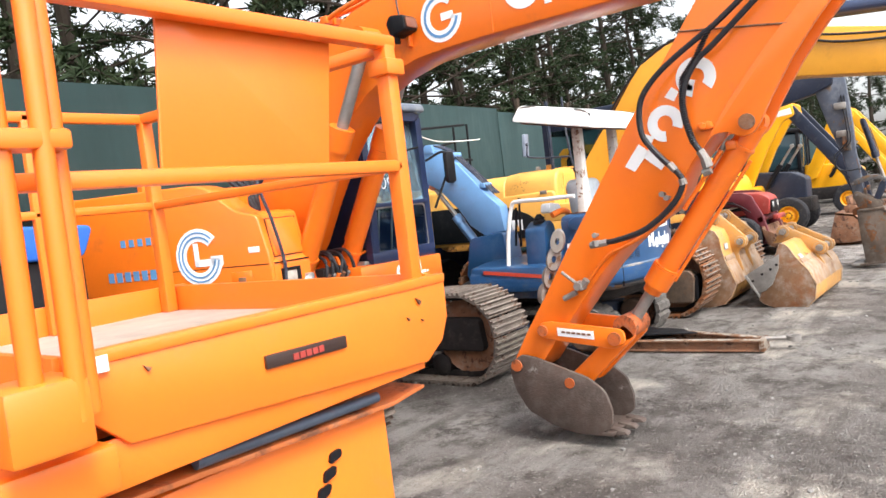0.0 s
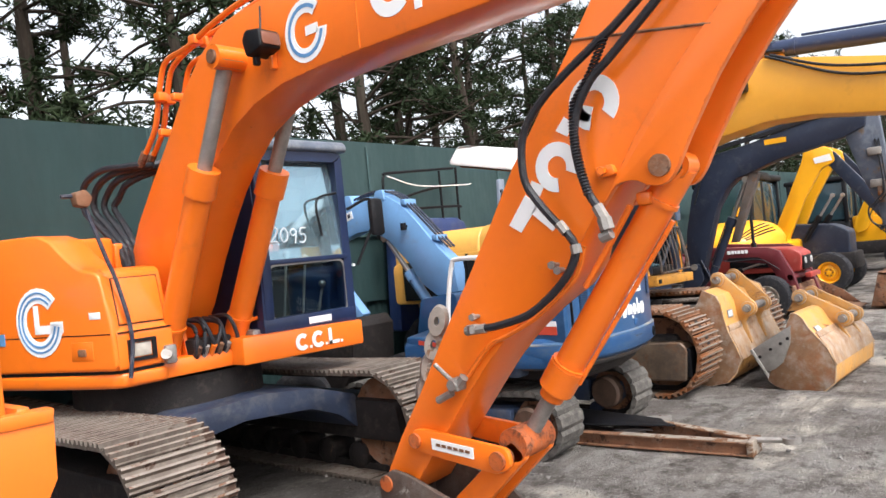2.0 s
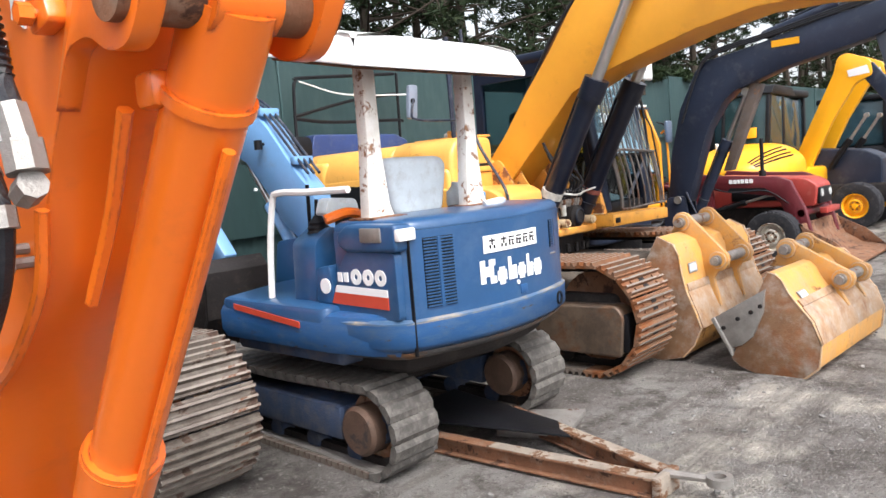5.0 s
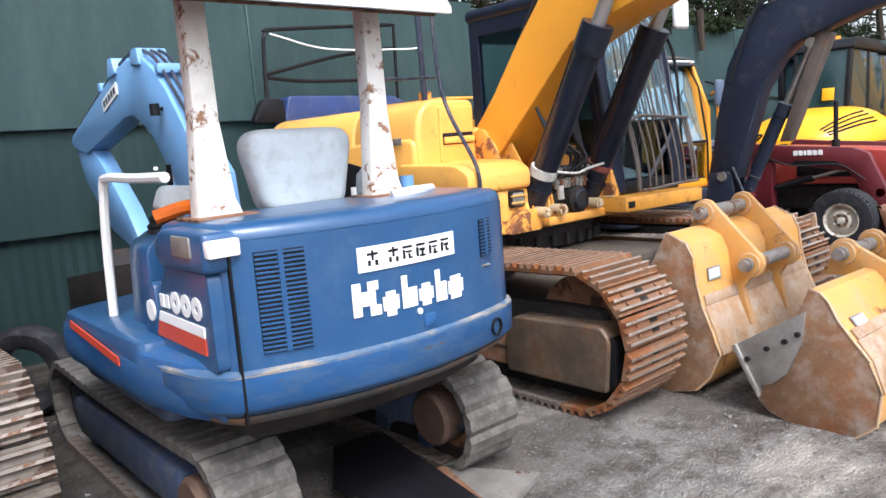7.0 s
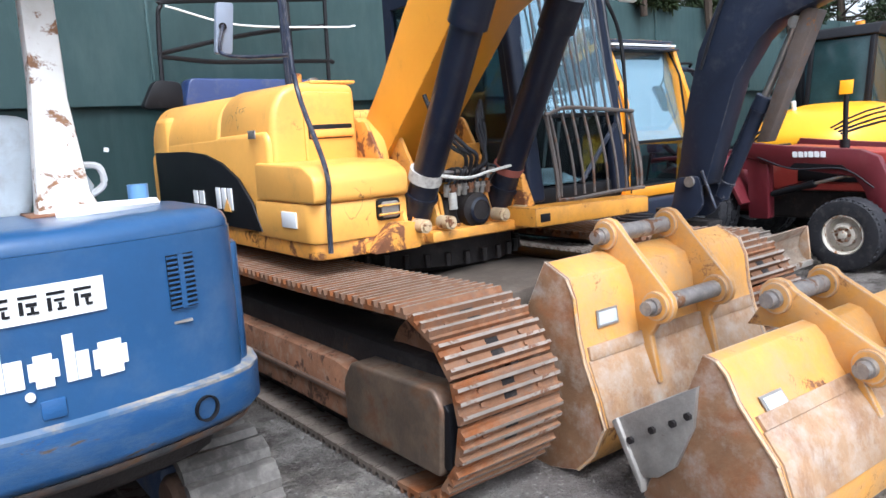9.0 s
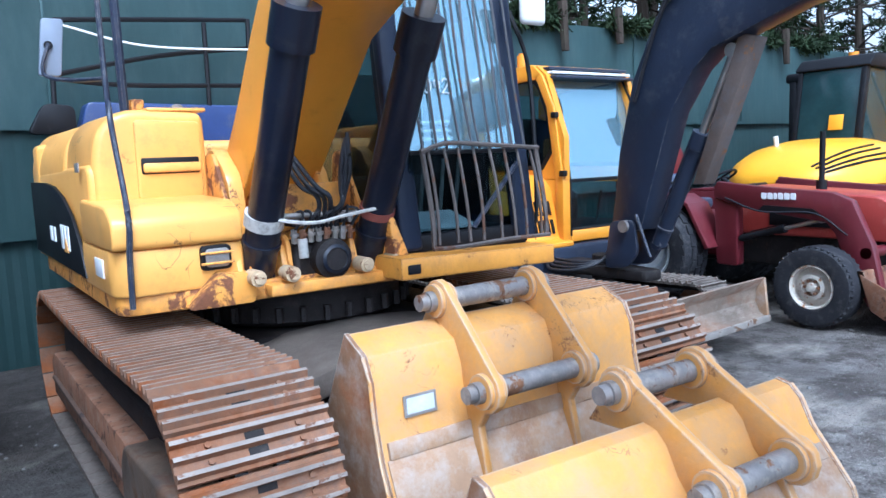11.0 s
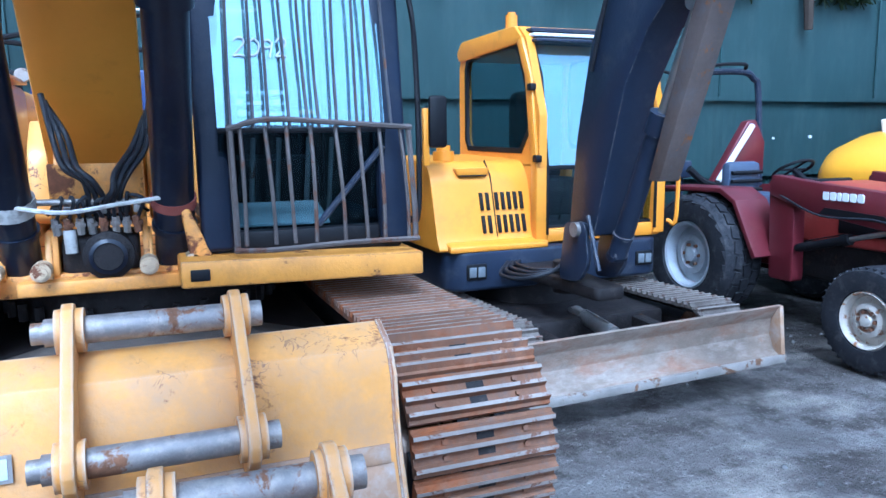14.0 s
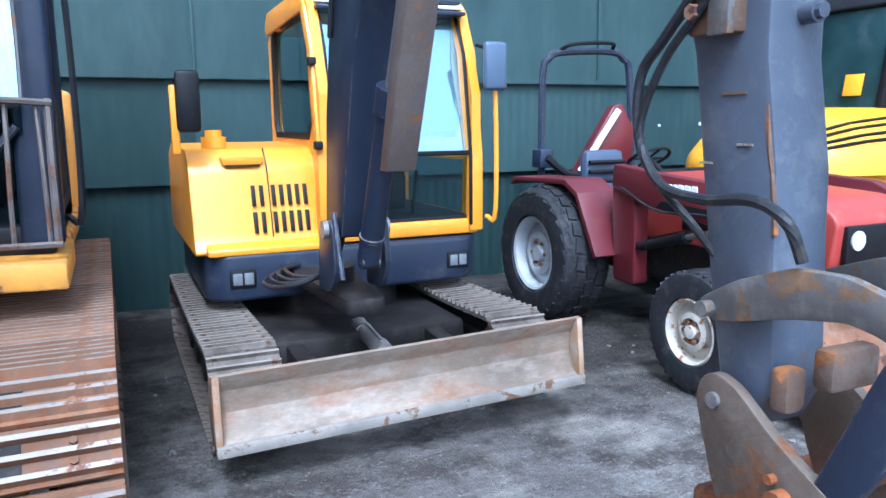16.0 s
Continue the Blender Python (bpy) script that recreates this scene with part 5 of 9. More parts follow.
def yellow_excavator():
    t = thing("excavator", (10.65, 4.5, 0), "large yellow and black tracked excavator with barred cab windscreen", "excavator", "parked machines")
    for xc in (9.57, 11.70):
        crawler(t, xc, 0.56, 2.38, 5.75, 0.84, 0.172, 0.026, 3, shoe_steel, under_dark, "yellow_shoe")
        for sx in (-1, 1):
            xa, xb = sorted((xc + sx * 0.10, xc + sx * 0.285))
            part("track_guard", prism(B(), rounded([(2.50, 0.16), (2.47, 0.47), (2.53, 0.54), (3.18, 0.52), (3.26, 0.42), (3.26, 0.16)], 0.035), "x", xa, xb, 0.018, 3), guard_steel, t, "rubbed brown steel idler guard")
            part("guard_slot", prism(B(), rounded([(2.445, 0.20), (2.445, 0.46), (2.48, 0.49), (2.50, 0.40), (2.50, 0.20)], 0.02), "x", xa + 0.02, xb - 0.005, 0.006), black, t)
            xa, xb = sorted((xc + sx * 0.10, xc + sx * 0.25))
            part("side_frame", prism(B(), [(3.22, 0.18), (3.22, 0.44), (3.4, 0.47), (5.3, 0.47), (5.4, 0.40), (5.4, 0.18)], "x", xa, xb, 0.012), rusty, t)
            part("frame_ledge", box(B(), (xc + sx * 0.18 - 0.09, 3.24, 0.30), (xc + sx * 0.18 + 0.09, 5.3, 0.325), 0.006), dark_rust, t)
    part("cross_frame", prism(B(), rounded([(9.8, 0.28), (11.5, 0.28), (11.5, 0.60), (11.0, 0.70), (10.2, 0.70), (9.8, 0.60)], 0.05), "y", 3.75, 5.0, 0.03), under_dark, t)
    part("cross_arch", prism(B(), [(9.78, 0.55), (9.95, 0.63), (10.25, 0.705), (10.65, 0.735), (11.05, 0.705), (11.35, 0.63), (11.52, 0.55), (11.52, 0.40), (11.3, 0.52), (11.0, 0.60), (10.65, 0.63), (10.3, 0.60), (10.0, 0.52), (9.78, 0.40)], "y", 3.05, 3.8, 0.015), surface("muddy_frame", (0.085, 0.066, 0.052), 0.8, vary=0.3, scale=3, dirt=(0.12, 0.10, 0.08), dirt_amount=0.4, bump=0.4), t)
    ring = B()
    lathe(ring, [(0, 0.72), (0.58, 0.72), (0.62, 0.75), (0.62, 0.93), (0, 0.93)], (10.6, 4.35, 0), (0, 0, 1), 48)
    part("slew_ring", ring, under_dark, t)
    for k in range(32):
        a = 2 * math.pi * k / 32
        part("ring_bolt", rod(B(), (10.6 + 0.66 * math.cos(a), 4.35 + 0.66 * math.sin(a), 0.76), (10.6 + 0.66 * math.cos(a), 4.35 + 0.66 * math.sin(a), 0.84), 0.022, seg=6), under_dark, t)
    # house
    part("deck", prism(B(), rounded([(9.42, 3.68), (10.05, 3.64), (11.8, 3.6), (11.82, 6.0), (11.3, 6.55), (10.0, 6.55), (9.42, 6.0)], 0.08), "z", 0.93, 1.03, 0.015), rusty_yellow, t)
    part("lower_casing", prism(B(), rounded([(9.40, 3.72), (9.46, 3.64), (10.02, 3.66), (10.02, 4.4), (9.40, 4.4)], 0.04), "z", 1.02, 1.24, 0.02), digger_yellow, t)
    part("step_casing", prism(B(), rounded([(3.62, 1.24), (3.62, 1.38), (3.74, 1.44), (4.35, 1.46), (4.35, 1.24)], 0.04), "x", 9.40, 10.0, 0.03, 3), digger_yellow, t)
    hood_front = rounded([(9.45, 1.36), (9.45, 1.66), (9.475, 1.79), (9.54, 1.875), (9.64, 1.915), (10.03, 1.90), (10.04, 1.36)], 0.06, 5)
    part("front_hood", prism(B(), hood_front, "y", 4.18, 4.98, 0.045, 4), digger_yellow, t)
    part("hood_panel", prism(B(), rounded([(9.66, 1.44), (9.66, 1.86), (10.0, 1.85), (10.0, 1.44)], 0.03), "y", 4.165, 4.20, 0.012), digger_yellow, t)
    rec = B()
    box(rec, (9.68, 4.158, 1.575), (9.985, 4.19, 1.665), 0.012)
    part("hood_grip", box(B(), (9.69, 4.145, 1.585), (9.99, 4.18, 1.635), 0.012), digger_yellow, t)
    part("grip_slot", rec, black, t)
    sidep = rounded([(4.2, 1.28), (4.2, 1.64), (6.2, 1.60), (6.42, 1.5), (6.42, 1.0), (4.6, 1.0)], 0.07, 4)
    part("rear_hood", prism(B(), sidep, "x", 9.425, 10.03, 0.03, 3), digger_yellow, t)
    rear_top = rounded([(9.428, 1.36), (9.428, 1.64), (9.46, 1.77), (9.53, 1.86), (9.64, 1.90), (10.03, 1.89), (10.03, 1.36)], 0.06, 5)
    part("rear_hood_top", prism(B(), rear_top, "y", 4.96, 6.36, 0.03, 3), digger_yellow, t)
    part("engine_cover", box(B(), (10.1, 5.1, 1.0), (11.75, 6.45, 1.78), 0.05, seg=3), digger_yellow, t)
    part("counterweight", prism(B(), rounded([(9.41, 5.9), (11.82, 5.9), (11.8, 6.3), (11.2, 6.62), (10.1, 6.62), (9.43, 6.3)], 0.12, 4), "z", 1.0, 1.80, 0.05, 3), digger_yellow, t)
    part("black_panel", prism(B(), [(6.2, 1.05), (6.2, 1.54), (5.5, 1.54), (5.15, 1.52), (4.85, 1.46), (4.6, 1.36), (4.42, 1.22), (4.30, 1.05)], "x", 9.392, 9.412, 0.004), black, t, "black side panel with curved top")
    lg = B()
    for i in range(3):
        box(lg, (9.384, 4.70 + i * 0.1, 1.16), (9.392, 4.77 + i * 0.1, 1.30), 0.002)
    part("white_logo_bars", lg, logo_white, t)
    part("yellow_logo_triangle", prism(B(), [(4.72, 1.15), (4.84, 1.15), (4.78, 1.23)], "x", 9.379, 9.384, 0), digger_yellow, t)
    part("model_number_bars", box(box(B(), (9.384, 5.2, 1.18), (9.392, 5.28, 1.27), 0), (9.384, 5.32, 1.18), (9.392, 5.40, 1.27), 0), logo_white, t)
    part("side_badge", box(B(), (9.402, 4.30, 1.60), (9.410, 4.40, 1.65), 0.003), dull_steel, t)
    part("side_label", box(B(), (9.392, 3.84, 1.10), (9.399, 4.02, 1.19), 0.002), logo_white, t)
    part("headlamp_housing", prism(B(), rounded([(9.79, 1.11), (9.94, 1.11), (9.94, 1.23), (9.79, 1.23)], 0.025), "y", 3.628, 3.67, 0.008), black, t)
    for z_ in (1.145, 1.195):
        part("lamp_guard_bar", rod(B(), (9.785, 3.612, z_), (9.945, 3.612, z_), 0.006, seg=6), digger_yellow, t)
    part("headlamp", prism(B(), rounded([(9.81, 1.125), (9.925, 1.125), (9.925, 1.215), (9.81, 1.215)], 0.02), "y", 3.619, 3.632, 0.006), dull_steel, t)
    part("bent_step", prism(B(), rounded([(9.70, 0.94), (10.02, 0.94), (10.04, 1.08), (9.86, 1.10)], 0.02), "y", 3.56, 3.72, 0.01), rusty_yellow, t)
    part("fuel_cap", box(B(), (9.70, 4.35, 1.89), (9.77, 4.43, 1.98), 0.012), rusty_yellow, t)
    part("hood_lip", box(B(), (9.74, 4.2, 1.905), (10.05, 4.9, 1.925), 0.006), digger_yellow, t)
    part("pressure_gauge", rod(B(), (10.05, 4.72, 1.95), (10.05, 4.76, 1.95), 0.038, seg=20), dull_steel, t)
    # boom
    x0, x1 = 10.20, 10.64
    boom = [(4.45, 1.35), (4.3, 1.28), (4.13, 1.45), (3.73, 1.84), (3.37, 2.2), (3.05, 2.33), (2.7, 2.42), (2.25, 2.53), (1.8, 2.6), (1.4, 2.59), (0.3, 2.43), (-0.7, 2.28), (-0.95, 2.36), (-0.95, 2.55), (0.25, 2.89), (1.35, 3.14), (1.7, 3.21), (2.1, 3.28), (2.5, 3.33), (2.85, 3.26), (3.2, 3.08), (3.36, 2.90), (3.6, 2.58), (3.87, 2.27), (4.14, 1.92), (4.36, 1.68)]
    bo = part("boom", prism(B(), boom, "x", x0, x1, 0.014), boom_yellow, t)
    for a, b in ((x0 - 0.09, x0), (x1, x1 + 0.09)):
        part("boom_foot_plate", prism(B(), rounded([(4.05, 1.2), (4.62, 1.2), (4.55, 1.62), (4.36, 1.72), (4.12, 1.55)], 0.08), "x", a, b, 0.01), digger_yellow, t)
    for x_ in (x0 - 0.10, x1 + 0.10):
        cylinder(t, (x_, 3.74, 1.04), (x_, 2.67, 2.98), 0.088, black_cyl, 0.63, name="lift_cylinder")
        for s in (-0.13, 0.105):
            part("cylinder_bracket", prism(B(), rounded([(3.6, 0.96), (3.92, 0.96), (3.84, 1.2), (3.68, 1.2)], 0.05), "x", x_ + s, x_ + s + 0.03, 0.006), digger_yellow, t)
    part("cylinder_pin_boss", rod(B(), (x0 - 0.19, 2.67, 2.98), (x1 + 0.19, 2.67, 2.98), 0.06), black, bo)
    part("white_strap", tube(rod(B(), (x0 - 0.10, 3.60, 1.31), (x0 - 0.10, 3.57, 1.37), 0.099, seg=18), [(x0 - 0.1, 3.5, 1.34), (x0 + 0.1, 3.46, 1.31), (x0 + 0.3, 3.5, 1.33), (x1 + 0.1, 3.5, 1.36)], 0.010, 6, 6), strap_grey, t)
    part("red_strap", rod(B(), (x1 + 0.10, 3.595, 1.315), (x1 + 0.10, 3.575, 1.355), 0.098, seg=18), surface("faded_red_strap", (0.25, 0.07, 0.05), 0.8, vary=0.3, bump=0.3), t)
    # arm cylinder on the boom's back, and lamps
    part("arm_cylinder_bracket", prism(B(), [(1.9, 3.22), (1.6, 3.2), (1.66, 3.36), (1.78, 3.38)], "x", 10.36, 10.48, 0.01), digger_yellow, bo)
    cylinder(t, (10.42, 1.72, 3.33), (10.42, -0.75, 3.10), 0.085, surface("blue_black_cylinder", (0.03, 0.045, 0.10), 0.35, vary=0.2, dirt=(0.1, 0.1, 0.12), dirt_amount=0.2, bump=0.08), 0.75, name="arm_cylinder")
    part("work_lamp", box(B(), (10.06, 1.93, 2.92), (10.2, 2.06, 3.03), 0.03), black, bo)
    for k in range(3):
        hose(bo, [(x0 + 0.06 + k * 0.05, 3.95, 2.2), (x0 + 0.04 + k * 0.05, 3.45, 2.86), (x0 + 0.04 + k * 0.05, 2.9, 3.27), (x0 + 0.05 + k * 0.05, 2.2, 3.36), (x0 + 0.05 + k * 0.05, 1.6, 3.27)], 0.016, rusty if k == 1 else hose_mat)
    hose(bo, [(x0 - 0.02, 1.7, 3.24), (x0 - 0.03, 1.2, 3.02), (x0 - 0.03, 0.6, 2.9), (x0 - 0.02, 0.0, 2.84)], 0.014)
    hose(bo, [(x0 - 0.02, 1.75, 3.24), (x0 - 0.03, 1.1, 2.92), (x0 - 0.03, 0.5, 2.82), (x0 - 0.02, -0.1, 2.80)], 0.014)
    hose(bo, [(x0 - 0.01, 2.55, 3.30), (x0 - 0.03, 2.35, 3.20), (x0 - 0.02, 2.2, 3.05), (x0 - 0.02, 2.02, 2.98)], 0.008)
    # arm hanging beyond the path's near side
    arm = [(-0.75, 2.55), (-0.95, 3.15), (-1.2, 3.2), (-1.75, 1.2), (-1.7, 0.75), (-1.55, 0.72), (-1.15, 1.9)]
    ar = part("arm", prism(B(), arm, "x", 10.27, 10.57, 0.012), digger_yellow, t)
    bkt = B()
    prism(bkt, [(-1.75, 0.75), (-1.5, 0.72), (-1.15, 0.45), (-1.1, 0.15), (-1.35, 0.02), (-1.8, 0.05), (-1.8, 0.1), (-1.38, 0.08), (-1.17, 0.2), (-1.21, 0.42), (-1.55, 0.62)], "x", 10.0, 10.84, 0.005)
    part("bucket", bkt, bucket_steel, t)
    for x_ in (10.03, 10.235, 10.60, 10.80):
        part("bracket_plate", prism(B(), rounded([(3.62, 1.0), (4.05, 1.0), (4.22, 1.45), (4.20, 1.66), (4.10, 1.68), (3.86, 1.30), (3.66, 1.22)], 0.05), "x", x_, x_ + 0.025, 0.005), rusty_yellow, t)
    # hydraulic clutter between the cylinders
    part("valve_block", box(B(), (10.27, 3.64, 1.0), (10.585, 3.95, 1.19), 0.035, seg=3), under_dark, t)
    part("pump_drum", lathe(B(), [(0, -0.11), (0.06, -0.11), (0.075, -0.09), (0.105, -0.08), (0.105, 0.06), (0, 0.06)], (10.46, 3.65, 1.105), (0, 1, 0), 24), under_dark, t)
    part("drum_ring", lathe(B(), [(0.062, -0.008), (0.078, 0), (0.062, 0.008)], (10.46, 3.54, 1.105), (0, 1, 0), 20), black_cyl, t)
    part("filter_pot", rod(B(), (10.315, 3.62, 1.12), (10.31, 3.62, 1.22), 0.026, seg=14), strap_grey, t)
    rgc = random.Random(8)
    for k in range(3):
        d = 0.028 * k
        hose(t, [(10.235 + d * 0.4, 3.74, 1.80 - d), (10.27 + d, 3.68, 1.62), (10.31 + d, 3.60 - d, 1.49), (10.385 + d * 0.7, 3.57 - d, 1.43), (10.395 + d * 1.2, 3.60, 1.33), (10.36 + d * 1.6, 3.68, 1.2)], 0.013)
        hose(t, [(10.665 - d * 0.4, 3.74, 1.76 - d), (10.64 - d, 3.68, 1.57), (10.565 - d, 3.60 - d, 1.46), (10.53 - d * 0.6, 3.58 - d, 1.39), (10.515 - d * 1.2, 3.62, 1.30), (10.55 - d * 1.5, 3.68, 1.18)], 0.013)
    for k in range(8):
        xa = 10.265 + 0.046 * k
        part("hose_fitting", rod(rod(B(), (xa, 3.62, 1.20), (xa + rgc.uniform(-0.01, 0.01), 3.605, 1.27), 0.017, seg=6), (xa, 3.61, 1.235), (xa, 3.608, 1.25), 0.023, seg=6), (dull_steel, rusty, pin_grey)[k % 3], t)
        part("valve_spool", box(B(), (xa - 0.016, 3.60, 1.285), (xa + 0.016, 3.70, 1.325), 0.006), (black, dull_steel, rusty)[k % 3], t)
        hose(t, [(xa, 3.61, 1.26), (xa + rgc.uniform(-0.03, 0.03), 3.56, 1.33 + rgc.uniform(0, 0.04)), (xa + rgc.uniform(-0.06, 0.06), 3.60, 1.36), (xa + rgc.uniform(-0.05, 0.05), 3.72, 1.28)], 0.008)
    part("pipe_bar", rod(B(), (10.14, 3.60, 1.345), (10.70, 3.60, 1.335), 0.014, seg=8), dull_steel, t)
    part("cross_plate", prism(B(), [(3.74, 1.22), (3.70, 1.50), (3.73, 1.50), (3.77, 1.22)], "x", 10.235, 10.62, 0.006), rusty_yellow, t)
    for x_ in (10.02, 10.20, 10.62, 10.80):
        part("foot_boss", rod(rod(B(), (x_, 3.50, 1.06), (x_, 3.60, 1.06), 0.04, seg=14), (x_, 3.485, 1.06), (x_, 3.50, 1.06), 0.028, seg=8), cream_boss, t)
    part("floor_plate", box(B(), (10.1, 3.55, 0.95), (10.75, 3.9, 1.01), 0.01), rusty_yellow, t)
    # lamp cable and mirror post on the casing's front corner
    part("mirror_post", tube(B(), [(9.46, 3.60, 0.98), (9.465, 3.60, 1.2), (9.475, 3.61, 1.42), (9.497, 3.9, 1.86), (9.505, 3.98, 2.3), (9.51, 4.0, 2.8)], 0.014, 8, 6), boom_grey, t)
    part("mirror_arm", tube(B(), [(9.50, 3.96, 2.04), (9.40, 4.3, 2.065), (9.325, 4.46, 2.10), (9.315, 4.47, 2.16), (9.345, 4.475, 2.25), (9.35, 4.49, 2.27)], 0.011, 6, 6), boom_grey, t)
    part("mirror", prism(B(), rounded([(9.295, 2.105), (9.40, 2.105), (9.435, 2.40), (9.33, 2.40)], 0.02), "y", 4.49, 4.53, 0.012), surface("grey_mirror_back", (0.22, 0.25, 0.31), 0.4, vary=0.1, bump=0.05), t)
    part("mirror_clamp", rod(B(), (9.35, 4.475, 2.26), (9.35, 4.492, 2.26), 0.022, seg=10), black, t)
    part("handrail", tube(B(), [(9.655, 4.3, 1.88), (9.65, 4.3, 2.3), (9.645, 4.3, 2.8)], 0.024, 8, 3), boom_grey, t)
    # cab
    cab = part("cab", box(B(), (10.86, 3.55, 1.06), (11.80, 5.05, 1.18), 0.02), black, t, "black cab behind welded bars")
    part("cab_side", strip(B(), [(3.66, 1.22), (4.95, 1.22), (4.95, 2.5), (3.82, 2.5)], [(3.52, 1.1), (5.05, 1.1), (5.05, 2.66), (3.72, 2.66)], "x", 10.86, 10.92), navy_cab, cab)
    part("cab_side", strip(B(), [(3.66, 1.22), (4.95, 1.22), (4.95, 2.5), (3.82, 2.5)], [(3.52, 1.1), (5.05, 1.1), (5.05, 2.66), (3.72, 2.66)], "x", 11.74, 11.80), navy_cab, cab)
    part("door", box(B(), (11.745, 3.9, 1.12), (11.79, 5.0, 1.7), 0.01), black, cab)
    slab_pane(cab, [(3.66, 1.22), (4.95, 1.22), (4.95, 2.5), (3.82, 2.5)], "x", 10.885, 0.006, glass, name="side_window")
    slab_pane(cab, [(3.66, 1.22), (4.95, 1.22), (4.95, 2.5), (3.82, 2.5)], "x", 11.77, 0.006, glass, name="side_window")
    for xa, xb in ((10.845, 10.985), (11.68, 11.835)):
        part("front_pillar", prism(B(), [(3.50, 1.1), (3.58, 1.1), (3.80, 2.62), (3.72, 2.62)], "x", xa, xb, 0.025, 3), navy_cab, cab)
    part("roof", box(B(), (10.84, 3.66, 2.62), (11.82, 5.1, 2.74), 0.05, seg=3), navy_cab, cab)
    part("back_wall", box(B(), (10.88, 5.0, 1.1), (11.78, 5.05, 1.75), 0.01), black, cab)
    part("back_wall", box(B(), (10.88, 5.0, 2.45), (11.78, 5.05, 2.65), 0.01), black, cab)
    leaning_pane(cab, 10.94, 11.72, (3.555, 1.64), (3.742, 2.62), dusty_glass, "windscreen")
    leaning_pane(cab, 10.94, 11.72, (3.60, 1.16), (3.548, 1.64), lower_glass, "lower_windscreen")
    part("windscreen_rail", box(B(), (10.94, 3.535, 1.625), (11.72, 3.57, 1.65), 0.006), black, cab)
    seat = B()
    box(seat, (11.08, 4.25, 1.18), (11.56, 4.75, 1.5), 0.06)
    box(seat, (11.1, 4.66, 1.45), (11.54, 4.82, 2.2), 0.07)
    part("seat", seat, black, cab)
    part("dash_paper", prism(B(), [(3.62, 1.19), (3.90, 1.27), (3.90, 1.28), (3.62, 1.20)], "x", 11.0, 11.45, 0), white, cab, "white tray on the cab floor")
    part("wiper_arm", rod(B(), (11.70, 3.53, 1.56), (11.38, 3.56, 1.19), 0.016, seg=6), boom_grey, cab)
    for x_ in (11.12, 11.25, 11.4, 11.52):
        part("control_lever", rod(B(), (x_, 3.95, 1.18), (x_ + 0.02, 3.9, 1.6), 0.013, seg=8), dull_steel, cab)
    part("beacon", rod(B(), (11.7, 4.2, 2.74), (11.7, 4.2, 2.86), 0.05), amber, cab)
    # cage: vertical bars, bellied out below, and cross bars
    def cage_y(z):
        return 3.44 + 0.147 * (z - 1.12) - 0.055 * math.exp(-((z - 1.35) / 0.38) ** 2)
    for k in range(8):
        x_ = 11.03 + 0.76 * k / 7 + 0.012 * math.sin(k * 1.7)
        part("lower_cage_bar", tube(B(), [(x_ - 0.012 * (z - 1.13) + 0.006 * math.sin(k * 2 + z * 5), cage_y(z) + 0.01, z) for z in (1.13, 1.3, 1.5, 1.655)], 0.0095, 6, 3), bar_grey, cab)
    for k in range(10):
        x_ = 11.0 + 0.72 * k / 9 + 0.012 * math.sin(k * 2.1)
        part("cage_bar", tube(B(), [(x_ + 0.01 * math.sin(k + z * 3), cage_y(z), z) for z in (1.645, 1.9, 2.2, 2.6)], 0.008, 6, 2), cage_mat, cab)
    for z_, bow in ((1.13, -0.02), (1.655, 0.03)):
        part("cage_crossbar", tube(B(), [(10.97, cage_y(z_) - 0.012, z_ - 0.015), (11.15, cage_y(z_) - 0.016, z_ + bow), (11.5, cage_y(z_) - 0.016, z_ + bow * 0.4), (11.83, cage_y(z_) - 0.012, z_ - 0.01)], 0.013, 6, 4), bar_grey, cab)
    for x_ in (10.985, 11.815):
        part("cage_stile", tube(B(), [(x_, cage_y(z), z) for z in (1.12, 1.3, 1.66)], 0.015, 6, 3), bar_grey, cab)
    chalked(cab, "2092", pose(11.16, 3.615, 2.01, 82, 0, 0), 0.085, "white chalked number 2092")
    rgn = random.Random(31)
    for i in range(4):
        sl, u = B(), 11.02 + rgn.uniform(0, 0.03)
        while u < (11.25 if i < 3 else 11.28):
            w_ = rgn.uniform(0.018, 0.045)
            box(sl, (u, 3.598 - i * 0.008, 1.80 - i * 0.048), (u + w_, 3.602 - i * 0.008, 1.80 - i * 0.048 + rgn.uniform(0.012, 0.022)), 0)
            u += w_ + 0.012
        part("notice_line", sl, chalk, cab)
    part("grab_rail", tube(B(), [(11.84, 3.6, 1.2), (11.90, 3.58, 1.25), (11.90, 3.62, 2.1), (11.86, 3.75, 2.5)], 0.014, 6, 6), black, cab)
    part("cab_mirror", box(B(), (11.76, 3.50, 2.38), (11.95, 3.56, 2.62), 0.05, seg=3), white, cab)
    part("floor_edge", prism(B(), [(10.74, 0.97), (11.84, 0.95), (11.84, 1.06), (10.74, 1.09)], "y", 3.36, 4.0, 0.012), edge_yellow, t)
    part("edge_plate", box(B(), (10.78, 3.352, 1.0), (10.86, 3.362, 1.05), 0.003), black, t)
    part("step_plate", prism(B(), [(10.80, 1.04), (10.90, 1.04), (10.88, 1.10), (10.80, 1.30), (10.76, 1.30)], "y", 3.5, 3.9, 0.015), rusty_yellow, t)


yellow_excavator()

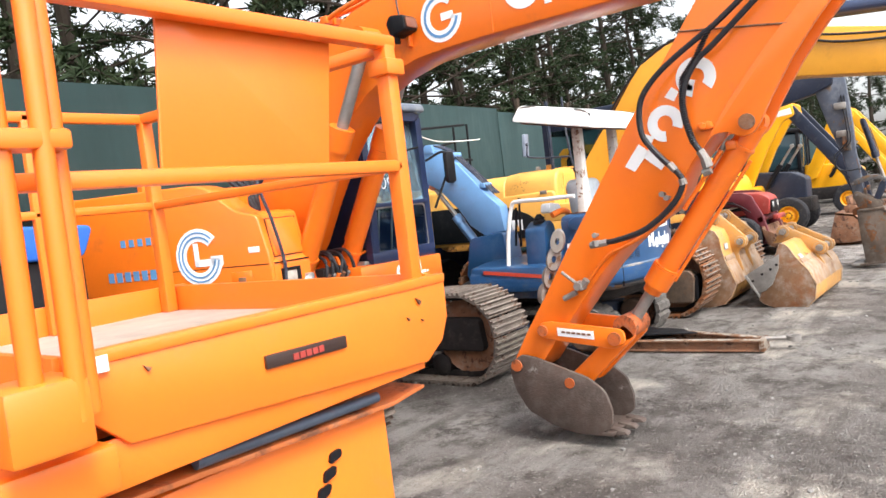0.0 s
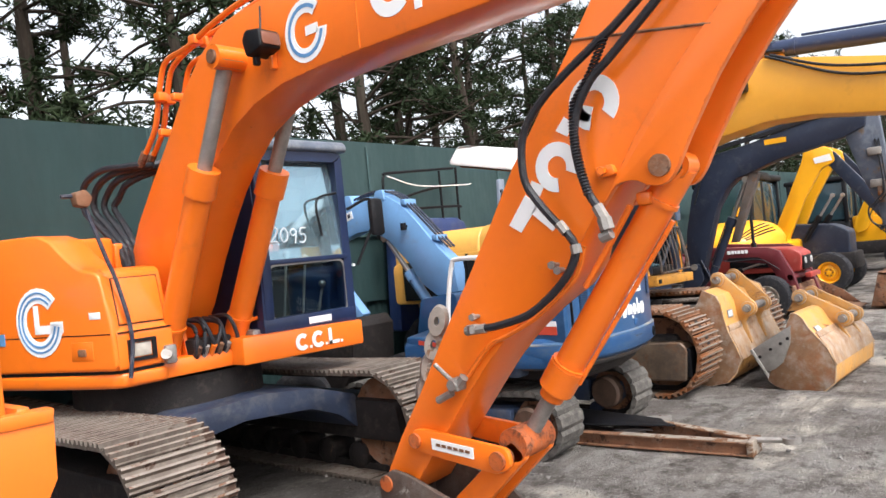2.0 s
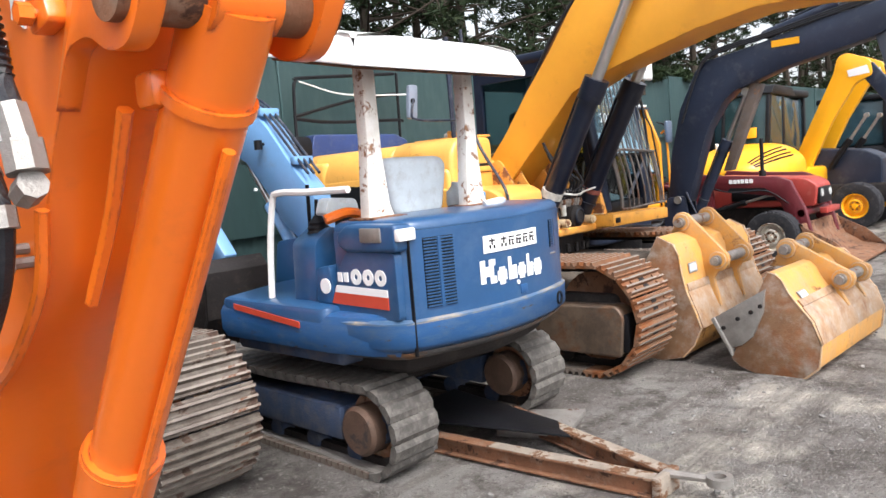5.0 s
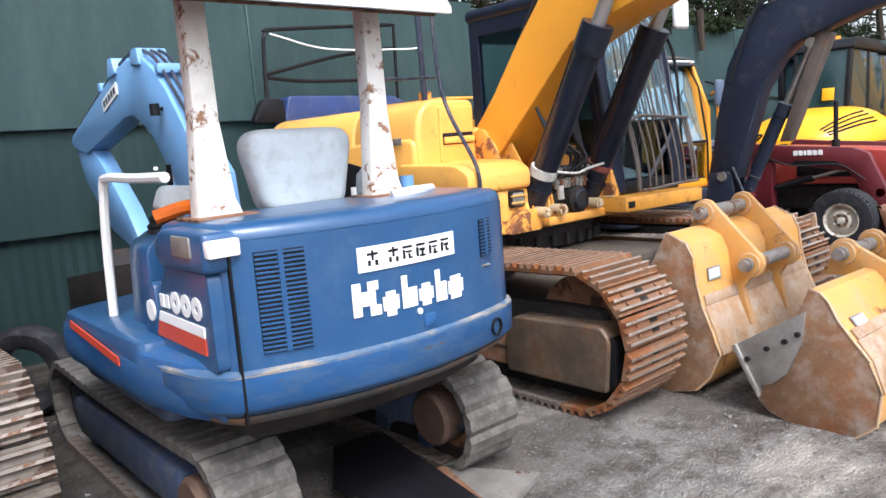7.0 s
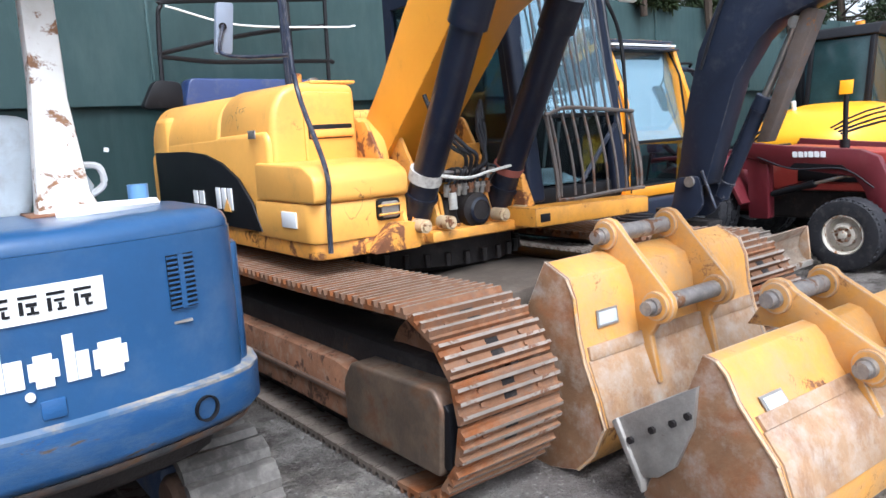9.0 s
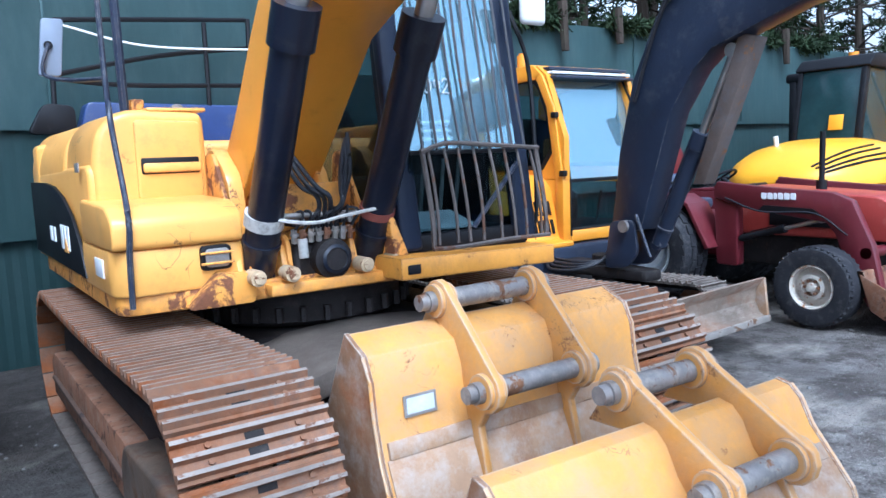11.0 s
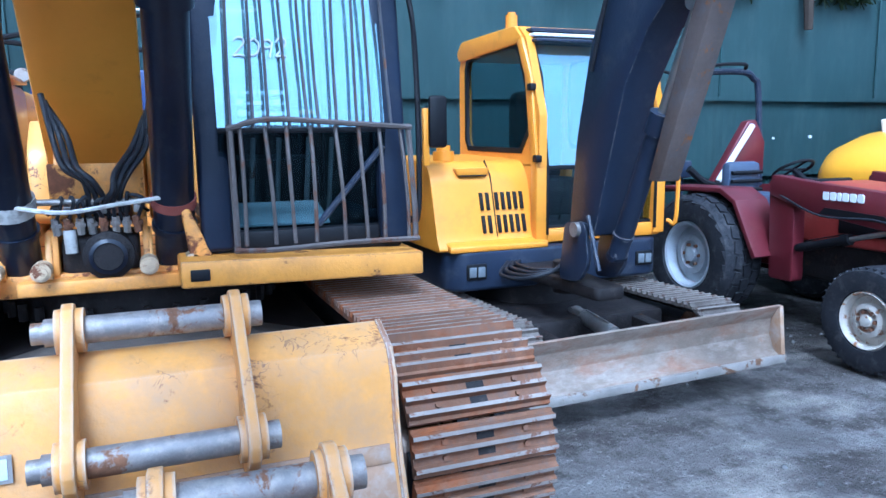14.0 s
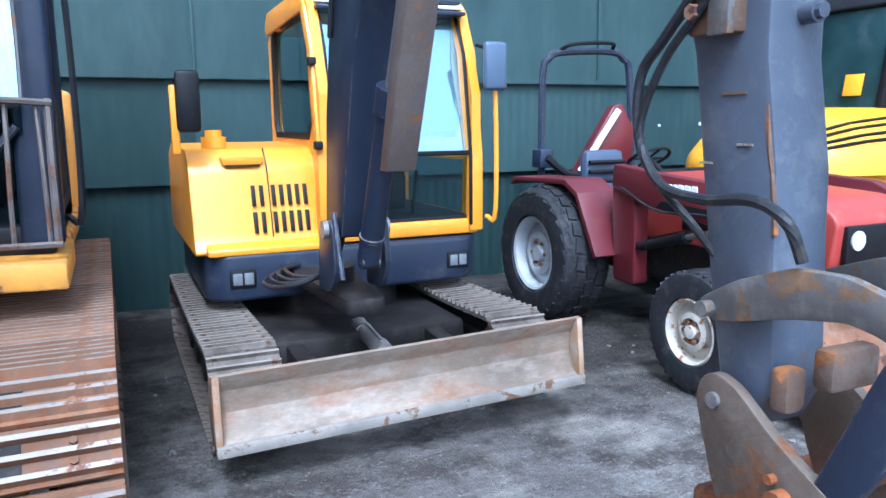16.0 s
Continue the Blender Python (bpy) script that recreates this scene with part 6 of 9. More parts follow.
# ---- small blue excavator seen from behind ----
blue_scuffed = surface("scuffed_blue_paint", (0.018, 0.078, 0.21), 0.4, vary=0.18, scale=3, wear=(0.11, 0.085, 0.07), wear_at=0.61, wear_scale=6, dirt=(0.075, 0.12, 0.19), dirt_amount=0.35, bump=0.15, stretch=(1, 1, 3))
ledge_scuff = surface("scuffed_blue_ledge", (0.05, 0.11, 0.21), 0.5, vary=0.25, scale=5, wear=(0.30, 0.27, 0.23), wear_at=0.50, wear_scale=9, soft=0.1, dirt=(0.16, 0.16, 0.17), dirt_amount=0.4, bump=0.2, stretch=(0.4, 0.4, 1))
rim_rust = surface("rust_stained_rim", (0.05, 0.05, 0.055), 0.65, vary=0.3, scale=4, wear=(0.17, 0.085, 0.04), wear_at=0.48, soft=0.15, wear_scale=4, dirt=(0.10, 0.09, 0.08), dirt_amount=0.4, bump=0.25)
blue_under = surface("dirty_blue_frame", (0.025, 0.042, 0.085), 0.65, vary=0.3, scale=4, dirt=(0.085, 0.08, 0.078), dirt_amount=0.42, bump=0.3)
def blue_excavator():
    t = thing("mini_excavator", (7.85, 3.8, 0), "small blue tracked excavator with worn white canopy", "excavator", "parked machines")
    for xc in (7.24, 8.46):
        crawler(t, xc, 0.32, 2.58, 4.95, 0.50, 0.105, 0.022, 1, surface("rubber_track", (0.075, 0.068, 0.062), 0.75, vary=0.3, scale=8, dirt=(0.17, 0.155, 0.14), dirt_amount=0.4, bump=0.4, random_tint=0.2) if xc < 8 else SHOE_MESH["blue_shoe"].materials[0], blue_under, "blue_shoe", rollers=5)
        part("track_cover", box(B(), (xc - 0.15, 3.0, 0.16), (xc + 0.15, 4.5, 0.36), 0.03), blue_under, t)
        part("final_drive", lathe(B(), [(0, -0.17), (0.12, -0.17), (0.14, -0.15), (0.14, 0.1), (0, 0.1)], (xc, 2.84, 0.25), (1, 0, 0), 20), dark_rust, t)
    part("lower_frame", box(B(), (7.4, 3.2, 0.28), (8.3, 4.4, 0.5), 0.03), under_dark, t)
    part("slew_ring", rod(B(), (7.85, 3.75, 0.45), (7.85, 3.75, 0.7), 0.36, seg=32), under_dark, t)
    # counterweight: shallow curve across the back, square left corner, rounded right corner
    def back_y(x):
        return 2.268 + 0.31 * (x - 7.82) ** 2

    curve = [(x, back_y(x)) for x in (7.15 + 1.25 * k / 14 for k in range(15))]
    plan = [(7.13, 2.95), (7.13, back_y(7.13) + 0.015)] + curve + [(8.45, 2.40), (8.475, 2.45), (8.485, 2.54), (8.49, 2.95)]
    cw = part("counterweight", loft(B(), plan, [(0.0, 0.885), (0.0, 1.335)]), blue, t, "curved blue counterweight")
    part("top_cover", loft(B(), plan, [(0.004, 1.336), (0.004, 1.352), (0.014, 1.374), (0.040, 1.390), (0.09, 1.396)]), blue, t)
    wide = [(7.0, 3.3), (7.02, 2.75), (7.06, 2.52), (7.12, back_y(7.12))] + curve[1:] + [(8.47, 2.41), (8.52, 2.47), (8.55, 2.58), (8.56, 3.2), (8.4, 3.4)]
    part("rim", loft(B(), wide, [(0.035, 0.712), (0.0, 0.738), (-0.012, 0.752), (-0.014, 0.866)]), blue_scuffed, t, "scuffed blue lower rim")
    part("rim_ledge", loft(B(), wide, [(-0.0145, 0.866), (-0.0145, 0.876), (0.004, 0.890)]), ledge_scuff, t, "pale scuffed ledge along the rim")
    part("rim_edge", loft(B(), wide, [(0.16, 0.655), (0.07, 0.672), (0.028, 0.700), (0.022, 0.715)]), rim_rust, t, "rust stained lower edge")
    part("belly", loft(B(), wide, [(0.22, 0.56), (0.16, 0.60), (0.14, 0.665)]), under_dark, t)
    part("rim_hole", lathe(B(), [(0, -0.03), (0.034, -0.03), (0.034, 0.012), (0.040, 0.014), (0.040, 0.0)], (8.30, back_y(8.30) - 0.012, 0.80), Vector((0.28, -0.96, 0)), 18), black, t)
    part("corner_seam", box(B(), (7.148, 2.39, 0.70), (7.156, 2.41, 1.35), 0), black, cw)
    part("corner_panel", prism(B(), rounded([(8.465, 2.44), (8.50, 2.46), (8.525, 2.56), (8.53, 2.95), (8.48, 2.95)], 0.015, 3), "z", 0.885, 1.27, 0.015), blue, t)
    part("lower_latch", box(B(), (7.86, back_y(7.9) - 0.008, 0.905), (7.92, back_y(7.9) + 0.02, 0.955), 0.004), blue_scuffed, cw)
    part("lower_stud", rod(B(), (7.84, back_y(7.84) - 0.008, 0.975), (7.84, back_y(7.84), 0.975), 0.012, seg=12), logo_white, cw)
    part("scratch", box(B(), (8.22, back_y(8.24) - 0.001, 1.075), (8.29, back_y(8.24) + 0.02, 1.082), 0), dull_steel, cw)

    def patch(bm, x0, x1, z0, z1, out, n=6, depth=0.004):
        cols = [[Vector((x, back_y(x) - (out - (depth if q else 0)), z)) for z in (z0, z1) for q in (0, 1)] for x in (x0 + (x1 - x0) * i / n for i in range(n + 1))]
        vs = [[bm.verts.new(p) for p in c] for c in cols]
        for a, b in zip(vs, vs[1:]):
            bm.faces.new((a[0], b[0], b[2], a[2]))
            bm.faces.new((a[2], b[2], b[3], a[3]))
            bm.faces.new((a[1], b[1], b[0], a[0]))
        bm.faces.new((vs[0][0], vs[0][2], vs[0][3], vs[0][1]))
        bm.faces.new((vs[-1][0], vs[-1][1], vs[-1][3], vs[-1][2]))
    for u0, u1, z0, z1, nn in ((7.23, 7.395, 0.935, 1.292, 22), (8.23, 8.315, 1.118, 1.277, 11)):
        sv = B()
        patch(sv, u0, u1, z0, z1, 0.004)
        grille = part("grille", sv, black, cw, "black louvred vent")
        for k in range(nn):
            lv = B()
            z = z0 + (z1 - z0) * (k + 0.3) / nn
            patch(lv, u0, u1, z, z + (z1 - z0) / nn * 0.42, 0.011, 3, 0.008)
            part("louvre", lv, blue, grille)
        lv = B()
        patch(lv, (u0 + u1) / 2 - 0.008, (u0 + u1) / 2 + 0.008, z0, z1, 0.012, 1, 0.008)
        part("grille_bar", lv, blue, grille)
    sg = B()
    patch(sg, 7.585, 8.05, 1.165, 1.257, 0.006, 8)
    sign = part("sign_panel", sg, white, cw, "white sign panel with dark characters")
    # characters as small bars: three strokes each, the first two wider apart
    for k, c in enumerate((7.645, 7.735, 7.80, 7.865, 7.93, 7.995)):
        strokes = [(-0.022, 0.022, 1.224, 1.233), (-0.004, 0.004, 1.205, 1.242), (-0.020, -0.010, 1.186, 1.206), (0.010, 0.021, 1.184, 1.204)] if k < 2 else [(-0.022, 0.022, 1.228, 1.236), (-0.022, -0.012, 1.188, 1.222), (-0.006, 0.020, 1.210 - 0.003 * (k % 2), 1.217), (0.004, 0.012, 1.188, 1.206), (-0.006 + 0.006 * (k % 3), 0.022, 1.186, 1.193)]
        for (a0, a1, lo, hi) in strokes:
            ch = B()
            patch(ch, c + a0, c + a1, lo, hi, 0.009, 1)
            part("character_bar", ch, black, sign)
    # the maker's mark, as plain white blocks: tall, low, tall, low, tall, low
    for k, (a, b, lo, hi) in enumerate(((7.552, 7.665, 1.005, 1.128), (7.675, 7.745, 0.985, 1.078), (7.762, 7.832, 1.0, 1.125), (7.843, 7.915, 0.992, 1.078), (7.930, 7.990, 0.992, 1.118), (8.0, 8.09, 0.985, 1.078))):
        lb = B()
        if k == 0:
            patch(lb, a, a + 0.034, lo, hi, 0.006, 1)
            patch(lb, a + 0.036, b - 0.02, lo + 0.035, lo + 0.088, 0.006, 2)
            patch(lb, b - 0.045, b, lo - 0.005, lo + 0.033, 0.006, 1)
            patch(lb, b - 0.05, b - 0.006, lo + 0.09, hi, 0.006, 1)
        elif k in (2, 4):
            patch(lb, a, a + 0.026, lo, hi, 0.006, 1)
            patch(lb, a + 0.028, b, lo, lo + 0.075, 0.006, 2)
        else:
            patch(lb, a, b, lo + 0.022, hi - 0.018, 0.006, 3)
            patch(lb, a + 0.014, b - 0.014, hi - 0.017, hi, 0.006, 2)
            patch(lb, a + 0.014, b - 0.014, lo, lo + 0.021, 0.006, 2)
        part("white_block", lb, logo_white, cw)
    # side body, step and platform
    sbody = part("side_body", prism(B(), rounded([(2.43, 0.89), (2.43, 1.235), (2.80, 1.235), (2.85, 1.18), (2.88, 1.14), (2.95, 0.95), (2.99, 0.89)], 0.03), "x", 7.085, 7.3, 0.018, 3), blue, t)
    part("lamp_shelf", prism(B(), rounded([(2.40, 1.235), (2.40, 1.375), (2.78, 1.378), (2.855, 1.33), (2.86, 1.27), (2.80, 1.235)], 0.03), "x", 7.07, 7.32, 0.02, 3), blue, t)
    part("lamp_housing", box(B(), (7.062, 2.50, 1.285), (7.09, 2.66, 1.36), 0.008), dull_steel, t)
    part("lamp", box(B(), (7.075, 2.372, 1.29), (7.19, 2.415, 1.35), 0.008), white, t, "white clouded lamp")
    part("platform", prism(B(), rounded([(6.98, 2.9), (8.6, 2.9), (8.6, 3.5), (8.2, 4.15), (7.55, 4.15), (6.98, 3.95)], 0.06), "z", 0.78, 0.945, 0.03), blue, t)
    part("fender", loft(B(), [(6.97, 3.95), (6.98, 2.9), (7.03, 2.62), (7.10, 2.46), (7.3, 2.46), (7.3, 3.95)], [(0.02, 0.70), (0.0, 0.75), (0.0, 0.86), (0.015, 0.90), (0.05, 0.915)]), blue_scuffed, t)
    part("lower_body", prism(B(), rounded([(7.03, 2.84), (8.56, 2.84), (8.56, 3.45), (8.15, 4.05), (7.6, 4.05), (7.03, 3.9)], 0.06), "z", 0.62, 0.885, 0.03), blue_under, t)
    red_vinyl = surface("red_stripe_vinyl", (0.50, 0.06, 0.03), 0.5, vary=0.15, bump=0.0)
    part("red_stripe", prism(B(), [(3.78, 0.92), (3.12, 0.86), (3.12, 0.825), (3.78, 0.885)], "x", 6.965, 6.972, 0), red_vinyl, t)
    part("white_stripe", prism(B(), [(2.90, 1.055), (2.50, 1.045), (2.50, 1.008), (2.92, 1.018)], "x", 7.079, 7.086, 0), logo_white, sbody)
    part("red_band", prism(B(), [(2.92, 1.016), (2.50, 1.006), (2.50, 0.945), (2.95, 0.955)], "x", 7.079, 7.086, 0), red_vinyl, sbody)
    for k in range(3):
        mb = B()
        arc_band(mb, (2.545 + k * 0.095, 1.105), 0.014, 0.042, 0, 360, "x", 7.080)
        part("model_disc", mb, logo_white, sbody)
    for k in range(2):
        part("model_bar", box(B(), (7.080, 2.80 + k * 0.05, 1.075), (7.086, 2.835 + k * 0.05, 1.125), 0), logo_white, sbody)
    part("round_badge", rod(B(), (7.078, 3.0, 1.045), (7.086, 3.0, 1.045), 0.042, seg=20), logo_white, t)
    part("badge_plate", prism(B(), rounded([(2.93, 0.945), (3.10, 0.945), (3.08, 1.14), (2.96, 1.16)], 0.03), "x", 7.086, 7.25, 0.015), blue, t)
    part("control_column", prism(B(), rounded([(7.12, 0.9), (7.4, 0.9), (7.36, 1.30), (7.28, 1.36), (7.14, 1.28)], 0.04), "y", 3.14, 3.36, 0.02), blue, t)
    part("lever_boot", lathe(B(), [(0.07, 0), (0.06, 0.015), (0.065, 0.03), (0.05, 0.045), (0.055, 0.06), (0.04, 0.075), (0.02, 0.10)], (7.26, 3.25, 1.32), (0, 0, 1), 16), black, t)
    part("orange_cloth", tube(B(), [(7.16, 3.05, 1.40), (7.28, 3.0, 1.43), (7.40, 3.0, 1.40)], 0.03, 8, 4), orange, t)
    part("arm_rest", prism(B(), rounded([(7.20, 1.42), (7.46, 1.42), (7.44, 1.50), (7.24, 1.52)], 0.03), "y", 3.1, 3.2, 0.03, 3), plastic_grey, t)
    seat = prism(B(), rounded([(7.60, 1.36), (8.0, 1.36), (8.065, 1.66), (8.02, 1.715), (7.58, 1.72), (7.53, 1.66)], 0.06, 5), "y", 2.93, 3.08, 0.045, 4)
    box(seat, (7.55, 3.05, 1.05), (8.1, 3.55, 1.2), 0.05)
    part("seat", seat, plastic_grey, t, "pale grey plastic covered seat")
    part("jug", lathe(B(), [(0, 0), (0.055, 0), (0.06, 0.02), (0.06, 0.09), (0.03, 0.13), (0.03, 0.15), (0, 0.15)], (8.13, 2.95, 1.39), (0.2, 0.1, 1), 18), plastic_grey, t)
    part("jug_handle", tube(B(), [(8.18, 2.93, 1.43), (8.23, 2.92, 1.47), (8.22, 2.92, 1.53), (8.16, 2.94, 1.54)], 0.012, 6, 4), white, t)
    part("rag", tube(B(), [(8.02, 2.62, 1.40), (8.12, 2.60, 1.41), (8.24, 2.66, 1.405), (8.34, 2.74, 1.40)], 0.022, 7, 4), white, t)
    part("oil_tin", rod(B(), (8.34, 2.92, 1.385), (8.34, 2.92, 1.46), 0.035, seg=16), blue_light, t)
    # canopy: two flat posts, flared at the foot, and a pale roof tilted up to the front
    for xc in (7.29, 8.075):
        part("canopy_post", prism(B(), [(xc - 0.09, 1.39), (xc + 0.10, 1.39), (xc + 0.07, 1.46), (xc + 0.04, 1.75), (xc + 0.035, 2.22), (xc - 0.055, 2.22), (xc - 0.06, 1.8)], "y", 2.72, 2.80, 0.012), white_worn, t, "white post with rust streaks")
        part("post_foot", box(B(), (xc - 0.12, 2.66, 1.388), (xc + 0.13, 2.86, 1.402), 0.004), rusty, t)
    tilt = Matrix(((1, 0, 0, 0), (0, 1, 0, 0), (0, 0.22, 1, -0.22 * 2.45), (0, 0, 0, 1)))
    roof_plan = rounded([(6.95, 2.44), (8.30, 2.44), (8.30, 3.26), (6.95, 3.26)], 0.05, 4)
    part("canopy_roof", loft(B(), roof_plan, [(0.02, 2.135), (0.0, 2.14), (0.0, 2.165), (0.06, 2.265), (0.085, 2.285), (0.2, 2.30)], tilt), white, t, "white moulded canopy roof")
    part("canopy_lining", box(B(), (7.02, 2.5, 2.120), (8.24, 3.2, 2.132), 0.004, tilt), rusty, t)
    part("handrail", tube(B(), [(7.10, 3.56, 0.94), (7.10, 3.52, 1.25), (7.10, 3.45, 1.52), (7.10, 3.38, 1.565), (7.11, 3.1, 1.56), (7.12, 2.78, 1.56)], 0.020, 8, 4), white, t)
    # boom towards the fence
    boom = [(4.02, 1.25), (4.05, 1.53), (4.224, 1.69), (4.534, 2.04), (4.70, 2.18), (4.86, 2.265), (5.13, 2.285), (5.356, 2.255), (6.60, 1.87), (6.65, 1.83), (6.6, 1.77), (6.27, 1.715), (5.308, 1.925), (5.15, 1.93), (5.01, 1.875), (4.87, 1.80), (4.613, 1.55), (4.47, 1.34), (4.29, 1.22)]
    bo = part("boom", prism(B(), boom, "x", 7.84, 8.0, 0.012), blue_light, t, "faded blue boom")
    for k in range(3):
        hose(bo, [(7.87 + k * 0.05, 4.12, 1.68), (7.87 + k * 0.05, 4.5, 2.06), (7.87 + k * 0.05, 4.74, 2.26), (7.87 + k * 0.05, 5.05, 2.33), (7.87 + k * 0.05, 5.5, 2.24), (7.87 + k * 0.05, 6.4, 1.96)], 0.011, boom_grey)
    for (y_, z_) in ((4.25, 1.78), (4.62, 2.17), (5.75, 2.17)):
        part("hose_clamp", box(B(), (7.835, y_ - 0.03, z_ - 0.03), (8.005, y_ + 0.03, z_ + 0.03), 0.01), blue_light, bo)
    part("boom_label", prism(B(), [(5.36, 2.09), (5.70, 1.99), (5.72, 2.07), (5.38, 2.17)], "x", 7.834, 7.841, 0), logo_white, bo)
    lbs = B()
    for k in range(5):
        prism(lbs, [(5.40 + k * 0.06, 2.10 - k * 0.017), (5.435 + k * 0.06, 2.09 - k * 0.017), (5.44 + k * 0.06, 2.13 - k * 0.017), (5.405 + k * 0.06, 2.14 - k * 0.017)], "x", 7.830, 7.835, 0)
    part("label_bars", lbs, boom_grey, bo)
    part("work_lamp", rod(rod(B(), (7.80, 4.60, 1.93), (7.84, 4.60, 1.93), 0.012), (7.79, 4.60, 1.89), (7.79, 4.60, 1.96), 0.03, seg=12), black, bo)
    part("boom_ear", prism(B(), rounded([(4.86, 2.22), (4.88, 2.33), (4.98, 2.33), (5.03, 2.24)], 0.02), "x", 7.825, 8.015, 0.005), blue_light, t)
    part("boom_ear", prism(B(), rounded([(5.33, 2.22), (5.37, 2.33), (5.46, 2.33), (5.5, 2.2)], 0.02), "x", 7.825, 8.015, 0.005), blue_light, t)
    cylinder(t, (7.92, 4.36, 1.0), (7.92, 4.98, 1.84), 0.048, blue_light, 0.55, name="lift_cylinder")
    part("arm", prism(B(), [(6.65, 1.84), (6.47, 1.5), (5.97, 1.12), (5.45, 0.98), (5.38, 1.06), (5.6, 1.3), (6.05, 1.66), (6.4, 1.88)], "x", 7.86, 7.98, 0.012), blue_light, t)
    part("swing_bracket", prism(B(), rounded([(3.95, 0.75), (4.55, 0.75), (4.45, 1.2), (4.0, 1.25)], 0.05), "x", 7.76, 8.08, 0.02), blue, t)
    bk = B()
    prism(bk, [(5.4, 1.04), (5.3, 0.94), (5.34, 0.55), (5.6, 0.2), (6.0, 0.05), (6.6, 0.1), (6.6, 0.14), (6.02, 0.09), (5.63, 0.23), (5.38, 0.56), (5.34, 0.92), (5.42, 1.0)], "x", 7.62, 8.22, 0.004)
    prism(bk, [(5.34, 0.92), (5.38, 0.55), (5.63, 0.22), (6.02, 0.07), (6.6, 0.12), (6.5, 0.75)], "x", 7.62, 7.64, 0.002)
    part("bucket", bk, under_dark, t)
    part("lever", rod(rod(B(), (7.45, 3.6, 1.1), (7.43, 3.55, 1.6), 0.012), (7.6, 3.75, 1.1), (7.6, 3.7, 1.5), 0.012), black, t)


blue_excavator()

mat_grey = surface("grey_weathered_mat", (0.15, 0.14, 0.13), 0.85, vary=0.3, scale=4, dirt=(0.08, 0.075, 0.07), dirt_amount=0.4, bump=0.5, stretch=(6, 1, 6))
# timber mat and plate under the small machine, drawbar on the dirt
solo("timber_mat", prism(B(), [(7.09, 2.72), (7.64, 2.74), (7.75, 4.8), (7.15, 4.8)], "z", -0.01, 0.04, 0.006), mat_grey, "grey weathered timber mat on the dirt", "mat")
solo("steel_plate", prism(B(), [(8.1, 2.2), (8.55, 2.35), (8.3, 2.75), (7.95, 2.6)], "z", -0.01, 0.03, 0.004), dull_steel, "dull steel plate lying on the dirt", "plate")
db = thing("drawbar", (7.75, 2.2, 0), "rusty steel trailer drawbar lying on dirt", "drawbar")
pale_rub = surface("rubbed_pale_flange", (0.34, 0.29, 0.24), 0.55, 0.2, vary=0.3, scale=7, wear=(0.18, 0.085, 0.04), wear_at=0.50, wear_scale=7, dirt=(0.2, 0.16, 0.13), dirt_amount=0.4, bump=0.2)
ibeam = [(-0.04, 0), (0.04, 0), (0.04, 0.012), (0.007, 0.012), (0.007, 0.088), (0.04, 0.088), (0.04, 0.10), (-0.04, 0.10), (-0.04, 0.088), (-0.007, 0.088), (-0.007, 0.012), (-0.04, 0.012)]
for (a, b, nm) in (((7.70, 1.42, 0.0), (7.58, 2.75, 0.0), "beam"), ((7.81, 1.43, 0.0), (8.17, 2.65, 0.0), "beam")):
    a, b = Vector(a), Vector(b)
    L = (b - a).length
    ang = math.atan2(b.y - a.y, b.x - a.x) - math.pi / 2
    part(nm, prism(B(), ibeam, "y", 0, L, 0.002, m=Matrix.Translation(a) @ Matrix.Rotation(ang, 4, "Z")), rusty, db)
    part("rubbed_flange", box(B(), (-0.038, 0.01, 0.1005), (0.038, L * 0.7, 0.1035), 0, Matrix.Translation(a) @ Matrix.Rotation(ang, 4, "Z")), pale_rub, db)
part("end_plate", box(B(), (7.655, 1.38, 0.0), (7.86, 1.425, 0.11), 0.008), pale_rub, db)
part("hook_bar", tube(B(), [(7.77, 1.42, 0.095), (7.79, 1.30, 0.10), (7.81, 1.21, 0.10)], 0.020, 8, 4), dull_steel, db)
part("tow_eye", lathe(B(), [(0.03, -0.02), (0.06, -0.02), (0.06, 0.02), (0.03, 0.02), (0.03, -0.02)], (7.82, 1.165, 0.10), (0, 0, 1), 16), dull_steel, db)
part("rubber_flap", prism(B(), [(7.90, 2.03), (7.96, 2.14), (8.06, 2.22), (8.24, 3.2), (7.95, 3.2), (7.70, 2.82)], "z", 0.108, 0.122, 0.003), black, db)

# worn tyre behind the small machine, by the fence
solo("tyre", lathe(B(), [(0.17, -0.08), (0.2, -0.1), (0.27, -0.1), (0.30, -0.07), (0.31, 0), (0.30, 0.07), (0.27, 0.1), (0.2, 0.1), (0.17, 0.08), (0.16, 0), (0.17, -0.08)], (7.08, 5.55, 0.305), (0.6, 0.8, 0), 32), rubber, "worn black rubber tyre standing beside the fence", "tyre")

worn_grey = surface("rubbed_grey_paint", (0.12, 0.115, 0.115), 0.45, 0.2, vary=0.3, scale=7, wear=(0.22, 0.13, 0.07), wear_at=0.55, wear_scale=9, dirt=(0.25, 0.24, 0.23), dirt_amount=0.3, bump=0.2)
arm_grey = surface("scuffed_arm_paint", (0.075, 0.09, 0.125), 0.45, vary=0.25, scale=4, wear=(0.20, 0.13, 0.08), wear_at=0.58, soft=0.1, wear_scale=4, dirt=(0.17, 0.18, 0.20), dirt_amount=0.3, bump=0.15)
rust_brown = surface("rust_brown_steel", (0.13, 0.075, 0.05), 0.7, 0.1, vary=0.3, scale=6, wear=(0.36, 0.14, 0.04), wear_at=0.56, wear_scale=6, dirt=(0.16, 0.14, 0.12), dirt_amount=0.3, bump=0.35)

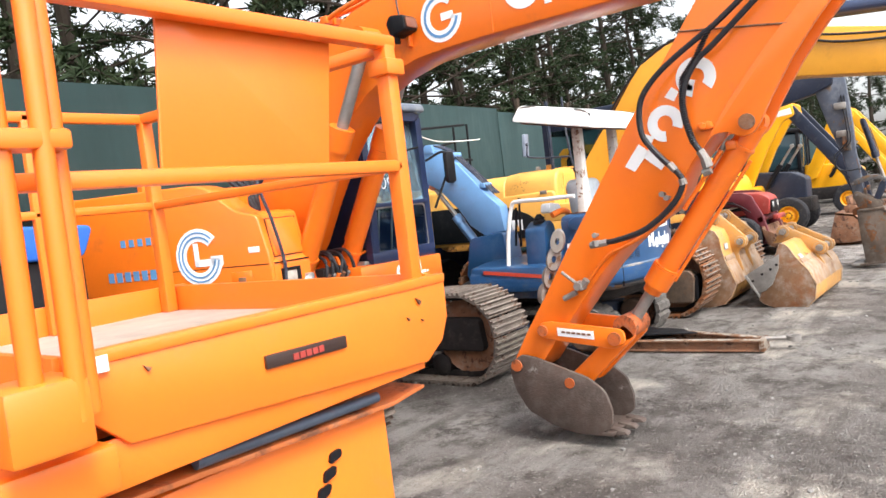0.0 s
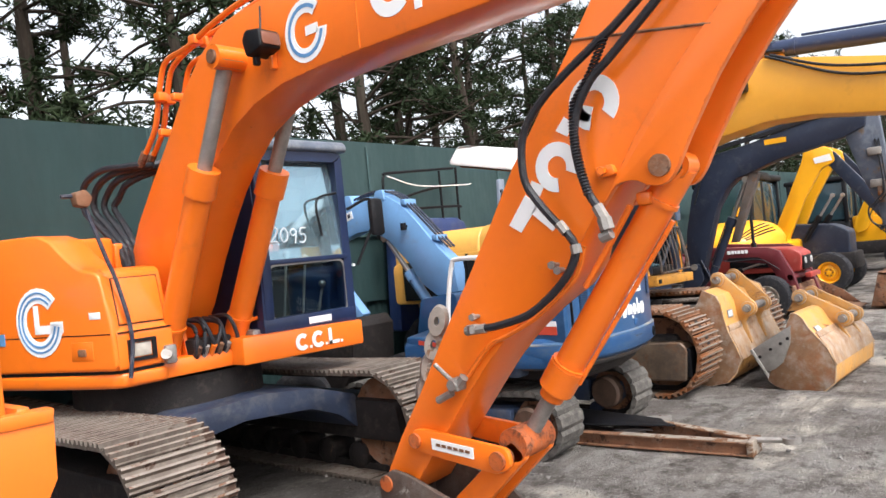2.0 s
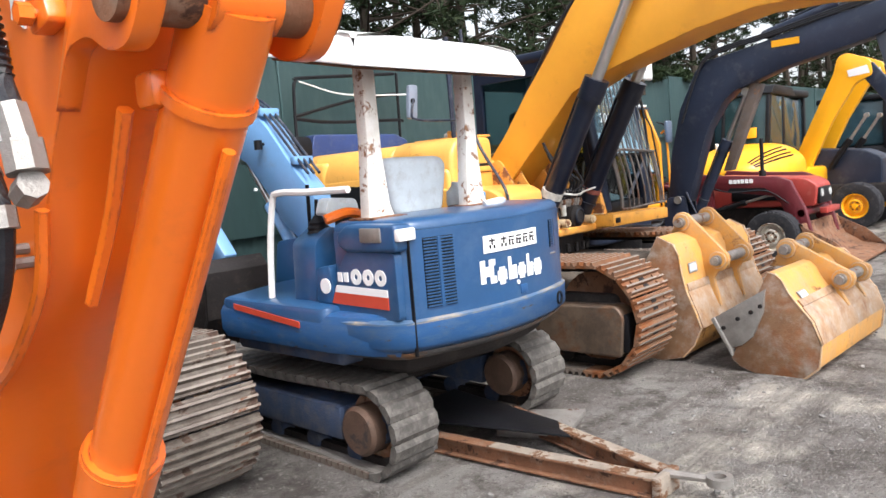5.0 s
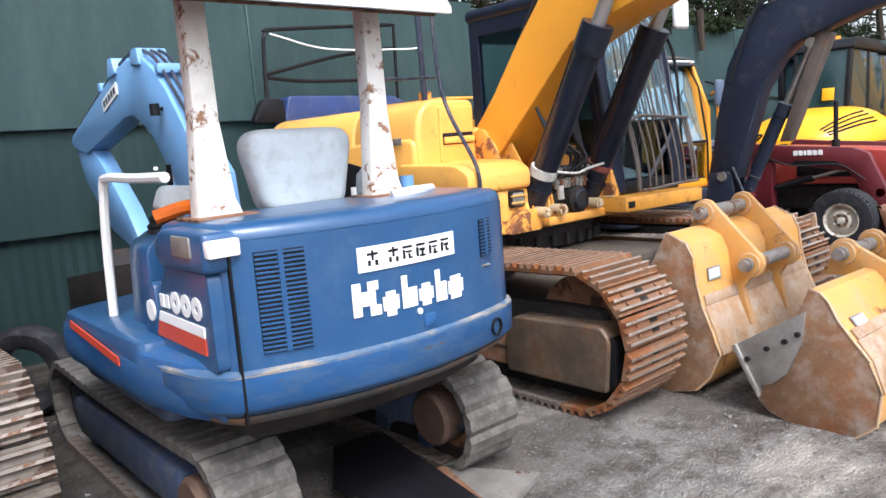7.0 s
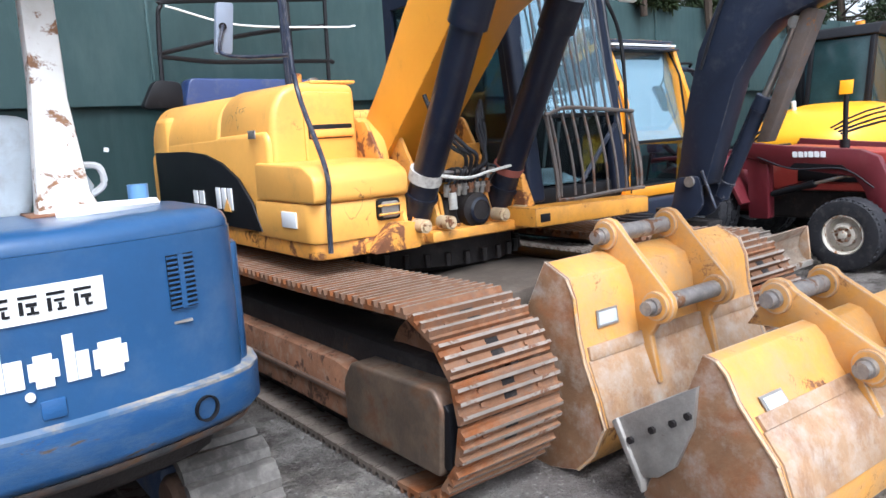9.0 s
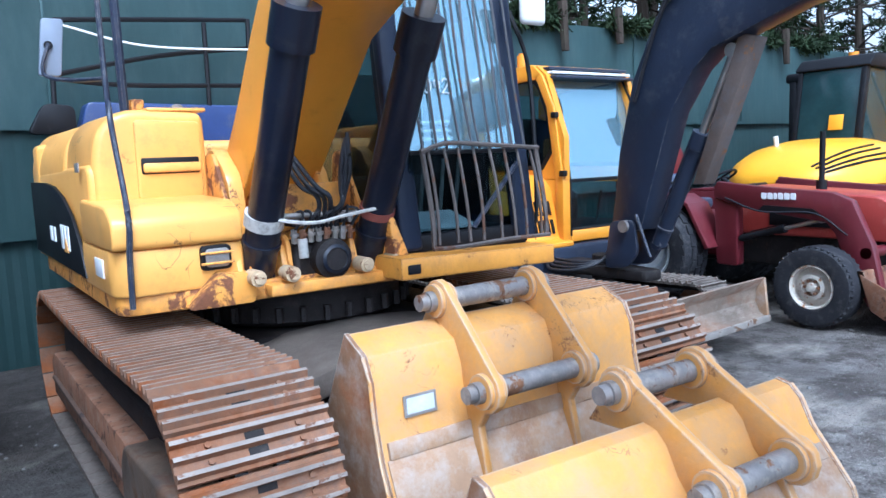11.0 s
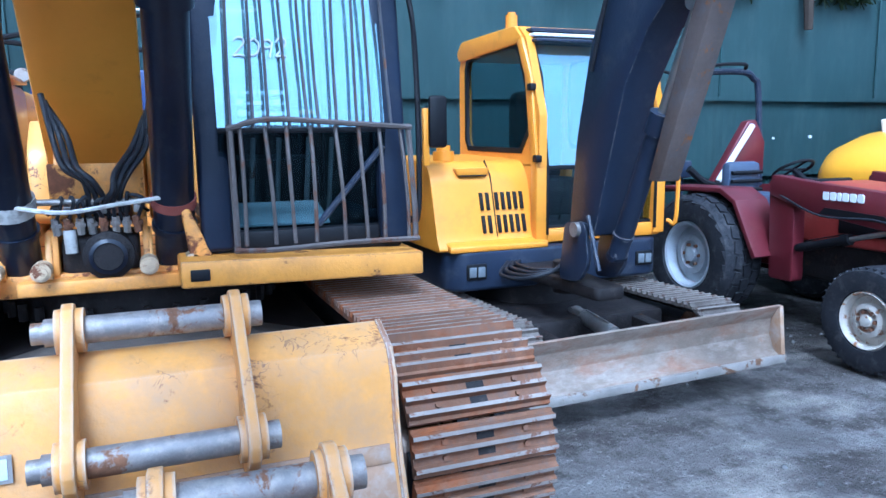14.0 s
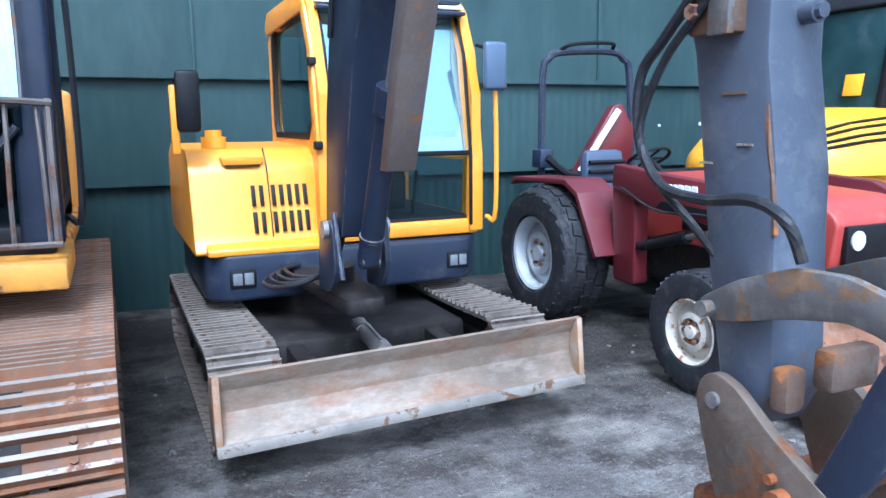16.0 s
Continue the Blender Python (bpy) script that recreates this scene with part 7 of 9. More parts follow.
orange_rust = surface("orange_rust", (0.25, 0.08, 0.022), 0.75, vary=0.3, scale=9, wear=(0.14, 0.06, 0.03), wear_at=0.56, wear_scale=12, bump=0.4)
mini_lens = surface("dim_lamp_lens", (0.17, 0.185, 0.20), 0.15, vary=0.2, scale=20, bump=0.2, bump_scale=90)


def frame_of(hole, outline, x0, x1):
    """A flat frame across x: every corner of the hole is joined to the outline by rays from its middle."""
    cy, cz = sum(p[0] for p in hole) / len(hole), sum(p[1] for p in hole) / len(hole)
    rays = sorted({math.atan2(z - cz, y - cy) for y, z in list(hole) + list(outline)})

    def reach(poly, a):
        d = (math.cos(a), math.sin(a))
        best = 0.0
        for (ay, az), (by, bz) in zip(poly, poly[1:] + poly[:1]):
            ey, ez = by - ay, bz - az
            den = d[0] * ez - d[1] * ey
            if abs(den) > 1e-9:
                u = ((ay - cy) * ez - (az - cz) * ey) / den
                v = ((ay - cy) * d[1] - (az - cz) * d[0]) / den
                if u > best and -1e-6 <= v <= 1 + 1e-6:
                    best = u
        return (cy + d[0] * best, cz + d[1] * best)
    return strip(B(), [reach(list(hole), a) for a in rays], [reach(list(outline), a) for a in rays], "x", x0, x1)


# ---- yellow and grey mini excavator with blade ----
def yellow_mini():
    t = thing("mini_excavator", (13.3, 4.6, 0), "yellow and dark grey mini excavator with raised dozer blade", "excavator", "parked machines")
    for xc in (12.52, 14.02):
        crawler(t, xc, 0.34, 3.65, 6.0, 0.50, 0.125, 0.020, 2, shoe_mud, under_dark, "mini_shoe", rollers=5)
    part("lower_frame", box(B(), (12.68, 4.1, 0.22), (13.86, 5.6, 0.42), 0.03), under_dark, t)
    part("slew_ring", rod(B(), (13.3, 4.95, 0.38), (13.3, 4.95, 0.58), 0.42, seg=36), under_dark, t)
    # blade: curved plate on two arms
    prof = [(3.36, 0.209), (3.43, 0.254), (3.47, 0.342), (3.46, 0.446), (3.4, 0.531), (3.425, 0.535), (3.49, 0.453), (3.5, 0.342), (3.46, 0.246), (3.385, 0.198)]
    m = Matrix(((1, 0, 0, 0), (0, 1, 0, 0), (0.024, 0, 1, -0.024 * 13.27), (0, 0, 0, 1)))
    bl = part("blade", prism(B(), prof, "x", 12.33, 14.19, 0.003, m=m), surface("scraped_blade_steel", (0.23, 0.175, 0.13), 0.55, 0.1, vary=0.4, scale=4, wear=(0.26, 0.12, 0.06), wear_at=0.50, soft=0.2, wear_scale=4, dirt=(0.36, 0.31, 0.26), dirt_amount=0.4, bump=0.25, stretch=(0.5, 1, 1)), t, "scuffed bare steel blade")
    part("cutting_edge", box(B(), (12.33, 3.348, 0.185), (14.19, 3.376, 0.235), 0.004, m), pin_grey, bl)
    for x_ in (12.33, 14.165):
        part("blade_end", prism(B(), [(3.36, 0.20), (3.40, 0.53), (3.52, 0.50), (3.56, 0.32), (3.48, 0.20)], "x", x_, x_ + 0.03, 0.003, m=m), bucket_steel, bl)
    for x_ in (12.85, 13.65):
        part("blade_arm", prism(B(), [(3.48, 0.2), (3.48, 0.36), (4.3, 0.40), (4.3, 0.28)], "x", x_ - 0.05, x_ + 0.05, 0.01), under_dark, t)
    cylinder(t, (13.25, 4.25, 0.42), (13.25, 3.52, 0.34), 0.045, dull_steel, 0.6, name="blade_cylinder")
    # skirt with headlamps
    skirt = rounded([(12.46, 4.66), (12.56, 4.56), (14.1, 4.56), (14.22, 4.68), (14.22, 5.9), (13.9, 6.25), (12.8, 6.25), (12.46, 5.9)], 0.06, 4)
    part("skirt", prism(B(), skirt, "z", 0.55, 0.83, 0.03, 3), boom_grey, t, "dark grey lower skirt")
    for x_ in (12.665, 14.03):
        hl = part("headlamp", box(B(), (x_ - 0.075, 4.548, 0.63), (x_ + 0.075, 4.57, 0.74), 0.01), black, t)
        for s in (-0.032, 0.032):
            part("lamp_lens", box(B(), (x_ + s - 0.027, 4.540, 0.65), (x_ + s + 0.027, 4.552, 0.72), 0.006), mini_lens, hl)
    part("oval_plate", box(B(), (13.0, 4.60, 0.79), (13.09, 4.62, 0.83), 0.015), white, t)
    # hood
    hood = [(4.60, 0.82), (4.66, 0.90), (4.78, 1.32), (4.88, 1.42), (5.9, 1.44), (6.15, 1.35), (6.2, 0.82)]
    hd = part("hood", prism(B(), rounded(hood, 0.06, 4), "x", 12.42, 13.18, 0.05, 4), mini_yellow, t)
    part("hood_lip", prism(B(), [(4.56, 0.82), (4.56, 0.86), (4.70, 0.90), (4.70, 0.82)], "x", 12.48, 13.22, 0.01), mini_yellow, t)
    part("hood_handle", prism(B(), rounded([(12.62, 1.325), (12.84, 1.325), (12.86, 1.375), (12.60, 1.375)], 0.015), "y", 4.765, 4.82, 0.006), mini_yellow, hd)
    part("handle_recess", box(B(), (12.63, 4.76, 1.318), (12.83, 4.80, 1.328), 0.002), under_dark, hd)
    part("panel_seam", prism(B(), [(4.654, 0.90), (4.774, 1.32), (4.872, 1.424), (4.89, 1.40), (4.80, 1.30), (4.68, 0.90)], "x", 12.866, 12.873, 0), under_dark, hd)
    for row in range(2):
        for k in range(7):
            z0 = 1.085 - row * 0.155
            xk = 12.775 + 0.048 * k + (0.022 if k > 1 else 0)
            yy = 4.675 + (z0 - 0.98) * 0.285
            sl = prism(B(), [(yy - 0.012, z0), (yy + 0.03, z0), (yy + 0.065, z0 + 0.12), (yy + 0.022, z0 + 0.12)], "x", xk - 0.011, xk + 0.011, 0.002)
            part("vent_slot", sl, black, hd)
    part("fuel_cap", rod(rod(B(), (12.6, 4.98, 1.42), (12.6, 4.98, 1.49), 0.075), (12.6, 4.98, 1.49), (12.6, 4.98, 1.53), 0.05), mini_yellow, t)
    part("mirror_post", box(B(), (12.34, 4.68, 1.40), (12.385, 4.72, 1.78), 0.01), mini_yellow, t)
    part("mirror", box(B(), (12.37, 4.64, 1.52), (12.50, 4.69, 1.86), 0.03), black, t)
    # cab
    cab = part("cab", box(B(), (13.16, 4.62, 0.84), (14.22, 5.9, 0.94), 0.02), mini_yellow, t, "yellow framed cab with blue tinted glass")
    for x0_, x1_ in ((13.16, 13.22), (14.16, 14.22)):
        fb = B()
        lo = [(4.66, 0.85), (4.62, 1.40), (5.98, 1.40), (5.98, 0.85)]
        if x0_ < 13.5:
            prism(fb, lo, "x", x0_, x1_, 0.01)
        else:
            strip(fb, [(4.76, 0.95), (4.74, 1.32), (5.88, 1.32), (5.88, 0.95)], [(4.66, 0.85), (4.62, 1.40), (5.98, 1.40), (5.98, 0.85)], "x", x0_, x1_)
        part("cab_side", fb, mini_yellow, cab)
        up = [(4.60, 1.38), (4.60, 1.74), (4.80, 2.27), (4.90, 2.35), (5.1, 2.37), (5.78, 2.35), (5.92, 2.29), (5.98, 2.15), (5.98, 1.38)]
        inn = [(4.86, 1.465), (4.70, 1.66), (4.69, 1.75), (4.87, 2.18), (4.93, 2.24), (5.06, 2.26), (5.70, 2.25), (5.82, 2.22), (5.86, 2.13), (5.86, 1.56), (5.80, 1.47)]
        part("window_frame", frame_of(inn, up, x0_, x1_), mini_yellow, cab)
        slab_pane(cab, inn, "x", x0_ + 0.025, 0.006, glass, name="side_window")
        rb = strip(B(), shrink(inn, 0.038), inn, "x", x0_ - 0.006, x0_ + 0.02)
        part("window_rubber", rb, black, cab)
    slope = [(4.60, 0.86), (4.60, 1.35), (4.70, 2.0), (4.84, 2.28)]
    for x_ in (13.19, 14.19):
        part("front_pillar", prism(B(), slope + [(4.93, 2.28), (4.79, 2.0), (4.69, 1.35), (4.69, 0.86)], "x", x_ - 0.05, x_ + 0.05, 0.012), mini_yellow, cab)
        part("pillar_seal", prism(B(), [(4.594, 0.9), (4.594, 1.35), (4.694, 2.0), (4.83, 2.26), (4.85, 2.26), (4.71, 2.0), (4.61, 1.35), (4.61, 0.9)], "x", x_ + (0.03 if x_ < 13.5 else -0.05), x_ + (0.05 if x_ < 13.5 else -0.03), 0.002), black, cab)
    leaning_pane(cab, 13.22, 14.16, (4.64, 1.37), (4.86, 2.25), dusty_glass, "windscreen")
    leaning_pane(cab, 13.22, 14.16, (4.66, 0.92), (4.628, 1.37), glass, "lower_windscreen")
    part("windscreen_bar", box(B(), (13.22, 4.60, 1.355), (14.16, 4.63, 1.385), 0.004), black, cab)
    for z_ in (2.25, 2.29, 2.33):
        part("roof_visor", box(B(), (13.2, 4.72 + (z_ - 2.25), z_ - 0.012), (14.18, 4.95 + (z_ - 2.25), z_ + 0.012), 0.008), boom_grey if z_ != 2.29 else white, cab)
    part("roof", prism(B(), rounded([(4.84, 2.28), (4.95, 2.37), (5.9, 2.36), (6.0, 2.27), (5.95, 2.2), (4.9, 2.24)], 0.03), "x", 13.14, 14.24, 0.04, 3), mini_yellow, cab)
    part("back_wall", box(B(), (13.2, 5.92, 0.9), (14.2, 5.98, 1.45), 0.01), mini_yellow, cab)
    part("beacon", rod(rod(B(), (13.25, 5.2, 2.36), (13.25, 5.2, 2.48), 0.045), (13.25, 5.2, 2.48), (13.25, 5.2, 2.5), 0.03), amber, cab)
    st = B()
    box(st, (13.45, 5.2, 0.94), (13.95, 5.65, 1.25), 0.06)
    box(st, (13.47, 5.55, 1.2), (13.93, 5.72, 1.95), 0.07)
    part("seat", st, black, cab)
    part("steering_lever", rod(rod(B(), (13.5, 4.9, 0.94), (13.52, 4.85, 1.25), 0.012), (13.85, 4.9, 0.94), (13.87, 4.85, 1.25), 0.012), black, cab)
    part("floor", box(B(), (13.2, 4.64, 0.9), (14.18, 5.9, 0.96), 0.005), black, cab)
    for y_, z_ in ((4.66, 1.90), (4.57, 1.41)):
        part("hinge", box(B(), (13.12, y_, z_), (13.17, y_ + 0.06, z_ + 0.05), 0.01), black, cab)
    part("grab_rail", tube(B(), [(14.26, 4.62, 1.9), (14.30, 4.56, 1.85), (14.30, 4.54, 1.0), (14.26, 4.6, 0.95)], 0.016, 7, 5), mini_yellow, cab)
    part("mirror_arm", tube(B(), [(14.22, 4.66, 2.05), (14.26, 4.58, 2.02), (14.30, 4.52, 1.95)], 0.012, 6, 4), black, cab)
    part("mirror", box(B(), (14.20, 4.49, 1.76), (14.36, 4.54, 2.06), 0.035, seg=3), surface("grey_mirror", (0.075, 0.105, 0.16), 0.35, bump=0.05), cab)
    # swing bracket, boom, cylinders
    for x_ in (12.955, 13.215):
        part("clevis_plate", prism(B(), rounded([(3.92, 1.08), (3.70, 1.10), (3.66, 0.86), (3.76, 0.74), (3.98, 0.72)], 0.05), "x", x_, x_ + 0.03, 0.006), boom_grey, t)
    part("bracket_casting", prism(B(), rounded([(12.93, 4.6), (12.98, 3.95), (13.0, 3.62), (13.2, 3.62), (13.22, 3.95), (13.3, 4.6)], 0.05), "z", 0.64, 0.72, 0.02), under_dark, t)
    part("casting_eye", rod(B(), (13.1, 4.12, 0.60), (13.1, 4.12, 0.80), 0.09), under_dark, t)
    part("foot_pin", rod(B(), (12.93, 3.78, 1.05), (13.27, 3.78, 1.05), 0.045), dull_steel, t)
    part("hose_guard", rod(B(), (12.965, 3.68, 1.14), (12.96, 3.55, 0.84), 0.013, seg=8), boom_grey, t)
    for k in range(4):
        hose(t, [(12.90 + k * 0.03, 4.56, 0.74), (12.74 + k * 0.04, 4.34, 0.70 + k * 0.02), (12.80 + k * 0.03, 4.08, 0.72 + k * 0.015), (12.98 + k * 0.02, 3.98, 0.82), (13.04 + k * 0.03, 3.93, 1.2)], 0.012)
    boom = [(3.93, 1.02), (3.86, 1.58), (3.73, 2.10), (3.52, 2.52), (3.38, 2.62), (2.85, 2.70), (2.13, 2.86), (1.60, 2.92), (1.42, 2.86), (1.45, 2.68), (1.7, 2.58), (2.0, 2.52), (2.52, 2.42), (3.08, 2.24), (3.22, 2.12), (3.40, 1.85), (3.60, 1.22), (3.66, 1.02)]
    bo = part("boom", prism(B(), boom, "x", 12.99, 13.21, 0.016), boom_grey, t, "scratched dark grey boom")
    part("label", box(B(), (12.984, 2.38, 2.64), (12.99, 2.66, 2.71), 0, m=None), jcb_yellow, bo, "small yellow label plate")
    cylinder(t, (13.1, 3.58, 0.92), (13.1, 2.98, 2.22), 0.055, boom_grey, 0.6, name="lift_cylinder")
    part("cylinder_guard", prism(B(), [(3.26, 1.36), (3.17, 1.36), (2.80, 2.28), (2.92, 2.32)], "x", 13.05, 13.18, 0.006), surface("rubbed_brown_guard", (0.13, 0.10, 0.085), 0.6, 0.2, vary=0.35, scale=4, wear=(0.32, 0.14, 0.05), wear_at=0.58, dirt=(0.12, 0.12, 0.13), dirt_amount=0.3, bump=0.2), t)
    cylinder(t, (13.1, 2.75, 2.80), (13.1, 1.75, 3.05), 0.055, boom_grey, 0.72, name="arm_cylinder")
    for k in range(3):
        hose(bo, [(12.98, 3.70, 1.95), (12.97, 3.50, 2.45), (12.97, 3.30, 2.66 + k * 0.02), (12.98, 2.7, 2.76 + k * 0.02), (12.99, 1.9, 2.90 + k * 0.02), (13.0, 1.6, 2.95)], 0.013)
    # arm, linkage and bucket
    arm = [(1.90, 2.98), (1.70, 2.62), (1.56, 2.1), (1.41, 1.68), (1.345, 1.27), (1.30, 1.04), (1.22, 1.0), (1.18, 1.08), (1.195, 1.33), (1.20, 1.47), (1.232, 1.66), (1.24, 2.05), (1.30, 2.80), (1.5, 3.02)]
    ar = part("arm", prism(B(), arm, "x", 13.03, 13.165, 0.014), arm_grey, t, "worn grey arm")
    for k, z_ in enumerate((2.35, 1.95)):
        part("arm_boss", box(B(), (12.99, 1.30, z_ - 0.05), (13.03, 1.46, z_ + 0.05), 0.015), dull_steel, ar)
    hose(ar, [(13.02, 1.36, 2.5), (12.99, 1.32, 2.1), (12.98, 1.31, 1.86), (12.98, 1.356, 1.786), (12.98, 1.435, 1.707), (12.98, 1.495, 1.649), (12.98, 1.503, 1.552), (12.98, 1.473, 1.476), (12.98, 1.411, 1.426), (12.98, 1.309, 1.414), (12.98, 1.221, 1.422), (12.98, 1.167, 1.414), (12.985, 1.128, 1.386), (13.0, 1.112, 1.33)], 0.0105)
    hose(ar, [(13.02, 1.32, 2.5), (12.99, 1.29, 2.1), (12.98, 1.275, 1.86), (12.98, 1.318, 1.772), (12.98, 1.419, 1.681), (12.98, 1.482, 1.584), (12.98, 1.491, 1.508), (12.99, 1.44, 1.43), (13.01, 1.37, 1.36), (13.05, 1.32, 1.28)], 0.0085)
    br = part("hose_bracket", box(B(), (12.992, 1.285, 1.705), (13.04, 1.385, 1.98), 0.006), rust_brown, ar, "rusty hose bracket welded to the arm")
    part("bracket_plate", box(B(), (12.978, 1.275, 1.70), (12.994, 1.325, 1.96), 0.004), worn_grey, br)
    part("bracket_bolt", rod(B(), (12.985, 1.355, 1.745), (12.965, 1.355, 1.745), 0.014, seg=6), rusty, br)
    part("bracket_bolt", rod(B(), (12.985, 1.355, 1.83), (12.965, 1.355, 1.83), 0.014, seg=6), rusty, br)
    part("grease_boss", rod(rod(B(), (13.11, 1.25, 1.735), (13.11, 1.205, 1.735), 0.02, seg=14), (13.11, 1.205, 1.735), (13.11, 1.195, 1.735), 0.014, seg=8), arm_grey, ar)
    part("corner_weld", tube(B(), [(13.036, 1.230, 1.58), (13.034, 1.222, 1.52), (13.035, 1.210, 1.45), (13.036, 1.20, 1.36)], 0.006, 6, 5), rust_brown, ar)
    for z_, y_, w_ in ((1.60, 1.30, 0.055), (1.475, 1.36, 0.03), (1.51, 1.27, 0.035)):
        part("scrape", box(B(), (13.026, y_ - w_ / 2, z_), (13.0295, y_ + w_ / 2, z_ + 0.004), 0), pin_grey, ar)
    for x_ in (12.995, 13.215):
        part("curved_link", prism(B(), rounded([(1.335, 1.224), (1.248, 1.275), (1.132, 1.318), (1.032, 1.322), (0.96, 1.303), (0.89, 1.26), (0.86, 1.2), (0.90, 1.19), (0.96, 1.24), (1.026, 1.252), (1.126, 1.233), (1.243, 1.201), (1.30, 1.19)], 0.02), "x", x_, x_ + 0.025, 0.004), worn_grey, t, "rubbed grey curved link")
        part("bucket_link", prism(B(), rounded([(1.06, 0.965), (1.0, 0.945), (0.86, 1.19), (0.89, 1.25), (0.95, 1.22)], 0.02), "x", x_ - 0.012, x_ + 0.012, 0.004), boom_grey, t)
    cylinder(t, (13.115, 1.12, 2.1), (13.115, 0.91, 1.23), 0.042, boom_grey, 0.62, name="bucket_cylinder", rod_mat=dull_steel)
    for p in ((1.262, 1.052), (0.905, 1.22), (1.30, 1.215)):
        part("link_pin", rod(B(), (12.972, *p), (13.265, *p), 0.015), worn_grey, t)
    bk = B()
    for x_ in (12.98, 13.235):
        prism(bk, rounded([(1.31, 1.04), (1.30, 1.085), (1.265, 1.105), (1.215, 1.09), (1.13, 1.03), (1.045, 0.985), (0.97, 0.95), (0.93, 0.84), (1.235, 0.84), (1.27, 0.92)], 0.02), "x", x_, x_ + 0.025, 0.004)
    for x_ in (12.92, 13.345):
        prism(bk, rounded([(1.27, 0.83), (1.22, 0.85), (0.93, 0.85), (0.80, 0.62), (0.82, 0.3), (0.98, 0.08), (1.2, 0.06), (1.24, 0.4)], 0.03), "x", x_, x_ + 0.02, 0.003)
    prism(bk, [(1.265, 0.835), (0.93, 0.86), (0.79, 0.62), (0.81, 0.3), (0.97, 0.06), (1.28, 0.03), (1.28, 0.06), (0.99, 0.09), (0.84, 0.31), (0.82, 0.61), (0.945, 0.83), (1.26, 0.805)], "x", 12.91, 13.375, 0.003)
    bkt = part("bucket", bk, surface("dark_bucket_steel", (0.115, 0.085, 0.065), 0.6, 0.2, vary=0.35, scale=4, wear=(0.20, 0.085, 0.035), wear_at=0.55, wear_scale=5, dirt=(0.17, 0.15, 0.13), dirt_amount=0.35, bump=0.3), t, "dark rust brown digging bucket")
    for k in range(4):
        part("tooth", prism(B(), [(1.24, 0.02), (1.24, 0.08), (1.38, 0.07), (1.40, 0.035)], "x", 12.92 + k * 0.125, 12.98 + k * 0.125, 0.005), dull_steel, bkt)
    part("ear_pin", rod(rod(B(), (12.955, 1.10, 0.932), (13.285, 1.10, 0.932), 0.021, seg=16), (12.965, 1.122, 0.962), (12.985, 1.122, 0.962), 0.009, seg=8), orange_rust, t, "orange rusted pin end")
    part("bucket_lip", prism(B(), rounded([(1.335, 0.76), (1.335, 0.845), (1.28, 0.874), (1.18, 0.85), (1.18, 0.76)], 0.015), "x", 13.01, 13.33, 0.006), orange_rust, bkt, "orange rusted bucket corner")
    part("coupler_block", box(B(), (13.01, 1.132, 1.06), (13.06, 1.172, 1.14), 0.012), rust_brown, t, "rusty brown spacer block")
    part("coupler_block", box(B(), (13.07, 1.095, 1.10), (13.19, 1.138, 1.175), 0.012), rust_brown, t)


yellow_mini()

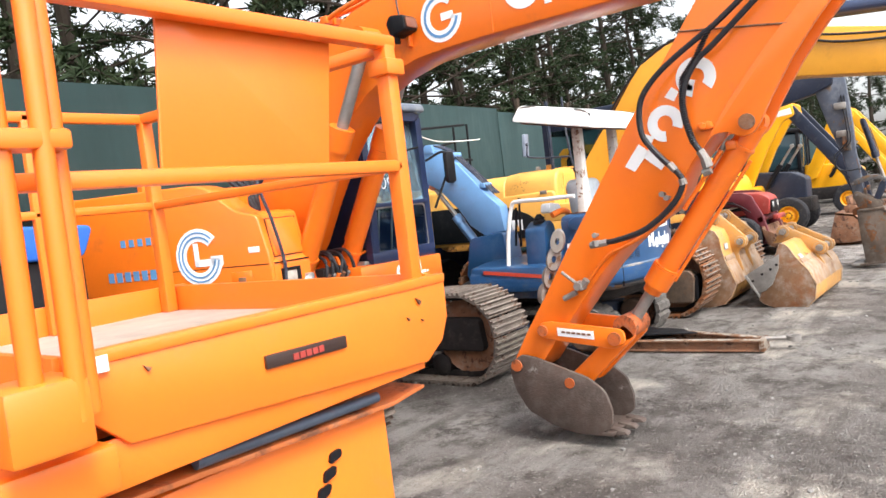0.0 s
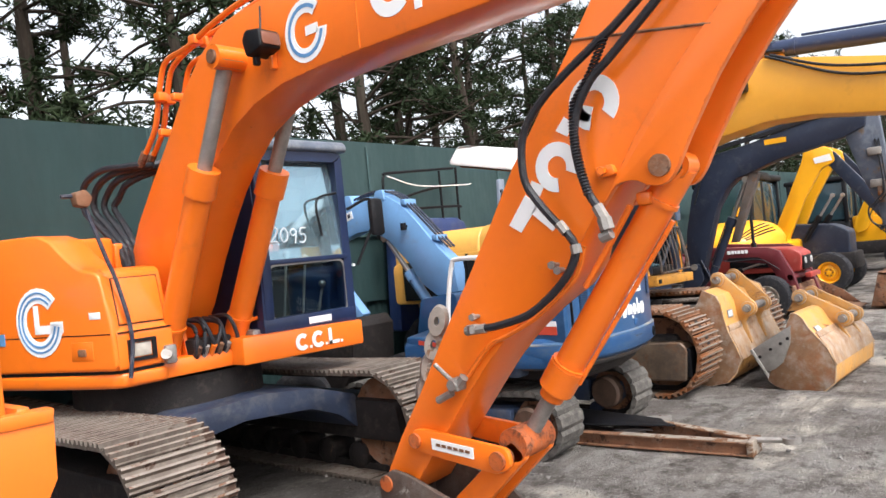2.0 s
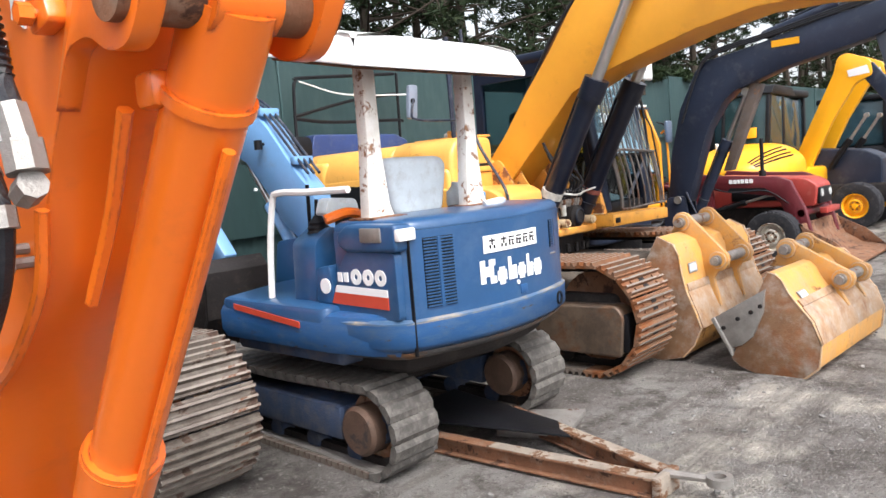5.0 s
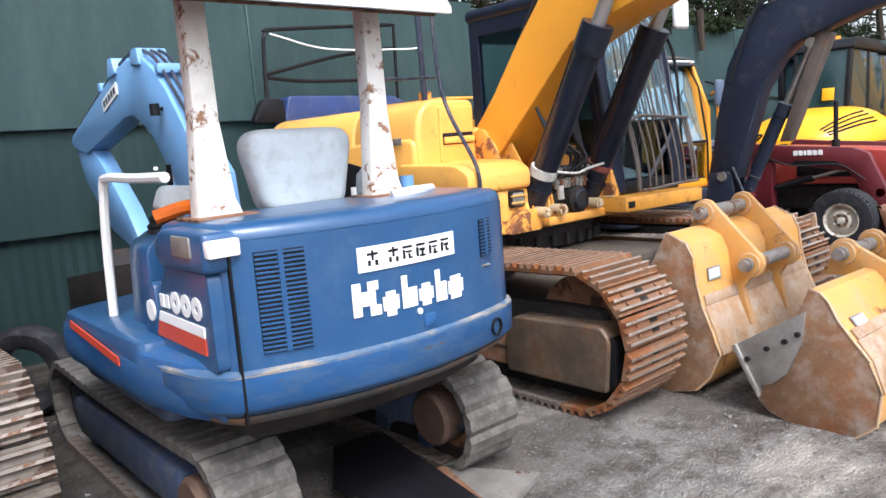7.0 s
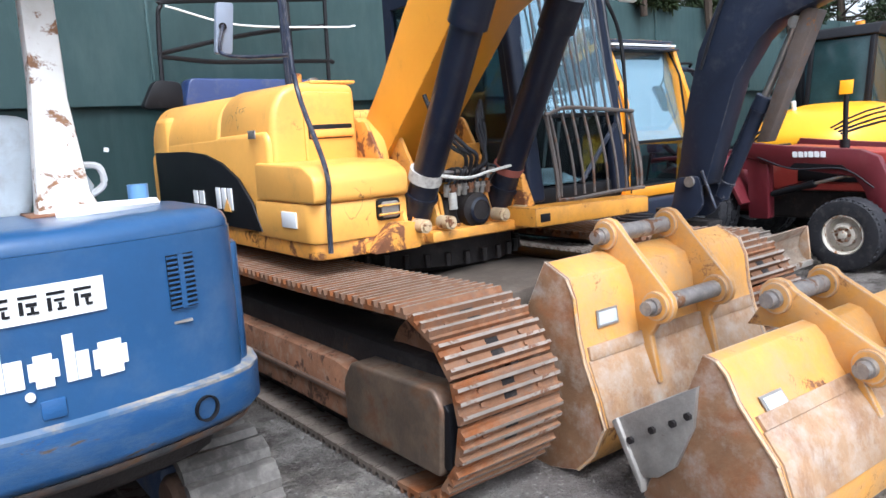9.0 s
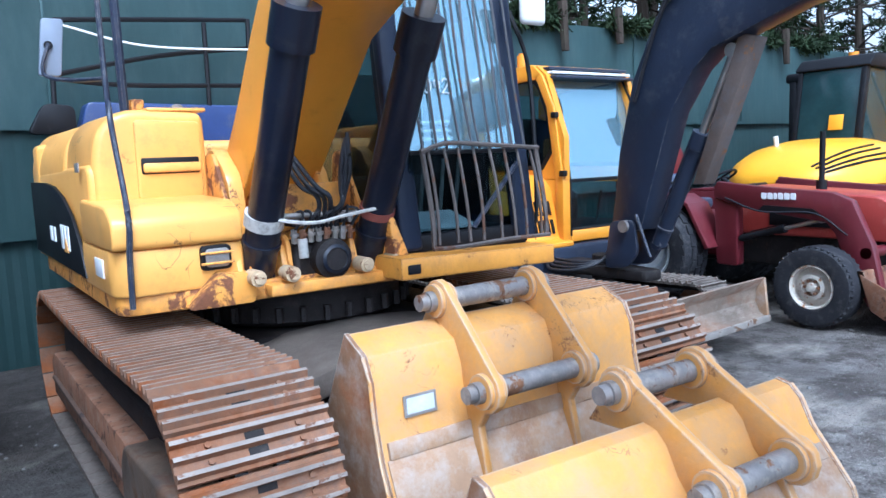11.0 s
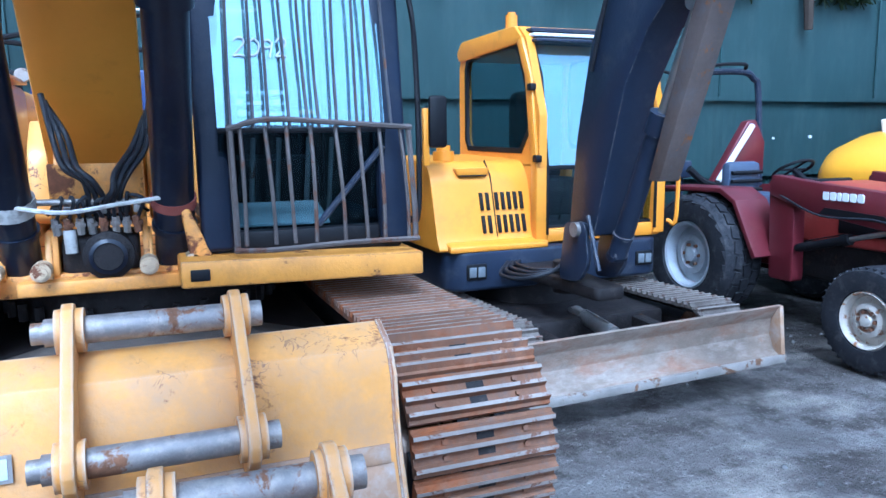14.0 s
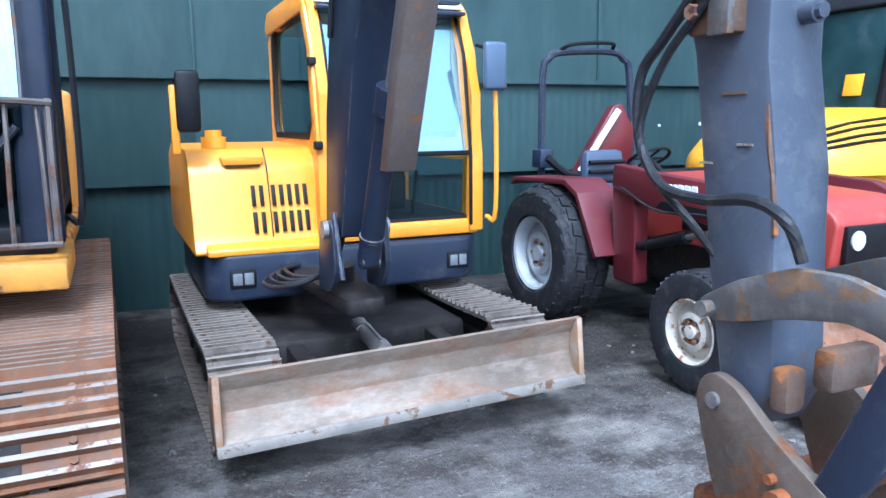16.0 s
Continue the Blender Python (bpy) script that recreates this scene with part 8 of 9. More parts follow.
# ---- dark red compact tractor with loader ----
def wheel(parent, c, R, w, rim_r, side, tread, rim_mat, name="wheel", turf=False):
    """Tyre and rim; side: -1 when the outer face looks to -x."""
    pr = [(rim_r, -w * 0.36), (rim_r * 1.05, -w * 0.47), (R * 0.80, -w * 0.5), (R * 0.93, -w * 0.46), (R * 0.985, -w * 0.36), (R, 0), (R * 0.985, w * 0.36), (R * 0.93, w * 0.46), (R * 0.80, w * 0.5), (rim_r * 1.05, w * 0.47), (rim_r, w * 0.36)]
    ty = part(name, lathe(B(), pr, c, (1, 0, 0), 44), rubber, parent, "black rubber tyre")
    o = side * w * 0.42
    i = side * w * 0.18
    rp = [(rim_r * 1.02, o), (rim_r * 0.97, o + side * 0.012), (rim_r * 0.90, o), (rim_r * 0.86, i), (rim_r * 0.62, i + side * 0.01), (rim_r * 0.58, i + side * 0.05), (rim_r * 0.42, i + side * 0.06), (rim_r * 0.40, i + side * 0.03), (rim_r * 0.22, i + side * 0.03), (rim_r * 0.20, i + side * 0.07), (0, i + side * 0.075)]
    rim = part("rim", lathe(B(), rp, c, (1, 0, 0), 40), rim_mat, ty)
    part("rim_back", lathe(B(), [(rim_r * 1.02, -o), (rim_r * 0.9, -o), (rim_r * 0.86, 0), (0, 0)], c, (1, 0, 0), 32), rim_mat, ty)
    for k in range(6):
        a = 2 * math.pi * k / 6
        cc = Vector(c) + Vector((i + side * 0.03, rim_r * 0.31 * math.cos(a), rim_r * 0.31 * math.sin(a)))
        part("wheel_nut", rod(B(), cc, cc + Vector((side * 0.03, 0, 0)), 0.014, seg=6), rusty, rim)
    lb = B()
    rows = ((-0.40, 14, 0.93), (-0.21, -10, 0.99), (0.0, 10, 1.0), (0.21, -10, 0.99), (0.40, 14, 0.93)) if turf else ((-0.24, -28, 0.985), (0.24, 28, 0.985))
    half = 0.085 if turf else 0.2
    for k in range(tread):
        for j, (u, turn, rr) in enumerate(rows):
            a = 2 * math.pi * (k + 0.5 * (j % 2)) / tread
            q = Matrix.Translation(c) @ Matrix.Rotation(a, 4, "X") @ Matrix.Translation((u * w, 0, R * rr)) @ Matrix.Rotation(radians((40 if u > 0 else -40) if rr < 0.95 else 0), 4, "Y") @ Matrix.Rotation(radians(turn), 4, "Z")
            box(lb, (-w * half, -R * (0.095 if turf else 0.03), -0.02), (w * half, R * (0.095 if turf else 0.03), 0.012 if turf else 0.001), 0, q)
    tagged(part("tread", lb, rubber, ty), kind="stuff")
    return ty


silver = surface("silver_rim_paint", (0.50, 0.52, 0.55), 0.4, 0.3, vary=0.15, scale=8, wear=RUST, wear_at=0.68, dirt=(0.35, 0.33, 0.3), dirt_amount=0.25, bump=0.1)
cream_rim = surface("rusty_cream_rim", (0.55, 0.50, 0.43), 0.5, vary=0.2, scale=8, wear=(0.30, 0.14, 0.06), wear_at=0.56, wear_scale=14, dirt=(0.4, 0.36, 0.3), dirt_amount=0.3, bump=0.15)


def tractor():
    t = thing("tractor", (15.9, 4.6, 0), "dark red compact tractor with front loader and folding roll bar", "tractor", "parked machines")
    wheel(t, (15.21, 5.27, 0.53), 0.53, 0.42, 0.295, -1, 26, silver, "rear_wheel", True)
    wheel(t, (16.66, 5.27, 0.53), 0.53, 0.42, 0.295, 1, 26, silver, "rear_wheel", True)
    wheel(t, (15.09, 3.45, 0.36), 0.36, 0.27, 0.195, -1, 40, cream_rim, "front_wheel")
    wheel(t, (16.62, 3.45, 0.36), 0.36, 0.27, 0.195, 1, 40, cream_rim, "front_wheel")
    part("chassis", box(B(), (15.65, 3.2, 0.4), (16.15, 5.6, 0.75), 0.04), under_dark, t)
    part("front_axle", rod(B(), (15.15, 3.45, 0.37), (16.6, 3.45, 0.37), 0.06), under_dark, t)
    part("rear_axle", rod(B(), (15.3, 5.27, 0.53), (16.6, 5.27, 0.53), 0.09), under_dark, t)
    part("bonnet", prism(B(), rounded([(3.05, 0.72), (3.02, 1.02), (3.18, 1.12), (4.55, 1.2), (4.6, 0.72)], 0.06, 4), "x", 15.58, 16.22, 0.05, 3), red_bright, t, "faded orange red bonnet")
    for x_ in (15.57, 16.21):
        part("side_grille", box(B(), (x_, 3.3, 0.82), (x_ + 0.02, 4.2, 0.95), 0.006), black, t)
    part("front_grille", box(B(), (15.64, 3.0, 0.75), (16.16, 3.04, 0.98), 0.01), black, t)
    for x_ in (15.72, 16.08):
        part("headlamp", rod(B(), (x_, 3.03, 0.90), (x_, 2.99, 0.90), 0.055), lamp_glass, t)
    part("bumper", box(B(), (15.6, 2.9, 0.62), (16.2, 3.0, 0.70), 0.015), red_bright, t)
    part("exhaust", rod(rod(B(), (15.92, 3.87, 1.12), (15.92, 3.87, 1.72), 0.027), (15.92, 3.87, 1.1), (15.92, 3.87, 1.25), 0.05), black, t)
    part("dash", prism(B(), [(4.55, 0.8), (4.55, 1.22), (4.75, 1.18), (4.8, 0.8)], "x", 15.66, 16.14, 0.03), black, t)
    part("steering_column", rod(B(), (15.9, 4.7, 1.1), (15.9, 4.95, 1.26), 0.025), black, t)
    part("steering_wheel", lathe(B(), [(0.17 + 0.014 * math.cos(2 * math.pi * k / 8), 0.014 * math.sin(2 * math.pi * k / 8)) for k in range(9)], (15.9, 4.97, 1.27), (0, 0.5, 0.86), 28), black, t)
    part("wheel_spokes", rod(rod(B(), (15.74, 4.97, 1.27), (16.06, 4.97, 1.27), 0.01), (15.9, 4.83, 1.35), (15.9, 5.11, 1.19), 0.01), black, t)
    st = B()
    box(st, (15.68, 5.2, 0.92), (16.12, 5.62, 1.04), 0.04)
    box(st, (15.70, 5.52, 0.98), (16.10, 5.64, 1.32), 0.05)
    part("seat", st, surface("blue_grey_vinyl", (0.06, 0.08, 0.13), 0.5, vary=0.2, dirt=(0.14, 0.14, 0.15), dirt_amount=0.25, bump=0.15), t)
    for k in range(3):
        part("seat_rib", rod(B(), (15.72, 5.50, 1.06 + k * 0.08), (16.08, 5.50, 1.06 + k * 0.08), 0.018, seg=8), black, t)
    for xa, xb in ((15.03, 15.5), (16.38, 16.86)):
        top = [(5.85, 1.05), (5.78, 1.11), (5.02, 1.13), (4.85, 1.04), (4.60, 0.60), (4.64, 0.58), (4.88, 1.01), (5.04, 1.09), (5.76, 1.075), (5.82, 1.04)]
        part("mudguard", prism(B(), top, "x", xa + 0.12, xb, 0.005), red, t)
        part("mudguard_side", prism(B(), [(5.83, 1.05), (5.78, 1.08), (5.03, 1.10), (4.86, 1.01), (4.62, 0.59), (5.2, 0.45), (5.8, 0.6)], "x", xb - 0.01 if xa < 15.5 else xa, xb + 0.015 if xa < 15.5 else xa + 0.02, 0.003), red, t)
    part("transmission", box(B(), (15.6, 4.7, 0.45), (16.2, 5.7, 0.9), 0.05), red, t)
    # roll bar, folded brace
    part("roll_bar", tube(B(), [(15.62, 6.1, 0.9), (15.62, 6.1, 1.95), (15.68, 6.1, 2.12), (15.82, 6.1, 2.18), (16.35, 6.1, 2.20), (16.5, 6.1, 2.14), (16.58, 6.1, 1.98), (16.66, 6.1, 0.95)], 0.033, 8, 6), boom_grey, t)
    part("roll_bar_loop", tube(B(), [(15.80, 6.1, 2.2), (15.9, 6.02, 2.25), (16.3, 6.02, 2.27), (16.38, 6.1, 2.22)], 0.018, 7, 4), black, t)
    part("roll_bar_foot", box(B(), (15.56, 6.02, 1.15), (15.70, 6.18, 1.32), 0.02), boom_grey, t)
    part("rear_frame", prism(B(), [(15.82, 1.1), (16.3, 1.1), (16.45, 1.2), (16.45, 1.5), (16.32, 1.72), (16.22, 1.7)], "y", 5.85, 5.95, 0.012), red, t)
    part("brace", rod(B(), (15.85, 5.82, 1.12), (16.25, 5.82, 1.66), 0.03), white, t)
    part("link_arm", tube(B(), [(15.55, 5.9, 1.25), (15.75, 5.85, 1.1), (16.1, 5.75, 1.05)], 0.035, 8, 5), black, t)
    # loader
    for x0_, x1_ in ((15.30, 15.40), (16.42, 16.52)):
        part("loader_post", prism(B(), rounded([(4.62, 0.42), (4.66, 1.22), (4.52, 1.26), (4.40, 1.0), (4.38, 0.42)], 0.03), "x", x0_ + 0.02, x1_ + 0.04, 0.01), red, t)
        arm = [(4.64, 1.10), (4.62, 1.26), (4.2, 1.22), (3.45, 1.17), (3.28, 1.10), (3.10, 0.72), (2.98, 0.22), (3.12, 0.18), (3.26, 0.42), (3.42, 0.80), (3.50, 0.90), (4.3, 1.0)]
        la = part("loader_arm", prism(B(), arm, "x", x0_, x1_, 0.014), red, t)
        cylinder(t, ((x0_ + x1_) / 2, 4.35, 0.7), ((x0_ + x1_) / 2, 3.55, 0.92), 0.035, black, 0.55, name="loader_cylinder")
    u = 4.12
    for w_ in (0.05, 0.05, 0.03, 0.05, 0.05, 0.05):
        part("white_lettering_shape", prism(B(), rounded([(u, 1.10), (u - w_, 1.095), (u - w_, 1.155), (u, 1.16)], 0.012, 3), "x", 15.292, 15.30, 0), logo_white, la)
        u -= w_ + 0.012
    part("decal_band", prism(B(), [(4.15, 0.99), (3.55, 0.97), (3.62, 1.02), (4.1, 1.04)], "x", 15.293, 15.30, 0), black, t)
    bk = B()
    prism(bk, [(3.12, 0.52), (3.08, 0.52), (3.0, 0.2), (2.75, 0.06), (2.35, 0.02), (2.35, 0.05), (2.74, 0.10), (2.97, 0.24)], "x", 15.1, 16.7, 0.004)
    for x_ in (15.09, 16.68):
        prism(bk, [(3.1, 0.5), (3.0, 0.2), (2.75, 0.06), (2.4, 0.03), (2.7, 0.3)], "x", x_, x_ + 0.02, 0.002)
    part("loader_bucket", bk, rusty, t, "rusty loader bucket on the ground")
    part("cross_tube", rod(B(), (15.3, 3.15, 0.65), (16.52, 3.15, 0.65), 0.05), red, t)
    hose(t, [(15.28, 4.5, 1.1), (15.26, 4.1, 0.98), (15.28, 3.6, 0.98), (15.28, 3.3, 0.8)], 0.008)


tractor()


# ---- loose excavator buckets ----
side_rust = surface("rust_stained_side_plate", (0.23, 0.125, 0.065), 0.6, 0.1, vary=0.35, scale=3, edge=((0.50, 0.45, 0.38), 0.012, 0.38), wear=(0.27, 0.095, 0.03), wear_at=0.46, soft=0.2, wear_scale=3, dirt=(0.36, 0.33, 0.30), dirt_amount=0.35, bump=0.3)
pin_steel = surface("scuffed_pin_steel", (0.24, 0.22, 0.21), 0.5, 0.4, vary=0.3, scale=9, wear=(0.24, 0.12, 0.06), wear_at=0.56, wear_scale=8, dirt=(0.4, 0.36, 0.3), dirt_amount=0.35, bump=0.25)
plate_face = surface("faded_plate_face", (0.50, 0.56, 0.62), 0.5, vary=0.25, scale=12, dirt=(0.45, 0.40, 0.32), dirt_amount=0.4, bump=0.1)


def loose_bucket(at, width, prof_back, ears_x, pins, label, tilt=0.0, lip=None, plate=None, yaw=0.0, cutter=None, bolts=()):
    t = thing("excavator_bucket", at, label, "bucket", "loose buckets")
    base = PLACE[t.name].copy()
    PLACE[t.name] = Vector()
    w = width
    back = prof_back
    # shell: the back profile with 25 mm thickness
    out = [Vector(p) for p in back]
    nrm = []
    for i, p in enumerate(out):
        d = (out[min(i + 1, len(out) - 1)] - out[max(i - 1, 0)]).normalized()
        nrm.append(Vector((-d.y, d.x)))
    ins = [tuple(p - n_ * 0.025) for p, n_ in zip(out, nrm)]
    sh = part("shell", prism(B(), [tuple(p) for p in out] + ins[::-1], "x", 0, w, 0.003), bucket_yellow, t)
    side = [tuple(p - n_ * 0.031) for p, n_ in zip(out, nrm)]
    for x_ in (-0.012, w - 0.008):
        part("side_plate", prism(B(), side, "x", x_, x_ + 0.022, 0.004), side_rust, t)
    top, bot = out[0], out[-1]
    part("lower_wear_plate", prism(B(), [tuple(p - n_ * 0.034) for p, n_ in zip(out[4:7], nrm[4:7])] + [tuple(p - n_ * 0.02) for p, n_ in zip(out[4:7], nrm[4:7])][::-1], "x", 0.02, w - 0.02, 0.002), bucket_steel, t, "bare grey worn lower plate")
    part("wear_strip", prism(B(), [tuple(out[4].lerp(out[3], 0.45) - nrm[4] * 0.04), tuple(out[4] - nrm[4] * 0.04), tuple(out[4] - nrm[4] * 0.02), tuple(out[4].lerp(out[3], 0.45) - nrm[4] * 0.02)], "x", 0.03, w - 0.03, 0.002), bucket_steel, t)
    part("cutting_edge", prism(B(), [tuple(bot), tuple(bot + Vector(lip[0])), tuple(bot + Vector(lip[1])), tuple(bot + Vector((0.0, 0.05)))], "x", -0.05, w + 0.05, 0.006), dull_steel, t, "worn grey cutting edge")
    if cutter:
        for x_, sx in ((-0.034, -1), (w + 0.014, 1)):
            ct = part("side_cutter", prism(B(), cutter, "x", x_, x_ + 0.022, 0.003), dull_steel, t, "scraped grey side cutter plate")
            for (y_, z_) in bolts:
                part("cutter_bolt", rod(B(), (x_ + 0.011, y_, z_), (x_ + 0.011 + sx * 0.026, y_, z_), 0.016, seg=6), under_dark, ct)
    for x_ in (-0.022, w - 0.006):
        part("edge_flange", tube(B(), [(x_ + 0.014, *(p - n_ * 0.028)) for p, n_ in zip(out[1:9], nrm[1:9])], 0.008, 6, 2, smoothed=False), bucket_yellow, t)
    for x_ in ears_x:
        ear = [(pins[0][0] + 0.085 * math.cos(radians(a)), pins[0][1] + 0.085 * math.sin(radians(a))) for a in range(150, -60, -30)]
        ear += [(pins[0][0] + 0.14, pins[0][1] - 0.14)]
        ear += [tuple(out[1] + Vector((0.05, -0.02))), tuple(out[2] + Vector((0.05, 0))), tuple(out[3] + Vector((0.02, 0.0))), tuple(out[4] + Vector((0.02, 0.0))), tuple(out[5] + Vector((0.02, 0.0))), tuple(out[5] + Vector((-0.05, 0.0))), tuple(out[4].lerp(out[3], 0.4) + Vector((-0.085, 0.0)))]
        ear += [(pins[1][0] + 0.09 * math.cos(radians(a)), pins[1][1] + 0.09 * math.sin(radians(a))) for a in range(270, 149, -30)]
        er = part("ear", prism(B(), ear, "x", x_, x_ + 0.036, 0.006), bucket_yellow, t)
        for p in pins:
            part("boss", rod(B(), (x_ - 0.02, *p), (x_ + 0.06, *p), 0.068, seg=20), bucket_yellow, er)
            part("weld_ring", lathe(B(), [(0.068, 0), (0.078, 0.008), (0.068, 0.016)], (x_ - 0.002, *p), (1, 0, 0), 20), bucket_steel, er)
    for p in pins:
        part("pin", rod(B(), (ears_x[0] - 0.05, *p), (ears_x[1] + 0.10, *p), 0.042, seg=20), pin_steel, t, "scuffed grey steel pin")
        part("pin_cap", rod(B(), (ears_x[0] - 0.085, *p), (ears_x[0] - 0.05, *p), 0.034, seg=10), pin_steel, t)
    for k in range(8):
        e = bot + Vector(lip[0]) * 0.55
        bx = 0.04 + k * (w - 0.08) / 7
        part("edge_bolt", rod(B(), (bx, e.x, e.y - 0.012), (bx, e.x - 0.004, e.y + 0.075), 0.016, seg=6), under_dark, t)
    if plate:
        px, pz = plate
        i = next(k for k in range(1, 8) if out[k + 1].y <= pz <= out[k].y)
        d = (out[i] - out[i + 1]).normalized()
        c = out[i + 1].lerp(out[i], (pz - out[i + 1].y) / (out[i].y - out[i + 1].y)) - nrm[i] * 0.032
        for nm, mt, hw, hh, lift in (("number_plate", dull_steel, 0.072, 0.04, 0.004), ("plate_face", plate_face, 0.060, 0.029, 0.007)):
            q = [c - d * hh, c + d * hh, c + d * hh - nrm[i] * lift, c - d * hh - nrm[i] * lift]
            part(nm, prism(B(), [tuple(p) for p in q], "x", px - hw, px + hw, 0), mt, t)
    PLACE[t.name] = base
    t.matrix_basis = Matrix.Translation(base) @ Matrix.Rotation(radians(yaw), 4, "Z")
    return t


# first: width 1.38 m, back to the path
loose_bucket((9.97, 2.5, 0), 1.38, [(0.04, 0.945), (-0.086, 0.886), (-0.118, 0.81), (-0.135, 0.665), (-0.17, 0.53), (-0.24, 0.363), (-0.272, 0.264), (-0.216, 0.138), (-0.13, 0.048), (0.02, 0.012), (0.3, 0.02), (0.5, 0.10)], (0.40, 0.88), ((0.01, 1.04), (-0.28, 0.735)), "worn yellow excavator bucket standing by the tracks", lip=((0.22, 0.04), (0.22, 0.07)), plate=(0.19, 0.70))
# second: nearer, lying over
loose_bucket((9.91, 1.9, 0), 1.42, [(-0.22, 0.70), (-0.27, 0.69), (-0.30, 0.66), (-0.345, 0.57), (-0.426, 0.47), (-0.497, 0.383), (-0.548, 0.237), (-0.53, 0.09), (-0.44, 0.01), (-0.2, -0.01), (-0.03, 0.05), (0.03, 0.10)], (0.68, 1.07), ((-0.11, 0.80), (-0.50, 0.585)), "worn yellow excavator bucket with rusty sides lying on dirt", lip=((0.15, 0.265), (0.125, 0.285)), plate=(0.17, 0.53), yaw=-2,
             cutter=[(-0.218, 0.61), (0.185, 0.363), (0.104, 0.232), (0.03, 0.165), (-0.04, 0.19), (-0.12, 0.26), (-0.20, 0.44)], bolts=[(0.088, 0.308), (-0.02, 0.384), (-0.117, 0.44), (-0.185, 0.489)])

# ---- orange access platform in the foreground ----
rusty_flap = surface("rust_edged_orange_sheet", (0.50, 0.13, 0.03), 0.6, vary=0.2, scale=4, wear=(0.16, 0.06, 0.03), wear_at=0.50, wear_scale=6, soft=0.15, dirt=(0.25, 0.15, 0.10), dirt_amount=0.3, bump=0.3)


def access_platform():
    t = thing("access_platform", (2.4, 2.3, 0), "orange scissor access platform with tray, guard rails and panel", "platform", "parked machines")
    front = [(1.715, 1.29), (1.72, 1.25), (1.845, 1.138), (3.02, 1.055), (3.12, 1.115), (3.165, 1.20), (3.17, 1.36), (1.72, 1.378)]
    part("tray_side", prism(B(), front, "y", 1.40, 1.43, 0.006), orange_lift, t)
    part("tray_lip", prism(B(), [(1.715, 1.350), (3.165, 1.332), (3.17, 1.366), (1.715, 1.384)], "y", 1.393, 1.44, 0.006), orange_lift, t)
    part("tray_flange", prism(B(), [(1.43, 1.16), (1.43, 1.05), (1.62, 1.03), (1.60, 1.02), (1.42, 1.03), (1.415, 1.16)], "x", 1.74, 3.02, 0.004), orange_lift, t)
    part("tray_side", prism(B(), [(1.70, 1.15), (3.2, 1.08), (3.2, 1.375), (1.70, 1.385)], "y", 3.12, 3.15, 0.006), orange_lift, t)
    part("tray_end", box(B(), (3.10, 1.43, 1.12), (3.13, 3.12, 1.375), 0.006), orange_lift, t)
    part("tray_end", box(B(), (1.70, 1.43, 1.14), (1.73, 3.12, 1.385), 0.006), orange_lift, t)
    part("tray_floor", box(B(), (1.73, 1.43, 1.22), (3.10, 3.12, 1.25), 0.004), deck_steel, t, "scuffed pale steel deck")
    part("name_strip", prism(B(), [(2.27, 1.215), (2.60, 1.205), (2.60, 1.245), (2.27, 1.255)], "y", 1.388, 1.40, 0.003), surface("dark_name_strip", (0.03, 0.015, 0.012), 0.5, bump=0.05), t, "black strip with small red bars")
    for k in range(5):
        part("strip_bar", box(B(), (2.37 + k * 0.026, 1.384, 1.218), (2.39 + k * 0.026, 1.39, 1.238), 0), red_bright, t)
    part("white_sticker", box(B(), (1.72, 1.388, 1.33), (1.81, 1.393, 1.37), 0.001), logo_white, t)
    for (x_, z_, w_) in ((2.98, 1.30, 0.03), (2.92, 1.24, 0.015), (3.0, 1.22, 0.012), (1.90, 1.32, 0.02)):
        part("paint_chip", prism(B(), [(x_, z_), (x_ + w_, z_ - w_ * 0.5), (x_ + w_ * 0.6, z_ - w_ * 0.9)], "y", 1.391, 1.40, 0), rusty, t)
    # posts, rails and panel
    for (x_, y_) in ((3.05, 1.46), (3.06, 3.08), (1.76, 3.08)):
        part("rail_post", box(B(), (x_ - 0.03, y_ - 0.03, 1.25), (x_ + 0.03, y_ + 0.03, 2.24), 0.008), orange_lift, t)
    part("post_collar", box(B(), (3.00, 1.41, 2.12), (3.10, 1.51, 2.18), 0.008), orange_lift, t)
    part("top_rail", box(B(), (1.62, 1.43, 2.22), (3.09, 1.49, 2.27), 0.012), orange_lift, t)
    part("mid_rail", box(B(), (1.62, 1.43, 1.765), (3.05, 1.47, 1.81), 0.012), orange_lift, t)
    part("end_rail", box(B(), (3.03, 1.46, 2.20), (3.08, 3.1, 2.25), 0.012), orange_lift, t)
    part("end_rail", box(B(), (3.035, 1.46, 1.77), (3.075, 3.1, 1.81), 0.012), orange_lift, t)
    part("far_rail", box(B(), (1.74, 3.06, 2.20), (3.08, 3.1, 2.25), 0.012), orange_lift, t)
    part("far_rail", box(B(), (1.74, 3.06, 1.77), (3.08, 3.1, 1.81), 0.012), orange_lift, t)
    part("far_post", box(B(), (2.46, 3.06, 1.25), (2.51, 3.1, 2.24), 0.008), orange_lift, t)
    part("sheet_panel", prism(B(), rounded([(2.09, 1.80), (2.73, 1.80), (2.81, 2.26), (2.14, 2.28)], 0.015), "y", 1.495, 1.505, 0.003), orange_lift, t, "flat orange sheet fixed to the rails")
    for (x_, y_, r_) in ((1.575, 1.30, 0.024), (1.655, 1.28, 0.022), (1.705, 1.33, 0.022)):
        part("gate_tube", rod(B(), (x_ + 0.02, y_, 1.26), (x_ + 0.035, y_, 2.6), r_, seg=14), orange_lift, t)
    part("gate_bar", box(B(), (1.52, 1.26, 1.84), (1.74, 1.34, 1.885), 0.01), orange_lift, t)
